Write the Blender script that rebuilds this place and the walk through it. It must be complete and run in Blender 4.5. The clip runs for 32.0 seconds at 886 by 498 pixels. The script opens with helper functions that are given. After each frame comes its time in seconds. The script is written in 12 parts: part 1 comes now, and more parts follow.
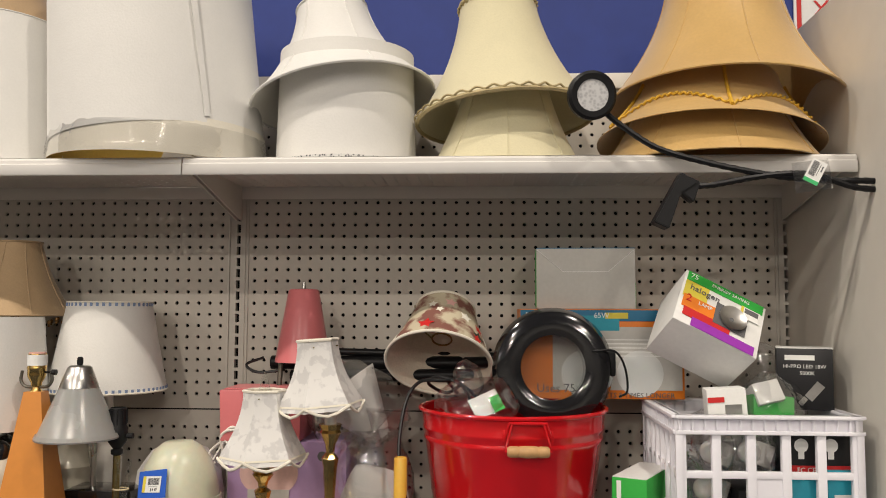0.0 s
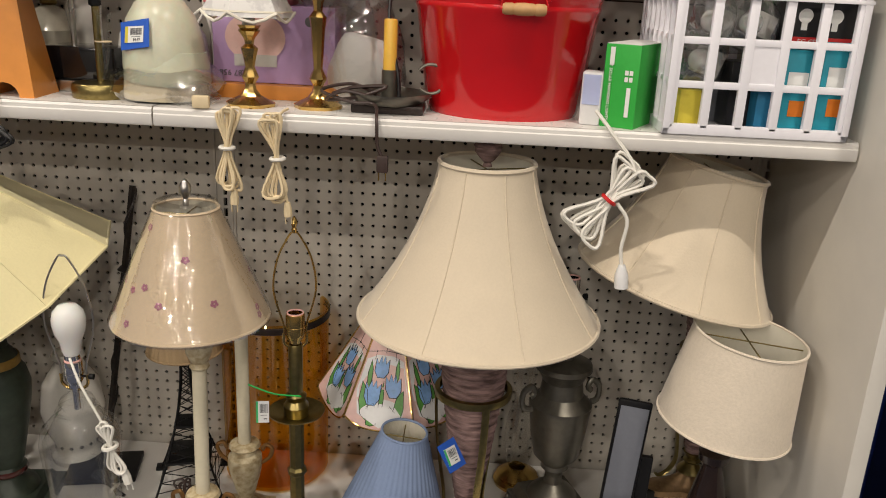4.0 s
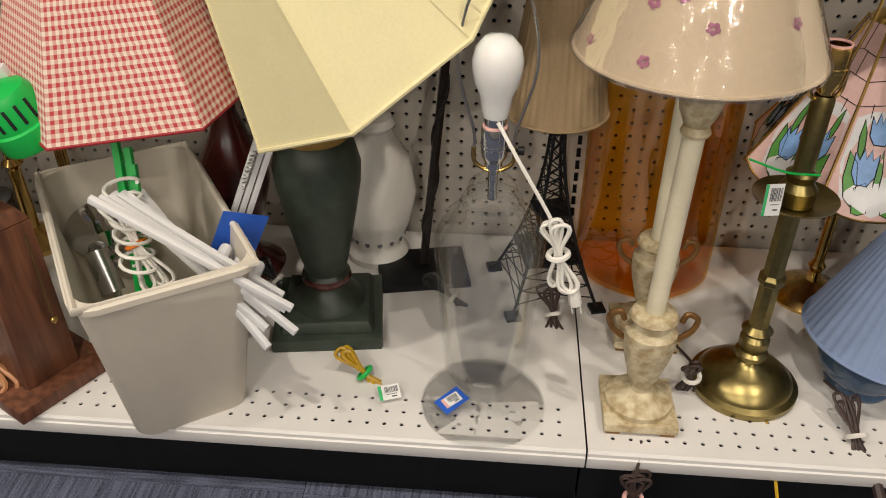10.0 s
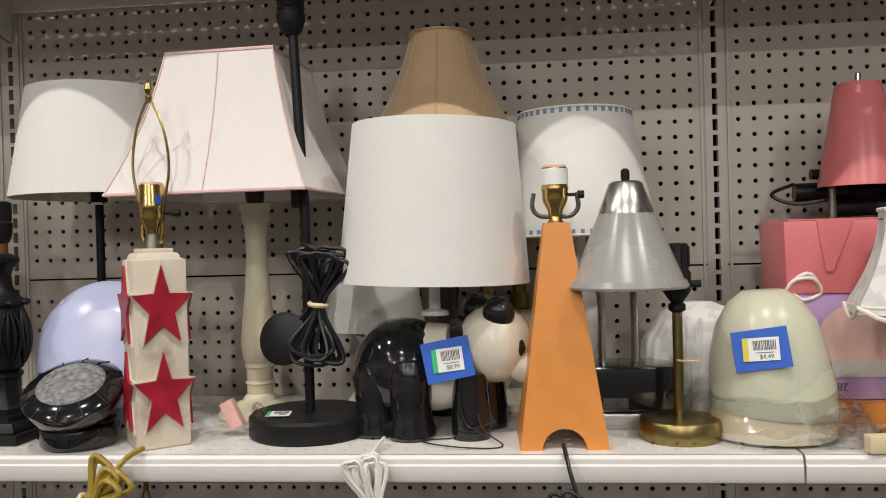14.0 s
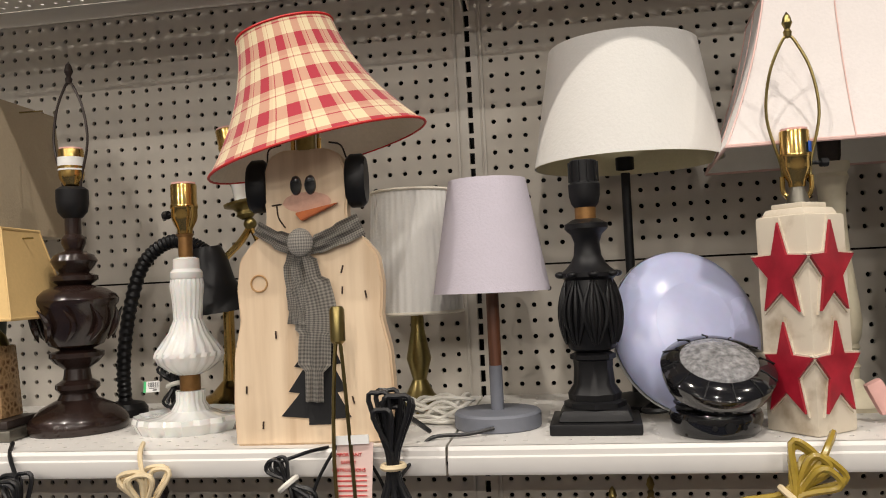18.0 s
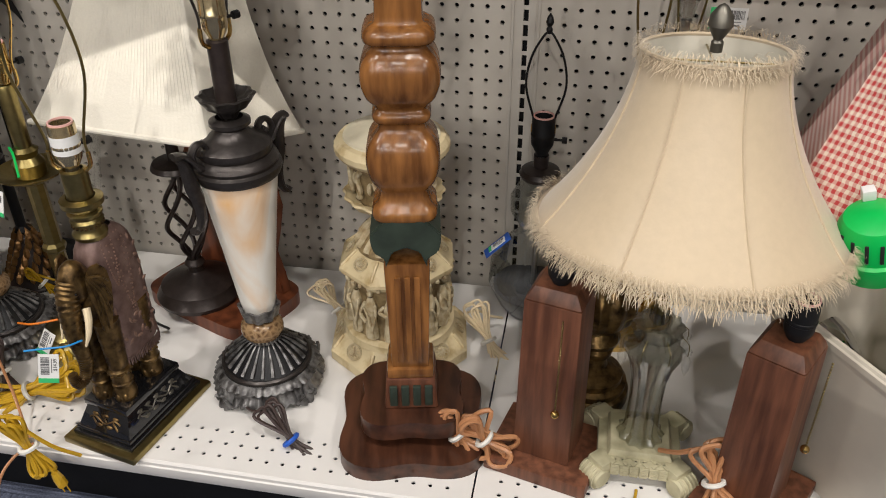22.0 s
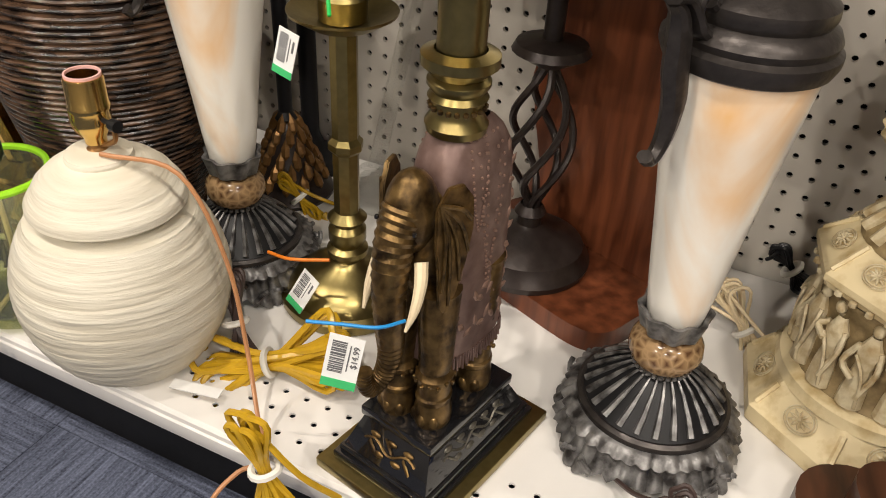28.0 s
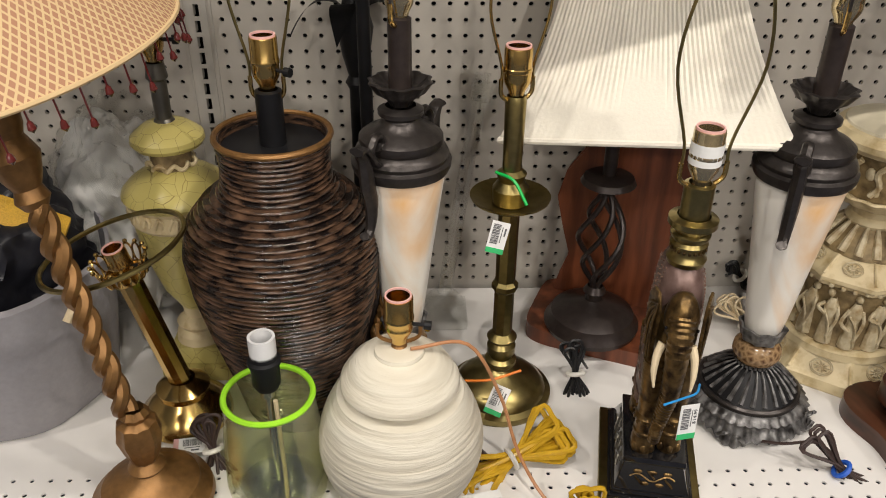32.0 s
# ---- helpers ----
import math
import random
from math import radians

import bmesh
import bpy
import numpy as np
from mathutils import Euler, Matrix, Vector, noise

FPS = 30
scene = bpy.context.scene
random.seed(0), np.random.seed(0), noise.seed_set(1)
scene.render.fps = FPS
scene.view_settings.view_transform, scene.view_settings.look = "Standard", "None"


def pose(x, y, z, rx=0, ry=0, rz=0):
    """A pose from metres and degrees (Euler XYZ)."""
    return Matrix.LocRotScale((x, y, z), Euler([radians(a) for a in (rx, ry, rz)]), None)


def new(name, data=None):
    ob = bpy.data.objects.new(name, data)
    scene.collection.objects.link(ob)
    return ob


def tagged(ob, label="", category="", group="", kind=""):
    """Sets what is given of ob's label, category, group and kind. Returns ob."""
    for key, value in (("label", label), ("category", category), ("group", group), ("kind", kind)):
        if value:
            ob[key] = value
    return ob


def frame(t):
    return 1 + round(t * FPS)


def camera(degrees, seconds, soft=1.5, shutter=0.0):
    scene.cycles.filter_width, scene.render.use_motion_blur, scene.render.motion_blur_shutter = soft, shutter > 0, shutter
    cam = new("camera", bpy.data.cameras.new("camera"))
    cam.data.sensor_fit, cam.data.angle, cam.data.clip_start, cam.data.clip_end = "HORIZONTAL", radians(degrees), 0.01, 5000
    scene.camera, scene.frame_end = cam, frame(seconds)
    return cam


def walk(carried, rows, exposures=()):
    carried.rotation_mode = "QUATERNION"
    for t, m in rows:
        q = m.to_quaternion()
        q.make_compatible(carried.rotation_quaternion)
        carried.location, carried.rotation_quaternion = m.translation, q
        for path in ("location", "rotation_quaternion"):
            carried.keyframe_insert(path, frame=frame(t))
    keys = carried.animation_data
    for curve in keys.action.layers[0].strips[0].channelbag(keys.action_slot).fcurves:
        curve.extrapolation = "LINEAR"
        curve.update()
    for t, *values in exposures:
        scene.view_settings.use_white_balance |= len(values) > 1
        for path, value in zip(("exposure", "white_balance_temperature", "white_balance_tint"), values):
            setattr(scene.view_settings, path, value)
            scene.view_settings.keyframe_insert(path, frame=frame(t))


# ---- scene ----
cam = camera(57.07, 32.0, soft=1.0)
# seconds, eye x y z, tilt, lean, turn
PATH = [
    (0.0, 0.5588, -1.8230, 1.4318, 94.285, -0.231, 2.926),
    (0.5, 0.5476, -1.8139, 1.3878, 91.882, -0.486, 3.045),
    (1.0, 0.5434, -1.8077, 1.3658, 89.658, -0.641, 3.204),
    (1.5, 0.5496, -1.8038, 1.3443, 87.239, -0.664, 3.410),
    (2.0, 0.5450, -1.8004, 1.3268, 85.327, -0.776, 3.151),
    (2.5, 0.5444, -1.7973, 1.3221, 83.434, -1.007, 3.026),
    (3.0, 0.5425, -1.7987, 1.2968, 81.043, -1.344, 2.624),
    (3.5, 0.5558, -1.8007, 1.2750, 76.724, -1.907, 2.780),
    (4.0, 0.5574, -1.8030, 1.2251, 71.997, -2.565, 2.440),
    (4.5, 0.5657, -1.8062, 1.1490, 67.108, -3.208, 2.085),
    (6.5, 0.5083, -1.8188, 0.9869, 63.241, -3.703, -1.124),
    (7.0, 0.4880, -1.8225, 0.9590, 62.940, -3.529, -0.617),
    (7.5, 0.4314, -1.8027, 0.9450, 61.912, -3.121, 1.295),
    (8.0, 0.3368, -1.7809, 0.9467, 60.021, -2.217, 4.052),
    (8.5, 0.2490, -1.6754, 0.9176, 59.288, -0.792, 7.967),
    (9.0, 0.1403, -1.5257, 0.9340, 58.308, 0.160, 9.297),
    (9.5, 0.0319, -1.4338, 0.9424, 56.773, 0.275, 7.973),
    (10.0, -0.1427, -1.3556, 0.9595, 55.881, -0.331, 4.706),
    (10.5, -0.2180, -1.3280, 0.9629, 56.008, -0.520, 2.988),
    (11.0, -0.2327, -1.3159, 0.9758, 57.661, -0.576, 2.142),
    (11.5, -0.2581, -1.3220, 1.0067, 62.676, -0.942, 2.619),
    (12.0, -0.2603, -1.3385, 1.0659, 71.555, -1.464, 3.920),
    (12.5, -0.3015, -1.3510, 1.2050, 76.438, 0.402, 2.327),
    (13.0, -0.3080, -1.3652, 1.2617, 82.323, 0.646, 3.032),
    (13.5, -0.3093, -1.3712, 1.2600, 86.367, 1.022, 4.002),
    (14.0, -0.3180, -1.3756, 1.2585, 89.440, 1.516, 5.601),
    (14.5, -0.3416, -1.3877, 1.2442, 92.552, 2.305, 8.248),
    (15.0, -0.4120, -1.3730, 1.2438, 92.612, 3.182, 13.318),
    (15.5, -0.5521, -1.3145, 1.2108, 94.075, 2.970, 17.446),
    (17.5, -1.0571, -1.3231, 1.1953, 93.492, 2.632, 10.518),
    (18.0, -1.0653, -1.3268, 1.1914, 92.105, 2.669, 9.098),
    (18.5, -1.0705, -1.3299, 1.1919, 89.395, 2.716, 8.451),
    (19.0, -1.0779, -1.3289, 1.1710, 84.517, 2.425, 8.275),
    (19.5, -1.0862, -1.3267, 1.1309, 79.396, 1.860, 8.458),
    (20.0, -1.0960, -1.3232, 1.1046, 73.499, 1.478, 7.911),
    (20.5, -1.0922, -1.3262, 1.0575, 67.681, 1.181, 7.411),
    (21.0, -1.0928, -1.3250, 1.0354, 62.512, 0.914, 6.897),
    (21.5, -1.0978, -1.3274, 1.0310, 59.405, 0.544, 7.881),
    (22.0, -1.1086, -1.3263, 1.0221, 57.282, 0.368, 10.500),
    (22.5, -1.1451, -1.3178, 0.9921, 56.219, -0.128, 14.566),
    (23.0, -1.2207, -1.2695, 0.9467, 55.611, -0.892, 19.310),
    (23.5, -1.3322, -1.1469, 0.8962, 54.717, -2.656, 22.385),
    (24.0, -1.4082, -1.0486, 0.8167, 55.525, -4.065, 25.316),
    (24.5, -1.4867, -0.9389, 0.7331, 53.605, -4.888, 26.256),
    (25.0, -1.5679, -0.8561, 0.6030, 51.881, -4.642, 27.099),
    (25.5, -1.6226, -0.8199, 0.5057, 49.612, -3.339, 28.694),
    (27.5, -1.5861, -0.9015, 0.6241, 53.797, -2.880, 27.015),
    (28.0, -1.5545, -0.9610, 0.6977, 54.917, -2.880, 26.270),
    (28.5, -1.4988, -1.0248, 0.7904, 55.412, -1.962, 25.822),
    (29.0, -1.5314, -1.1266, 0.8534, 57.430, -1.894, 23.961),
    (29.5, -1.6431, -1.2606, 0.8677, 58.223, -1.502, 21.548),
    (30.0, -1.7537, -1.2788, 0.8692, 58.028, -0.963, 18.064),
    (30.5, -1.9033, -1.2326, 0.8832, 57.824, -0.737, 12.798),
    (31.0, -1.9849, -1.2219, 0.9219, 58.074, -0.798, 6.362),
    (31.5, -2.0746, -1.2650, 0.9436, 58.263, -0.487, 1.732),
    (32.0, -2.0982, -1.2813, 0.9385, 58.855, -0.618, -1.731),
]
walk(cam, [(r[0], pose(*r[1:])) for r in PATH],
     [(0, -0.2, 6500, 10), (4, -0.2, 6500, 10), (7, 0.2, 6500, 10), (9, 0.1, 6500, 10), (11, -0.2, 6400, 10), (13, -0.2, 6000, 8), (15, -0.18, 6150, 8), (18, -0.08, 6300, 10),
      (19, 0.0, 6350, 10), (21, 0.02, 6000, 10), (22, 0.04, 6000, 10), (24, 0.27, 6150, 10), (28, 0.38, 6450, 10), (30, 0.25, 6350, 10), (32, 0.12, 6200, 10)])

# ---- world, lights ----
world = bpy.data.worlds.new("store_air")
scene.world = world
world.use_nodes = True
world.node_tree.nodes["Background"].inputs[0].default_value = (0.9, 0.95, 1.0, 1)
world.node_tree.nodes["Background"].inputs[1].default_value = 0.012
scene.view_settings.exposure = 0.0

ZF, ZB, ZM, ZT = -0.08, 0.082, 1.0, 1.712   # carpet and the tops of the three shelf levels
DB, DM, DT = 0.552, 0.40, 0.36          # their depths
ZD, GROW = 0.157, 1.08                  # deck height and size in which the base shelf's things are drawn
BAY = 1.219
INCH = 0.0254


ZC = 4.25                               # ceiling


def down_light(x, y, watts):
    lamp = bpy.data.lights.new("downlight", "AREA")
    lamp.shape, lamp.size, lamp.energy = "DISK", 0.08, watts
    lamp.color = (1.0, 0.90, 0.78)
    ob = new("downlight_lamp", lamp)
    ob.matrix_basis = pose(x, y, ZC - 0.06)
    return ob


LIGHTS = [(x, -1.85, 52) for x in (-4.3, -2.35, -0.4, 1.55)]
LIGHTS += [(x, -4.6, 64) for x in (-3.6, -0.8, 2.0)]
LIGHTS += [(x, -7.6, 130) for x in (-4.6, -0.9, 2.8)]
LIGHTS += [(x, -11.0, 205) for x in (-4.2, -0.8, 2.6)]
for lx, ly, lw in LIGHTS:
    down_light(lx, ly, lw)


# ---- materials ----
def mat(name, color, rough=0.5, metal=0.0, vary=0.12, scale=30.0, bump=0.0, bscale=None, coat=0.0, spec=0.5, trans=0.0, ior=1.45, sheen=0.0, sub=0.0):
    m = bpy.data.materials.new(name)
    m.use_nodes = True
    nt = m.node_tree
    b = nt.nodes["Principled BSDF"]
    b.inputs["Roughness"].default_value = rough
    b.inputs["Metallic"].default_value = metal
    b.inputs["Specular IOR Level"].default_value = spec
    b.inputs["Coat Weight"].default_value = coat
    b.inputs["Transmission Weight"].default_value = trans
    b.inputs["IOR"].default_value = ior
    b.inputs["Sheen Weight"].default_value = sheen
    b.inputs["Subsurface Weight"].default_value = sub
    tc = nt.nodes.new("ShaderNodeTexCoord")
    fine = nt.nodes.new("ShaderNodeTexNoise")
    fine.inputs["Scale"].default_value, fine.inputs["Detail"].default_value = scale * 4, 4
    broad = nt.nodes.new("ShaderNodeTexNoise")
    broad.inputs["Scale"].default_value, broad.inputs["Detail"].default_value = max(scale * 0.3, 1.5), 3
    mix = nt.nodes.new("ShaderNodeMath")
    mix.operation = "ADD"
    for n in (fine, broad):
        nt.links.new(tc.outputs["Object"], n.inputs["Vector"])
    nt.links.new(fine.outputs["Fac"], mix.inputs[0])
    nt.links.new(broad.outputs["Fac"], mix.inputs[1])
    ramp = nt.nodes.new("ShaderNodeValToRGB")
    ramp.color_ramp.elements[0].position, ramp.color_ramp.elements[1].position = 0.3, 0.7
    half = nt.nodes.new("ShaderNodeMath")
    half.operation, half.inputs[1].default_value = "MULTIPLY", 0.5
    nt.links.new(mix.outputs[0], half.inputs[0])
    nt.links.new(half.outputs[0], ramp.inputs[0])
    ramp.color_ramp.elements[0].color = (*[c * (1 - vary) for c in color], 1)
    ramp.color_ramp.elements[1].color = (*[min(1, c * (1 + vary)) for c in color], 1)
    nt.links.new(ramp.outputs[0], b.inputs["Base Color"])
    if vary > 0.02 and trans < 0.5:
        rr = nt.nodes.new("ShaderNodeMapRange")
        rr.inputs[3].default_value, rr.inputs[4].default_value = max(0.02, rough - 0.08), min(1, rough + 0.1)
        nt.links.new(broad.outputs["Fac"], rr.inputs[0])
        nt.links.new(rr.outputs[0], b.inputs["Roughness"])
    if bump:
        bp = nt.nodes.new("ShaderNodeBump")
        bp.inputs["Strength"].default_value, bp.inputs["Distance"].default_value = min(1, bump), 0.002
        src = fine
        if bscale:
            src = nt.nodes.new("ShaderNodeTexNoise")
            src.inputs["Scale"].default_value, src.inputs["Detail"].default_value = bscale, 3
            nt.links.new(tc.outputs["Object"], src.inputs["Vector"])
        nt.links.new(src.outputs["Fac"], bp.inputs["Height"])
        nt.links.new(bp.outputs[0], b.inputs["Normal"])
    return m


def nodes_of(m):
    return m.node_tree, m.node_tree.nodes["Principled BSDF"]


def two_tone(name, c1, c2, kind, scale, rough=0.6, metal=0.0, stretch=(1, 1, 1), bump=0.0, lo=0.4, hi=0.6, distort=0.0):
    """A base colour that runs between two tones over a wave, noise or voronoi pattern."""
    m = bpy.data.materials.new(name)
    m.use_nodes = True
    nt, b = nodes_of(m)
    b.inputs["Roughness"].default_value, b.inputs["Metallic"].default_value = rough, metal
    tc, mp = nt.nodes.new("ShaderNodeTexCoord"), nt.nodes.new("ShaderNodeMapping")
    mp.inputs["Scale"].default_value = stretch
    nt.links.new(tc.outputs["Object"], mp.inputs["Vector"])
    if kind == "wave":
        t = nt.nodes.new("ShaderNodeTexWave")
        t.inputs["Distortion"].default_value, t.inputs["Detail"].default_value = distort, 3
        out = t.outputs["Fac"]
    elif kind == "crackle":
        t = nt.nodes.new("ShaderNodeTexVoronoi")
        t.feature = "DISTANCE_TO_EDGE"
        out = t.outputs["Distance"]
    elif kind == "voronoi":
        t = nt.nodes.new("ShaderNodeTexVoronoi")
        out = t.outputs["Distance"]
    else:
        t = nt.nodes.new("ShaderNodeTexNoise")
        t.inputs["Detail"].default_value = 6
        t.inputs["Distortion"].default_value = distort
        out = t.outputs["Fac"]
    t.inputs["Scale"].default_value = scale
    nt.links.new(mp.outputs[0], t.inputs["Vector"])
    ramp = nt.nodes.new("ShaderNodeValToRGB")
    e = ramp.color_ramp.elements
    e[0].position, e[1].position, e[0].color, e[1].color = lo, hi, (*c1, 1), (*c2, 1)
    nt.links.new(out, ramp.inputs[0])
    nt.links.new(ramp.outputs[0], b.inputs["Base Color"])
    if bump:
        bp = nt.nodes.new("ShaderNodeBump")
        bp.inputs["Strength"].default_value, bp.inputs["Distance"].default_value = bump, 0.003
        nt.links.new(out, bp.inputs["Height"])
        nt.links.new(bp.outputs[0], b.inputs["Normal"])
    return m


def woven(name, base, stripe, pitch, fine=0.0, rough=0.85, plaid=None):
    """A check woven of two stripes, in the two directions of the UV map (metres)."""
    m = bpy.data.materials.new(name)
    m.use_nodes = True
    nt, b = nodes_of(m)
    b.inputs["Roughness"].default_value = rough
    b.inputs["Sheen Weight"].default_value = 0.2
    uv, sep = nt.nodes.new("ShaderNodeUVMap"), nt.nodes.new("ShaderNodeSeparateXYZ")
    nt.links.new(uv.outputs[0], sep.inputs[0])
    outs = []
    for axis in (0, 1):
        d = nt.nodes.new("ShaderNodeMath")
        d.operation, d.inputs[1].default_value = "MULTIPLY", 1 / pitch
        nt.links.new(sep.outputs[axis], d.inputs[0])
        f = nt.nodes.new("ShaderNodeMath")
        f.operation = "FRACT"
        nt.links.new(d.outputs[0], f.inputs[0])
        if plaid:
            ramp = nt.nodes.new("ShaderNodeValToRGB")
            ramp.color_ramp.interpolation = "CONSTANT"
            e = ramp.color_ramp.elements
            e[0].position, e[0].color = 0, (0, 0, 0, 1)
            e[1].position, e[1].color = plaid[0][0], (plaid[0][1],) * 3 + (1,)
            for p, v in plaid[1:]:
                k = e.new(p)
                k.color = (v, v, v, 1)
            nt.links.new(f.outputs[0], ramp.inputs[0])
            outs.append(ramp.outputs[0])
        else:
            g = nt.nodes.new("ShaderNodeMath")
            g.operation, g.inputs[1].default_value = "GREATER_THAN", 0.5
            nt.links.new(f.outputs[0], g.inputs[0])
            outs.append(g.outputs[0])
    add = nt.nodes.new("ShaderNodeMath")
    add.operation = "ADD"
    nt.links.new(outs[0], add.inputs[0])
    nt.links.new(outs[1], add.inputs[1])
    h = nt.nodes.new("ShaderNodeMath")
    h.operation, h.inputs[1].default_value = "MULTIPLY", 0.5
    nt.links.new(add.outputs[0], h.inputs[0])
    mix = nt.nodes.new("ShaderNodeMix")
    mix.data_type = "RGBA"
    mix.inputs["A"].default_value, mix.inputs["B"].default_value = (*base, 1), (*stripe, 1)
    nt.links.new(h.outputs[0], mix.inputs["Factor"])
    nt.links.new(mix.outputs["Result"], b.inputs["Base Color"])
    return m


def lattice(name, ground, line, pitch, width=0.3):
    """Cloth under a net of crossing slanted threads (UV map in metres)."""
    m = bpy.data.materials.new(name)
    m.use_nodes = True
    nt, b = nodes_of(m)
    b.inputs["Roughness"].default_value = 0.8
    uv, sep = nt.nodes.new("ShaderNodeUVMap"), nt.nodes.new("ShaderNodeSeparateXYZ")
    nt.links.new(uv.outputs[0], sep.inputs[0])

    def step(op, a, b2=None, value=None):
        n = nt.nodes.new("ShaderNodeMath")
        n.operation = op
        nt.links.new(a, n.inputs[0])
        if b2 is not None:
            nt.links.new(b2, n.inputs[1])
        elif value is not None:
            n.inputs[1].default_value = value
        return n.outputs[0]
    tall = step("MULTIPLY", sep.outputs[1], value=0.7)
    nets = []
    for op in ("ADD", "SUBTRACT"):
        f = step("FRACT", step("MULTIPLY", step(op, sep.outputs[0], tall), value=1 / pitch))
        nets.append(step("LESS_THAN", f, value=width))
    on = step("MAXIMUM", nets[0], nets[1])
    mix = nt.nodes.new("ShaderNodeMix")
    mix.data_type = "RGBA"
    mix.inputs["A"].default_value, mix.inputs["B"].default_value = (*ground, 1), (*line, 1)
    nt.links.new(on, mix.inputs["Factor"])
    nt.links.new(mix.outputs["Result"], b.inputs["Base Color"])
    bp = nt.nodes.new("ShaderNodeBump")
    bp.inputs["Strength"].default_value, bp.inputs["Distance"].default_value = 0.6, 0.001
    nt.links.new(on, bp.inputs["Height"])
    nt.links.new(bp.outputs[0], b.inputs["Normal"])
    return m


def glass(name, color, rough=0.02, edge=0.45, crease=0.15, fold=25, sheen=0.05):
    """Clear or tinted glass: a thin wall that lets most light straight through and mirrors at its edges."""
    m = bpy.data.materials.new(name)
    m.use_nodes = True
    nt = m.node_tree
    nt.nodes.remove(nt.nodes["Principled BSDF"])
    tr, gl, fr, mx = (nt.nodes.new("ShaderNode" + k) for k in ("BsdfTransparent", "BsdfGlossy", "LayerWeight", "MixShader"))
    tr.inputs["Color"].default_value = (*color, 1)
    gl.inputs["Roughness"].default_value = rough
    fr.inputs["Blend"].default_value = 0.25
    pw = nt.nodes.new("ShaderNodeMath")
    pw.operation, pw.inputs[1].default_value, pw.inputs[2].default_value = "MULTIPLY_ADD", edge, sheen
    nt.links.new(fr.outputs["Facing"], pw.inputs[0])
    nz, bp, tc = nt.nodes.new("ShaderNodeTexNoise"), nt.nodes.new("ShaderNodeBump"), nt.nodes.new("ShaderNodeTexCoord")
    nz.inputs["Scale"].default_value = fold
    bp.inputs["Strength"].default_value, bp.inputs["Distance"].default_value = crease, 0.002
    nt.links.new(tc.outputs["Object"], nz.inputs["Vector"])
    nt.links.new(nz.outputs["Fac"], bp.inputs["Height"])
    nt.links.new(bp.outputs[0], gl.inputs["Normal"])
    nt.links.new(pw.outputs[0], mx.inputs[0])
    nt.links.new(tr.outputs[0], mx.inputs[1])
    nt.links.new(gl.outputs[0], mx.inputs[2])
    nt.links.new(mx.outputs[0], nt.nodes["Material Output"].inputs["Surface"])
    return m


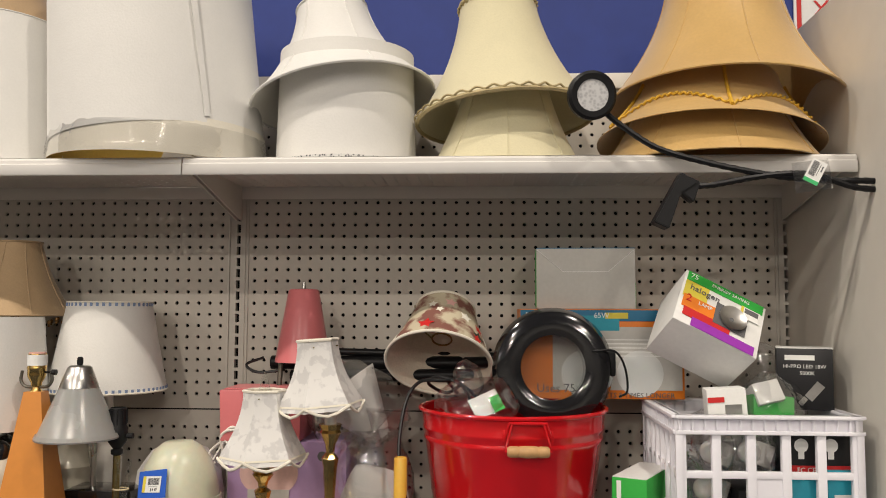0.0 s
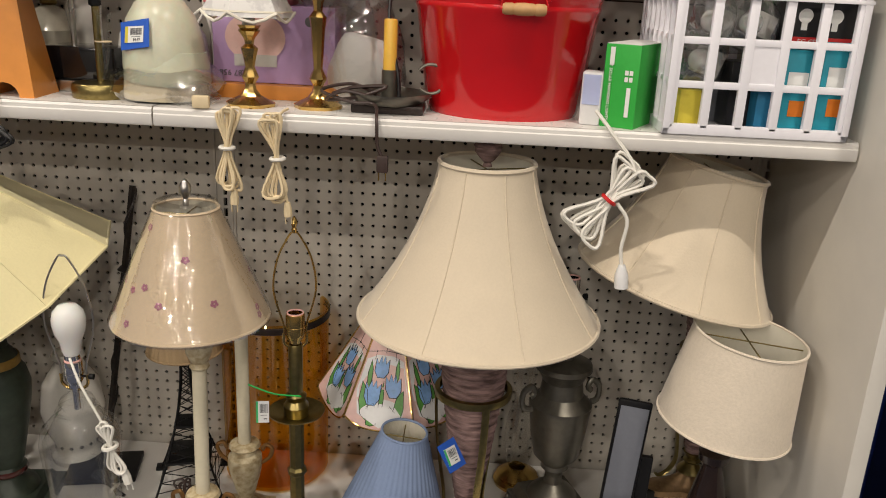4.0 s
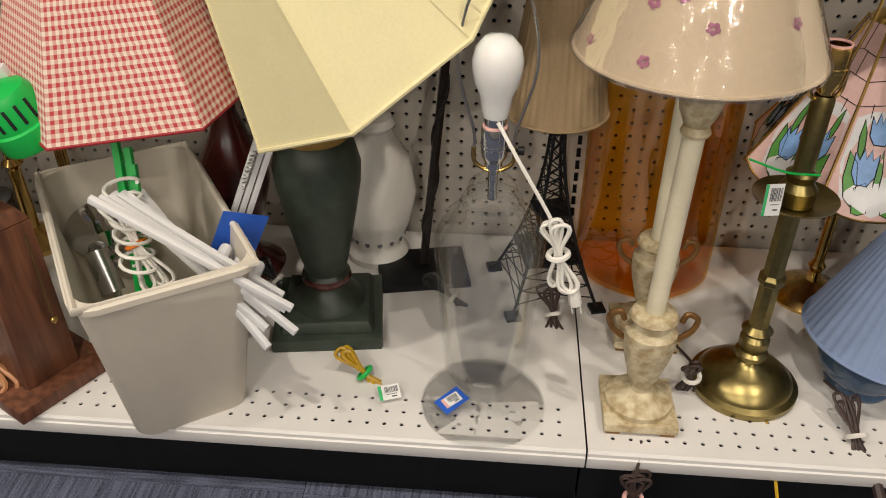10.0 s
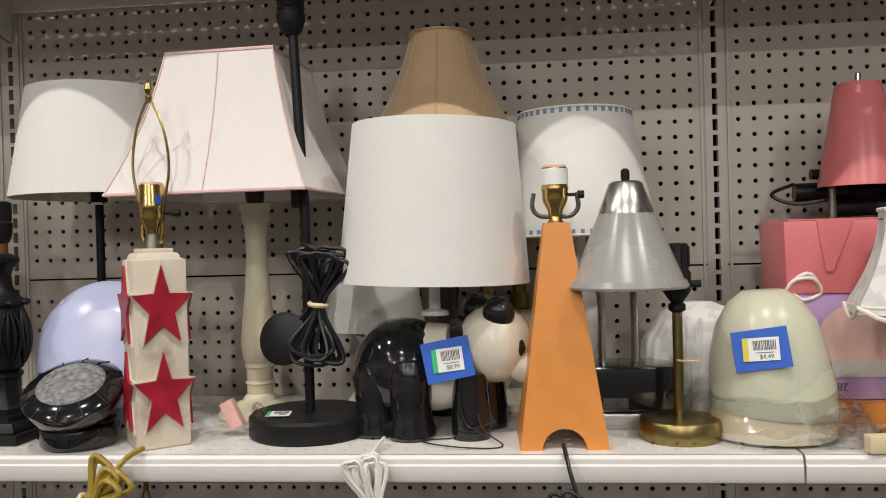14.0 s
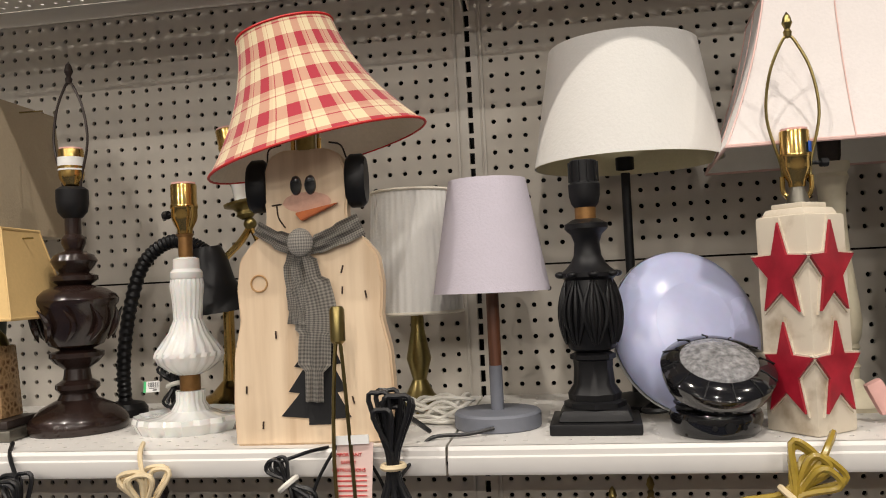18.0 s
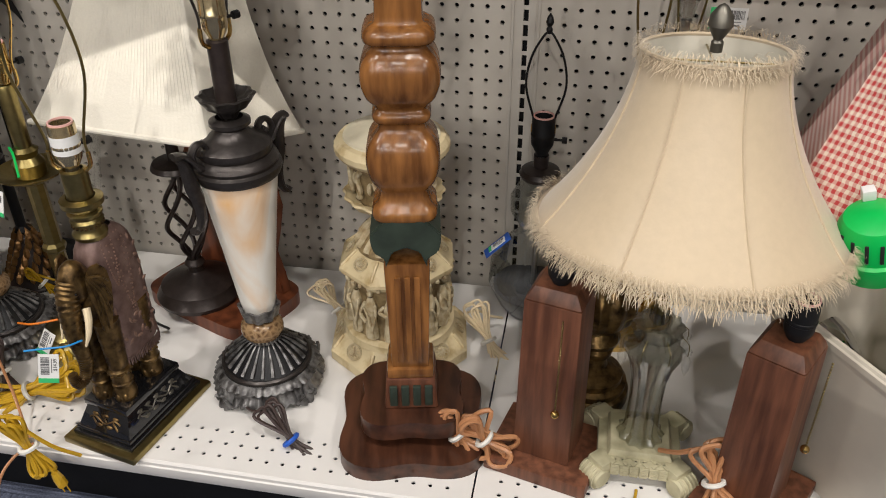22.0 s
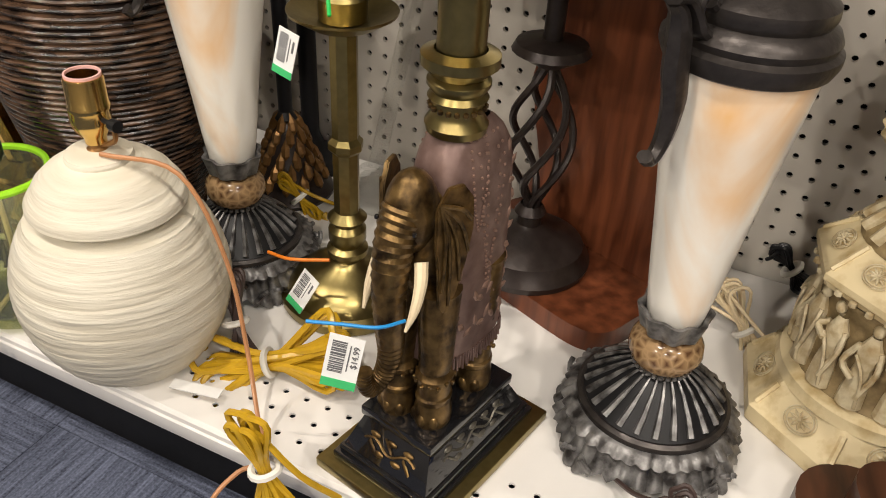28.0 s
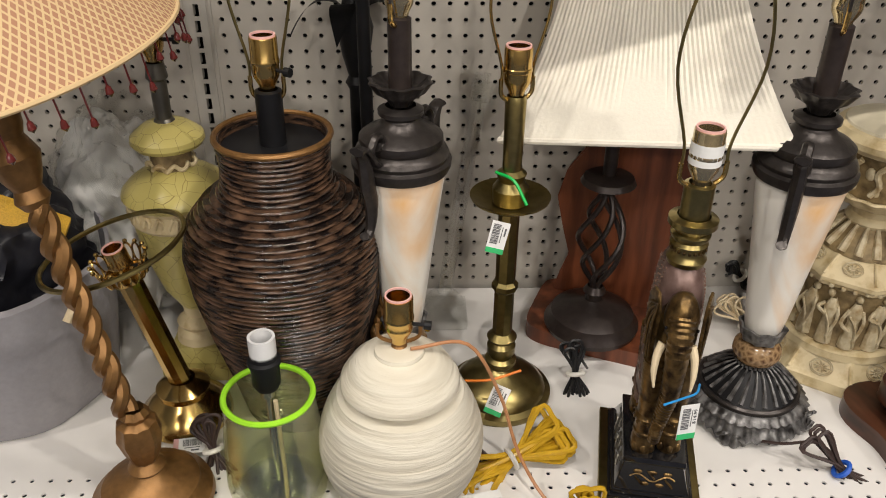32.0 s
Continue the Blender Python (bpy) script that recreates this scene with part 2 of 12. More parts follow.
M = {
    "putty": mat("putty_enamel", (0.50, 0.47, 0.42), 0.45, vary=0.04, scale=6),
    "peg": mat("pegboard_face", (0.50, 0.465, 0.41), 0.6, vary=0.05, scale=5, bump=0.1),
    # near-black in place of the shadow inside holes, slots and cut-outs
    "slot": mat("hole_shadow_black", (0.012, 0.012, 0.013), 0.8, vary=0.1),
    "shelf": mat("shelf_white", (0.70, 0.68, 0.65), 0.35, vary=0.05, scale=5, bump=0.05),
    "endp": mat("end_panel_white", (0.66, 0.63, 0.57), 0.5, vary=0.05, scale=4),
    "kick": mat("black_kick", (0.008, 0.008, 0.009), 0.55, vary=0.3, spec=0.2),
    "blue": mat("blue_wall_paint", (0.016, 0.036, 0.21), 0.6, vary=0.12, scale=4, bump=0.15),
    "wall": mat("store_wall", (0.48, 0.47, 0.44), 0.8, vary=0.06, scale=3),
    "ceil": mat("ceiling_grey", (0.52, 0.51, 0.49), 0.9, vary=0.05, scale=3),
    "blackm": mat("black_satin", (0.008, 0.008, 0.009), 0.4, vary=0.3, scale=20, spec=0.3),
    "blackg": mat("black_gloss", (0.008, 0.008, 0.009), 0.08, vary=0.2, coat=0.6),
    "blackp": mat("black_plastic", (0.008, 0.008, 0.009), 0.5, vary=0.25, spec=0.3),
    "cratewhite": mat("lavender_white_plastic", (0.80, 0.79, 0.84), 0.35, vary=0.03),
    "white": mat("white_plastic", (0.68, 0.68, 0.68), 0.4, vary=0.04),
    "milk": mat("milk_glass", (0.74, 0.74, 0.72), 0.1, vary=0.02, coat=0.5, sub=0.1),
    "whitefab": mat("white_shade_cloth", (0.70, 0.69, 0.66), 0.85, vary=0.03, scale=60, bump=0.2, sheen=0.2),
    "offfab": mat("ivory_shade_cloth", (0.74, 0.70, 0.60), 0.85, vary=0.04, scale=60, bump=0.25, sheen=0.2),
    "creamfab": mat("cream_shade_cloth", (0.62, 0.57, 0.38), 0.8, vary=0.05, scale=60, bump=0.2, sheen=0.2),
    "yelfab": mat("pale_yellow_shade_cloth", (0.70, 0.63, 0.36), 0.7, vary=0.04, scale=60, bump=0.2, sheen=0.2),
    "goldfab": mat("gold_satin_cloth", (0.52, 0.33, 0.11), 0.42, vary=0.08, scale=40, bump=0.15, sheen=0.4),
    "beigefab": mat("beige_shade_cloth", (0.60, 0.515, 0.39), 0.75, vary=0.04, scale=60, bump=0.2, sheen=0.3),
    "fringefab": mat("champagne_fringe", (0.60, 0.50, 0.35), 0.6, vary=0.15, scale=80, sheen=0.3),
    "satinfab": mat("champagne_satin_cloth", (0.52, 0.42, 0.285), 0.40, vary=0.06, scale=25, bump=0.2, sheen=0.4),
    "linen": mat("linen_cloth", (0.66, 0.58, 0.47), 0.9, vary=0.08, scale=50, bump=0.4, sheen=0.2),
    "tanfab": mat("tan_shade_cloth", (0.42, 0.29, 0.16), 0.7, vary=0.08, scale=60, bump=0.2, sheen=0.3),
    "pinkfab": mat("blush_shade_cloth", (0.70, 0.655, 0.635), 0.7, vary=0.04, scale=60, bump=0.15, sheen=0.3),
    "lilacfab": mat("lilac_grey_shade_cloth", (0.55, 0.51, 0.58), 0.85, vary=0.04, scale=80, bump=0.3),
    "bluefab": mat("dusty_blue_shade_cloth", (0.21, 0.28, 0.44), 0.8, vary=0.06, scale=60, bump=0.2),
    "khakifab": mat("khaki_pleated_cloth", (0.38, 0.27, 0.15), 0.75, vary=0.1, scale=60, bump=0.2),
    "amberfab": mat("amber_shade_cloth", (0.66, 0.46, 0.20), 0.75, vary=0.06, scale=50, bump=0.2),
    "florafab": mat("peach_floral_cloth", (0.66, 0.53, 0.37), 0.7, vary=0.06, scale=40, bump=0.1),
    "inner": mat("shade_lining", (0.70, 0.66, 0.55), 0.9, vary=0.04),
    "innergold": mat("gold_foil_lining", (0.55, 0.38, 0.09), 0.35, 0.6, vary=0.1),
    "brass": mat("polished_brass", (0.62, 0.42, 0.14), 0.18, 1.0, vary=0.12, scale=20),
    "oldbrass": mat("aged_brass", (0.27, 0.215, 0.085), 0.30, 1.0, vary=0.25, scale=25, bump=0.1),
    "bronze": mat("dark_bronze", (0.036, 0.027, 0.024), 0.33, 0.35, vary=0.4, scale=25, bump=0.2),
    "iron": mat("weathered_iron", (0.045, 0.039, 0.036), 0.32, 0.6, vary=0.4, scale=30, bump=0.3),
    "pewter": mat("pewter", (0.16, 0.15, 0.125), 0.38, 0.8, vary=0.25, scale=15, bump=0.1),
    "steel": mat("brushed_steel", (0.50, 0.49, 0.47), 0.28, 1.0, vary=0.1, scale=30),
    "chrome": mat("chrome", (0.72, 0.72, 0.72), 0.06, 1.0, vary=0.03),
    "copper": mat("aged_copper_gilt", (0.24, 0.125, 0.042), 0.4, 0.6, vary=0.3, scale=30, bump=0.2),
    "gold": mat("antique_gold", (0.17, 0.105, 0.036), 0.30, 0.85, vary=0.7, scale=60, bump=1.0),
    "orange": mat("orange_lacquered_wood", (0.62, 0.24, 0.045), 0.35, vary=0.1, scale=10, bump=0.05),
    "redgloss": mat("red_enamel", (0.56, 0.008, 0.012), 0.12, vary=0.04, scale=6, coat=0.5),
    "redwood": mat("dark_red_lacquer", (0.07, 0.012, 0.010), 0.18, vary=0.2, coat=0.5),
    "redpaint": mat("barn_red_paint", (0.28, 0.015, 0.022), 0.55, vary=0.2, scale=25, bump=0.2),
    "pink": mat("pink_enamel", (0.60, 0.17, 0.18), 0.3, vary=0.03),
    "purplebox": mat("lilac_card", (0.42, 0.28, 0.50), 0.5, vary=0.05),
    "green": mat("green_plastic", (0.01, 0.42, 0.07), 0.35, vary=0.06),
    "greencard": mat("green_card", (0.03, 0.38, 0.05), 0.5, vary=0.06),
    "urngreen": mat("dark_green_pottery", (0.030, 0.042, 0.030), 0.45, vary=0.5, scale=12, bump=0.15),
    "ochre": mat("ochre_band", (0.26, 0.16, 0.035), 0.5, vary=0.25),
    "blueglaze": mat("slate_blue_glaze", (0.05, 0.09, 0.16), 0.12, vary=0.2, coat=0.4),
    "china": mat("white_china", (0.70, 0.68, 0.63), 0.12, vary=0.04, coat=0.4),
    "creamwood": mat("cream_painted_wood", (0.68, 0.62, 0.46), 0.45, vary=0.06, bump=0.05),
    "bin": mat("beige_plastic_bin", (0.60, 0.55, 0.46), 0.45, vary=0.05, scale=8),
    "binin": mat("beige_plastic_inside", (0.40, 0.33, 0.20), 0.5, vary=0.1, scale=8),
    "creamclay": mat("cream_clay", (0.66, 0.58, 0.42), 0.65, vary=0.06, scale=14, bump=0.5, bscale=60),
    "cordw": mat("white_cord", (0.72, 0.70, 0.64), 0.45, vary=0.05),
    "cordb": mat("brown_cord", (0.045, 0.028, 0.024), 0.45, vary=0.2),
    "cordolive": mat("clear_olive_cord", (0.30, 0.21, 0.03), 0.22, vary=0.2, coat=0.3),
    "cordk": mat("black_cord", (0.01, 0.01, 0.011), 0.35, vary=0.2),
    "cordg": mat("clear_gold_cord", (0.48, 0.29, 0.015), 0.25, vary=0.15, coat=0.3),
    "cordi": mat("ivory_cord", (0.68, 0.56, 0.36), 0.45, vary=0.06),
    "cordr": mat("clear_copper_cord", (0.42, 0.20, 0.09), 0.3, vary=0.15),
    "card": mat("white_card", (0.76, 0.76, 0.74), 0.55, vary=0.05),
    "greycard": mat("grey_card", (0.50, 0.49, 0.46), 0.7, vary=0.06),
    "tape": mat("blue_tape", (0.02, 0.10, 0.50), 0.5, vary=0.08),
    "tagpink": mat("pink_paper_tag", (0.72, 0.42, 0.38), 0.7, vary=0.08),
    "ink": mat("black_ink", (0.11, 0.11, 0.115), 0.6, vary=0.1),
    "gtape": mat("green_label", (0.05, 0.45, 0.15), 0.5, vary=0.06),
    "ytape": mat("yellow_label", (0.66, 0.55, 0.06), 0.5, vary=0.06),
    "orangecard": mat("orange_card", (0.75, 0.20, 0.015), 0.45, vary=0.05),
    "bluecard": mat("blue_card", (0.02, 0.16, 0.30), 0.45, vary=0.06),
    "tealcard": mat("teal_card", (0.02, 0.30, 0.40), 0.45, vary=0.06),
    "blackcard": mat("black_card", (0.012, 0.012, 0.014), 0.35, vary=0.15),
    "purplecard": mat("violet_card", (0.30, 0.03, 0.40), 0.45, vary=0.06),
    "redcard": mat("red_card", (0.55, 0.02, 0.02), 0.45, vary=0.06),
    "grip": mat("turned_beech", (0.48, 0.28, 0.12), 0.5, vary=0.2, scale=25),
    "lilac": mat("lilac_plastic", (0.47, 0.50, 0.72), 0.25, vary=0.03, sub=0.1),
    "greyp": mat("slate_plastic", (0.15, 0.16, 0.19), 0.5, vary=0.06),
    "frost": mat("frosted_glass", (0.56, 0.56, 0.43), 0.3, vary=0.05, sub=0.15, coat=0.2),
    "alab": two_tone("alabaster_glass", (0.70, 0.39, 0.13), (0.80, 0.77, 0.70), "noise", 6.5, rough=0.28, lo=0.30, hi=0.44, stretch=(1, 1, 0.45), distort=0.6),
    "agate": two_tone("agate_ball", (0.34, 0.22, 0.11), (0.085, 0.040, 0.018), "crackle", 120, rough=0.15, lo=0.0, hi=0.42),
    # tan streaks mix cane tone with gloss highlights painted into the colour
    "rattan": two_tone("woven_rattan", (0.010, 0.007, 0.006), (0.14, 0.078, 0.046), "noise", 34, rough=0.25, stretch=(1, 1, 7), bump=0.3, lo=0.42, hi=0.70),
    "mauve": two_tone("mauve_wrapped_rope", (0.085, 0.050, 0.045), (0.33, 0.215, 0.20), "noise", 26, rough=0.85, stretch=(1, 1, 5), bump=0.9, lo=0.33, hi=0.66),
    "oak": two_tone("honey_oak", (0.095, 0.036, 0.009), (0.27, 0.115, 0.030), "noise", 14, rough=0.24, stretch=(5, 5, 0.7), bump=0.08, lo=0.33, hi=0.68),
    "walnut": two_tone("walnut_block", (0.075, 0.026, 0.012), (0.17, 0.065, 0.032), "noise", 14, rough=0.45, stretch=(6, 6, 0.6), bump=0.08, lo=0.35, hi=0.65),
    "cherry": two_tone("cherry_board", (0.09, 0.025, 0.010), (0.20, 0.06, 0.024), "noise", 10, rough=0.35, stretch=(6, 6, 0.6), lo=0.35, hi=0.65),
    "pine": two_tone("pale_pine", (0.50, 0.34, 0.20), (0.70, 0.54, 0.37), "noise", 9, rough=0.65, stretch=(8, 8, 0.6), bump=0.1, lo=0.3, hi=0.65),
    "milkpaint": two_tone("worn_milk_paint", (0.40, 0.30, 0.20), (0.68, 0.58, 0.43), "noise", 22, rough=0.6, bump=0.3, lo=0.3, hi=0.5),
    "resin": two_tone("ivory_resin", (0.34, 0.24, 0.11), (0.62, 0.54, 0.36), "noise", 75, rough=0.5, bump=0.8, lo=0.30, hi=0.62),
    "crackle": two_tone("crackled_yellow_glaze", (0.20, 0.14, 0.04), (0.54, 0.46, 0.15), "crackle", 46, rough=0.3, bump=0.2, lo=0.0, hi=0.018),
    "mauverobe": two_tone("mauve_robe", (0.10, 0.058, 0.048), (0.22, 0.145, 0.125), "noise", 60, rough=0.36, metal=0.4, bump=0.25, lo=0.3, hi=0.7),
    "frostfloral": two_tone("white_floral_cloth", (0.58, 0.57, 0.56), (0.70, 0.69, 0.67), "noise", 40, rough=0.7, lo=0.44, hi=0.5),
    "darkfloral": two_tone("dark_floral_cloth", (0.20, 0.08, 0.06), (0.52, 0.46, 0.33), "noise", 24, rough=0.8, lo=0.44, hi=0.56),
    "gingham": woven("red_gingham", (0.70, 0.60, 0.50), (0.45, 0.045, 0.045), 0.0105),
    "plaid": woven("red_plaid", (0.72, 0.60, 0.38), (0.40, 0.025, 0.045), 0.050, plaid=[(0.02, 0), (0.08, 0.9), (0.12, 0), (0.45, 1.0), (0.86, 0.2)]),
    "greycheck": woven("grey_check", (0.42, 0.39, 0.34), (0.16, 0.15, 0.14), 0.0035),
    "weave": lattice("peach_lattice", (0.36, 0.185, 0.105), (0.58, 0.42, 0.22), 0.0085),
    "bead": mat("red_glass_bead", (0.085, 0.012, 0.010), 0.1, vary=0.1, coat=0.5),
    "clear": glass("clear_glass", (0.975, 0.98, 0.975), edge=0.30),
    "amber": glass("amber_glass", (0.97, 0.76, 0.30), edge=0.3),
    "lime": glass("lime_glass", (0.972, 0.99, 0.80), 0.2, 0.45, 0.8, 60, 0.16),
    "weavegreen": two_tone("pewter_green_wash", (0.27, 0.25, 0.15), (0.50, 0.46, 0.30), "noise", 22, rough=0.55, bump=0.1, lo=0.35, hi=0.62),
    "bottle": glass("thick_clear_glass", (0.985, 0.988, 0.985), 0.02, 0.34, 0.1, 12, 0.04),
    "smoke": glass("smoky_glass", (0.78, 0.80, 0.80), 0.03, 0.55),
    "frostrib": glass("ribbed_glass", (0.72, 0.73, 0.68), 0.2, 0.8),
    "film": glass("plastic_film", (0.97, 0.97, 0.97), 0.06, 0.6, 1.0, 45, 0.14),
    "fabricbin": mat("grey_felt", (0.30, 0.29, 0.305), 0.95, vary=0.1, scale=30, bump=0.4),
    "blackbag": mat("black_bag", (0.012, 0.012, 0.016), 0.35, vary=0.3, bump=0.5, bscale=15),
    "hem": mat("wire_mesh", (0.3, 0.3, 0.3), 0.4, 0.8),
    "slippink": mat("pink_paper", (0.74, 0.55, 0.50), 0.7, vary=0.06),
    "tulipink": mat("pink_stained_glass", (0.70, 0.47, 0.43), 0.32, vary=0.1, coat=0.0),
    "tulipwhite": mat("opal_stained_glass", (0.70, 0.70, 0.70), 0.32, vary=0.06, coat=0.0),
    "tulipblue": mat("blue_stained_glass", (0.22, 0.40, 0.72), 0.32, vary=0.2, coat=0.0),
    "tulipgreen": mat("green_stained_glass", (0.10, 0.30, 0.06), 0.32, vary=0.25, coat=0.0),
    "ivorycrackle": two_tone("chalky_ivory_paint", (0.36, 0.28, 0.19), (0.64, 0.57, 0.46), "noise", 22, rough=0.7, bump=0.3, lo=0.3, hi=0.5),
    "starred": two_tone("star_red_paint", (0.22, 0.006, 0.016), (0.42, 0.016, 0.035), "noise", 30, rough=0.35, bump=0.15, lo=0.3, hi=0.7),
    "lacepine": two_tone("knotty_pale_board", (0.58, 0.42, 0.27), (0.76, 0.60, 0.42), "noise", 7, rough=0.75, stretch=(7, 7, 0.5), bump=0.15, lo=0.3, hi=0.62),
    "pandawhite": mat("panda_white_glaze", (0.66, 0.62, 0.52), 0.1, vary=0.05, coat=0.5),
    "frostplastic": mat("frosted_grey_plastic", (0.30, 0.29, 0.28), 0.25, vary=0.03, sub=0.1),
    "rosestain": mat("rosy_stain", (0.60, 0.36, 0.27), 0.8, vary=0.2),
    "gouge": mat("dark_gouge", (0.05, 0.03, 0.02), 0.8, vary=0.2),
    "innerwhite": mat("white_lining", (0.76, 0.74, 0.68), 0.9, vary=0.03),
    "crystal": two_tone("crackled_crystal_lens", (0.10, 0.10, 0.102), (0.34, 0.34, 0.35), "noise", 150, rough=0.06, bump=1.0, lo=0.3, hi=0.75),
    "yellowwax": mat("yellow_wax", (0.72, 0.42, 0.06), 0.4, vary=0.06, sub=0.1),
    "beakorange": mat("beak_orange_paint", (0.50, 0.13, 0.03), 0.5, vary=0.2),
    "tanbox": mat("tan_linen_shade", (0.40, 0.33, 0.23), 0.85, vary=0.06, scale=60, bump=0.3),
    "hemdark": two_tone("dark_lace", (0.05, 0.05, 0.06), (0.6, 0.6, 0.58), "voronoi", 200, lo=0.2, hi=0.5),
    "braid": mat("cream_braid", (0.42, 0.34, 0.18), 0.7, vary=0.25, scale=120, bump=0.4),
    "yellowbraid": mat("yellow_braid", (0.62, 0.36, 0.03), 0.5, vary=0.25, scale=120, bump=0.4),
    "diffuser": two_tone("dotted_diffuser", (0.42, 0.42, 0.43), (0.6, 0.6, 0.6), "voronoi", 160, rough=0.4, lo=0.2, hi=0.6),
    "espresso": mat("espresso_wood", (0.020, 0.011, 0.009), 0.22, vary=0.3, scale=15, coat=0.3),
    "throwncl": two_tone("thrown_cream_clay", (0.58, 0.53, 0.42), (0.70, 0.66, 0.55), "noise", 9, rough=0.6, stretch=(1, 1, 12), bump=1.6, lo=0.35, hi=0.65),
    "gilt": mat("dull_gilt", (0.24, 0.15, 0.075), 0.42, 0.6, vary=0.3, scale=30, bump=0.2),
    "mauvepetal": mat("mauve_printed_petal", (0.42, 0.16, 0.24), 0.7, vary=0.35, scale=60),
    "antique": two_tone("antique_gold_wash", (0.030, 0.017, 0.007), (0.25, 0.155, 0.055), "noise", 70, rough=0.34, metal=0.8, bump=0.5, lo=0.32, hi=0.72),
    "robegilt": mat("rubbed_robe_relief", (0.27, 0.17, 0.13), 0.35, 0.5, vary=0.3, scale=40),
    "castiron": two_tone("rubbed_cast_iron", (0.026, 0.023, 0.022), (0.25, 0.245, 0.24), "noise", 70, rough=0.36, metal=0.5, bump=0.5, lo=0.34, hi=0.66),
    "creamresin": two_tone("cream_resin", (0.42, 0.30, 0.13), (0.66, 0.55, 0.33), "noise", 40, rough=0.5, bump=0.3, lo=0.28, hi=0.5),
    "resindark": two_tone("stained_resin", (0.10, 0.065, 0.025), (0.34, 0.25, 0.12), "noise", 60, rough=0.6, bump=0.6, lo=0.3, hi=0.65),
    "clearbrass": mat("brass_under_clear_shell", (0.55, 0.45, 0.26), 0.12, 0.9, vary=0.2, scale=60, coat=0.6),
    "skyplastic": mat("sky_blue_plastic", (0.02, 0.26, 0.62), 0.35, vary=0.05),
    "darkwalnut": two_tone("dark_walnut", (0.030, 0.011, 0.006), (0.085, 0.032, 0.016), "noise", 12, rough=0.3, stretch=(5, 1, 5), bump=0.05, lo=0.35, hi=0.65),
    "tusk": mat("ivory_paint", (0.72, 0.60, 0.40), 0.35, vary=0.06),
}


def carpet():
    m = bpy.data.materials.new("navy_loop_carpet")
    m.use_nodes = True
    nt, b = nodes_of(m)
    b.inputs["Roughness"].default_value = 0.95
    tc, mp = nt.nodes.new("ShaderNodeTexCoord"), nt.nodes.new("ShaderNodeMapping")
    mp.inputs["Scale"].default_value = (9, 210, 1)
    nt.links.new(tc.outputs["Object"], mp.inputs["Vector"])
    n1, n2 = nt.nodes.new("ShaderNodeTexNoise"), nt.nodes.new("ShaderNodeTexNoise")
    n1.inputs["Scale"].default_value, n1.inputs["Detail"].default_value = 1.0, 5
    n2.inputs["Scale"].default_value, n2.inputs["Detail"].default_value = 320, 2
    nt.links.new(tc.outputs["Object"], n2.inputs["Vector"])
    nt.links.new(mp.outputs[0], n1.inputs["Vector"])
    ramp = nt.nodes.new("ShaderNodeValToRGB")
    e = ramp.color_ramp.elements
    e[0].position, e[0].color = 0.33, (0.010, 0.013, 0.027, 1)
    e[1].position, e[1].color = 0.68, (0.135, 0.155, 0.225, 1)
    add = nt.nodes.new("ShaderNodeMath")
    add.operation, add.inputs[2].default_value = "MULTIPLY_ADD", 0.0
    add.inputs[1].default_value = 0.62
    nt.links.new(n1.outputs["Fac"], add.inputs[0])
    m2 = nt.nodes.new("ShaderNodeMath")
    m2.operation, m2.inputs[1].default_value = "MULTIPLY", 0.38
    nt.links.new(n2.outputs["Fac"], m2.inputs[0])
    nt.links.new(m2.outputs[0], add.inputs[2])
    nt.links.new(add.outputs[0], ramp.inputs[0])
    nt.links.new(ramp.outputs[0], b.inputs["Base Color"])
    bp = nt.nodes.new("ShaderNodeBump")
    bp.inputs["Strength"].default_value, bp.inputs["Distance"].default_value = 0.8, 0.004
    nt.links.new(add.outputs[0], bp.inputs["Height"])
    nt.links.new(bp.outputs[0], b.inputs["Normal"])
    return m


M["carpet"] = carpet()

# ---- mesh helpers ----
def finish(name, me, material, smooth=35):
    if material:
        me.materials.append(material)
    if smooth:
        me.polygons.foreach_set("use_smooth", [True] * len(me.polygons))
        me.set_sharp_from_angle(angle=radians(smooth))
    return me


def to_mesh(name, bm, material, smooth=35):
    me = bpy.data.meshes.new(name)
    bm.normal_update()
    bm.to_mesh(me)
    bm.free()
    return finish(name, me, material, smooth)


def part(name, bm, material, parent, label="", world=False, smooth=35, m=None):
    """One mesh object under a thing or a part. world: its points are in the place's own metres."""
    ob = new(name, to_mesh(name, bm, material, smooth))
    ob.parent = parent
    if world:
        ob.matrix_parent_inverse = drawn_at(parent).inverted()
    if m is not None:
        ob.matrix_basis = m
    return tagged(ob, label=label)


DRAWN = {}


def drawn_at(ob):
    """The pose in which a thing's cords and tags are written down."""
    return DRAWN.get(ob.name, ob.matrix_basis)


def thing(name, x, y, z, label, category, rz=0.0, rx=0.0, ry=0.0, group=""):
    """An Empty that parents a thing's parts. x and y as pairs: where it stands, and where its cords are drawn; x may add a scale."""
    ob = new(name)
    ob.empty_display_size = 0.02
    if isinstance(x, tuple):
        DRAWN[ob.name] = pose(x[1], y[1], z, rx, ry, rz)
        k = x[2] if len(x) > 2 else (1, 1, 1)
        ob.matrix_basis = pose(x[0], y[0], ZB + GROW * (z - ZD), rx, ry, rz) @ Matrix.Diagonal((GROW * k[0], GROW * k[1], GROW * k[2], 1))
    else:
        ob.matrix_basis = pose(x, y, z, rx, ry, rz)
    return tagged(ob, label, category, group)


def pieces(name, bms, material, parent, label=""):
    """Several parts of one kind, each a mesh of its own."""
    return [part(name, b, material, parent, label) for b in bms]


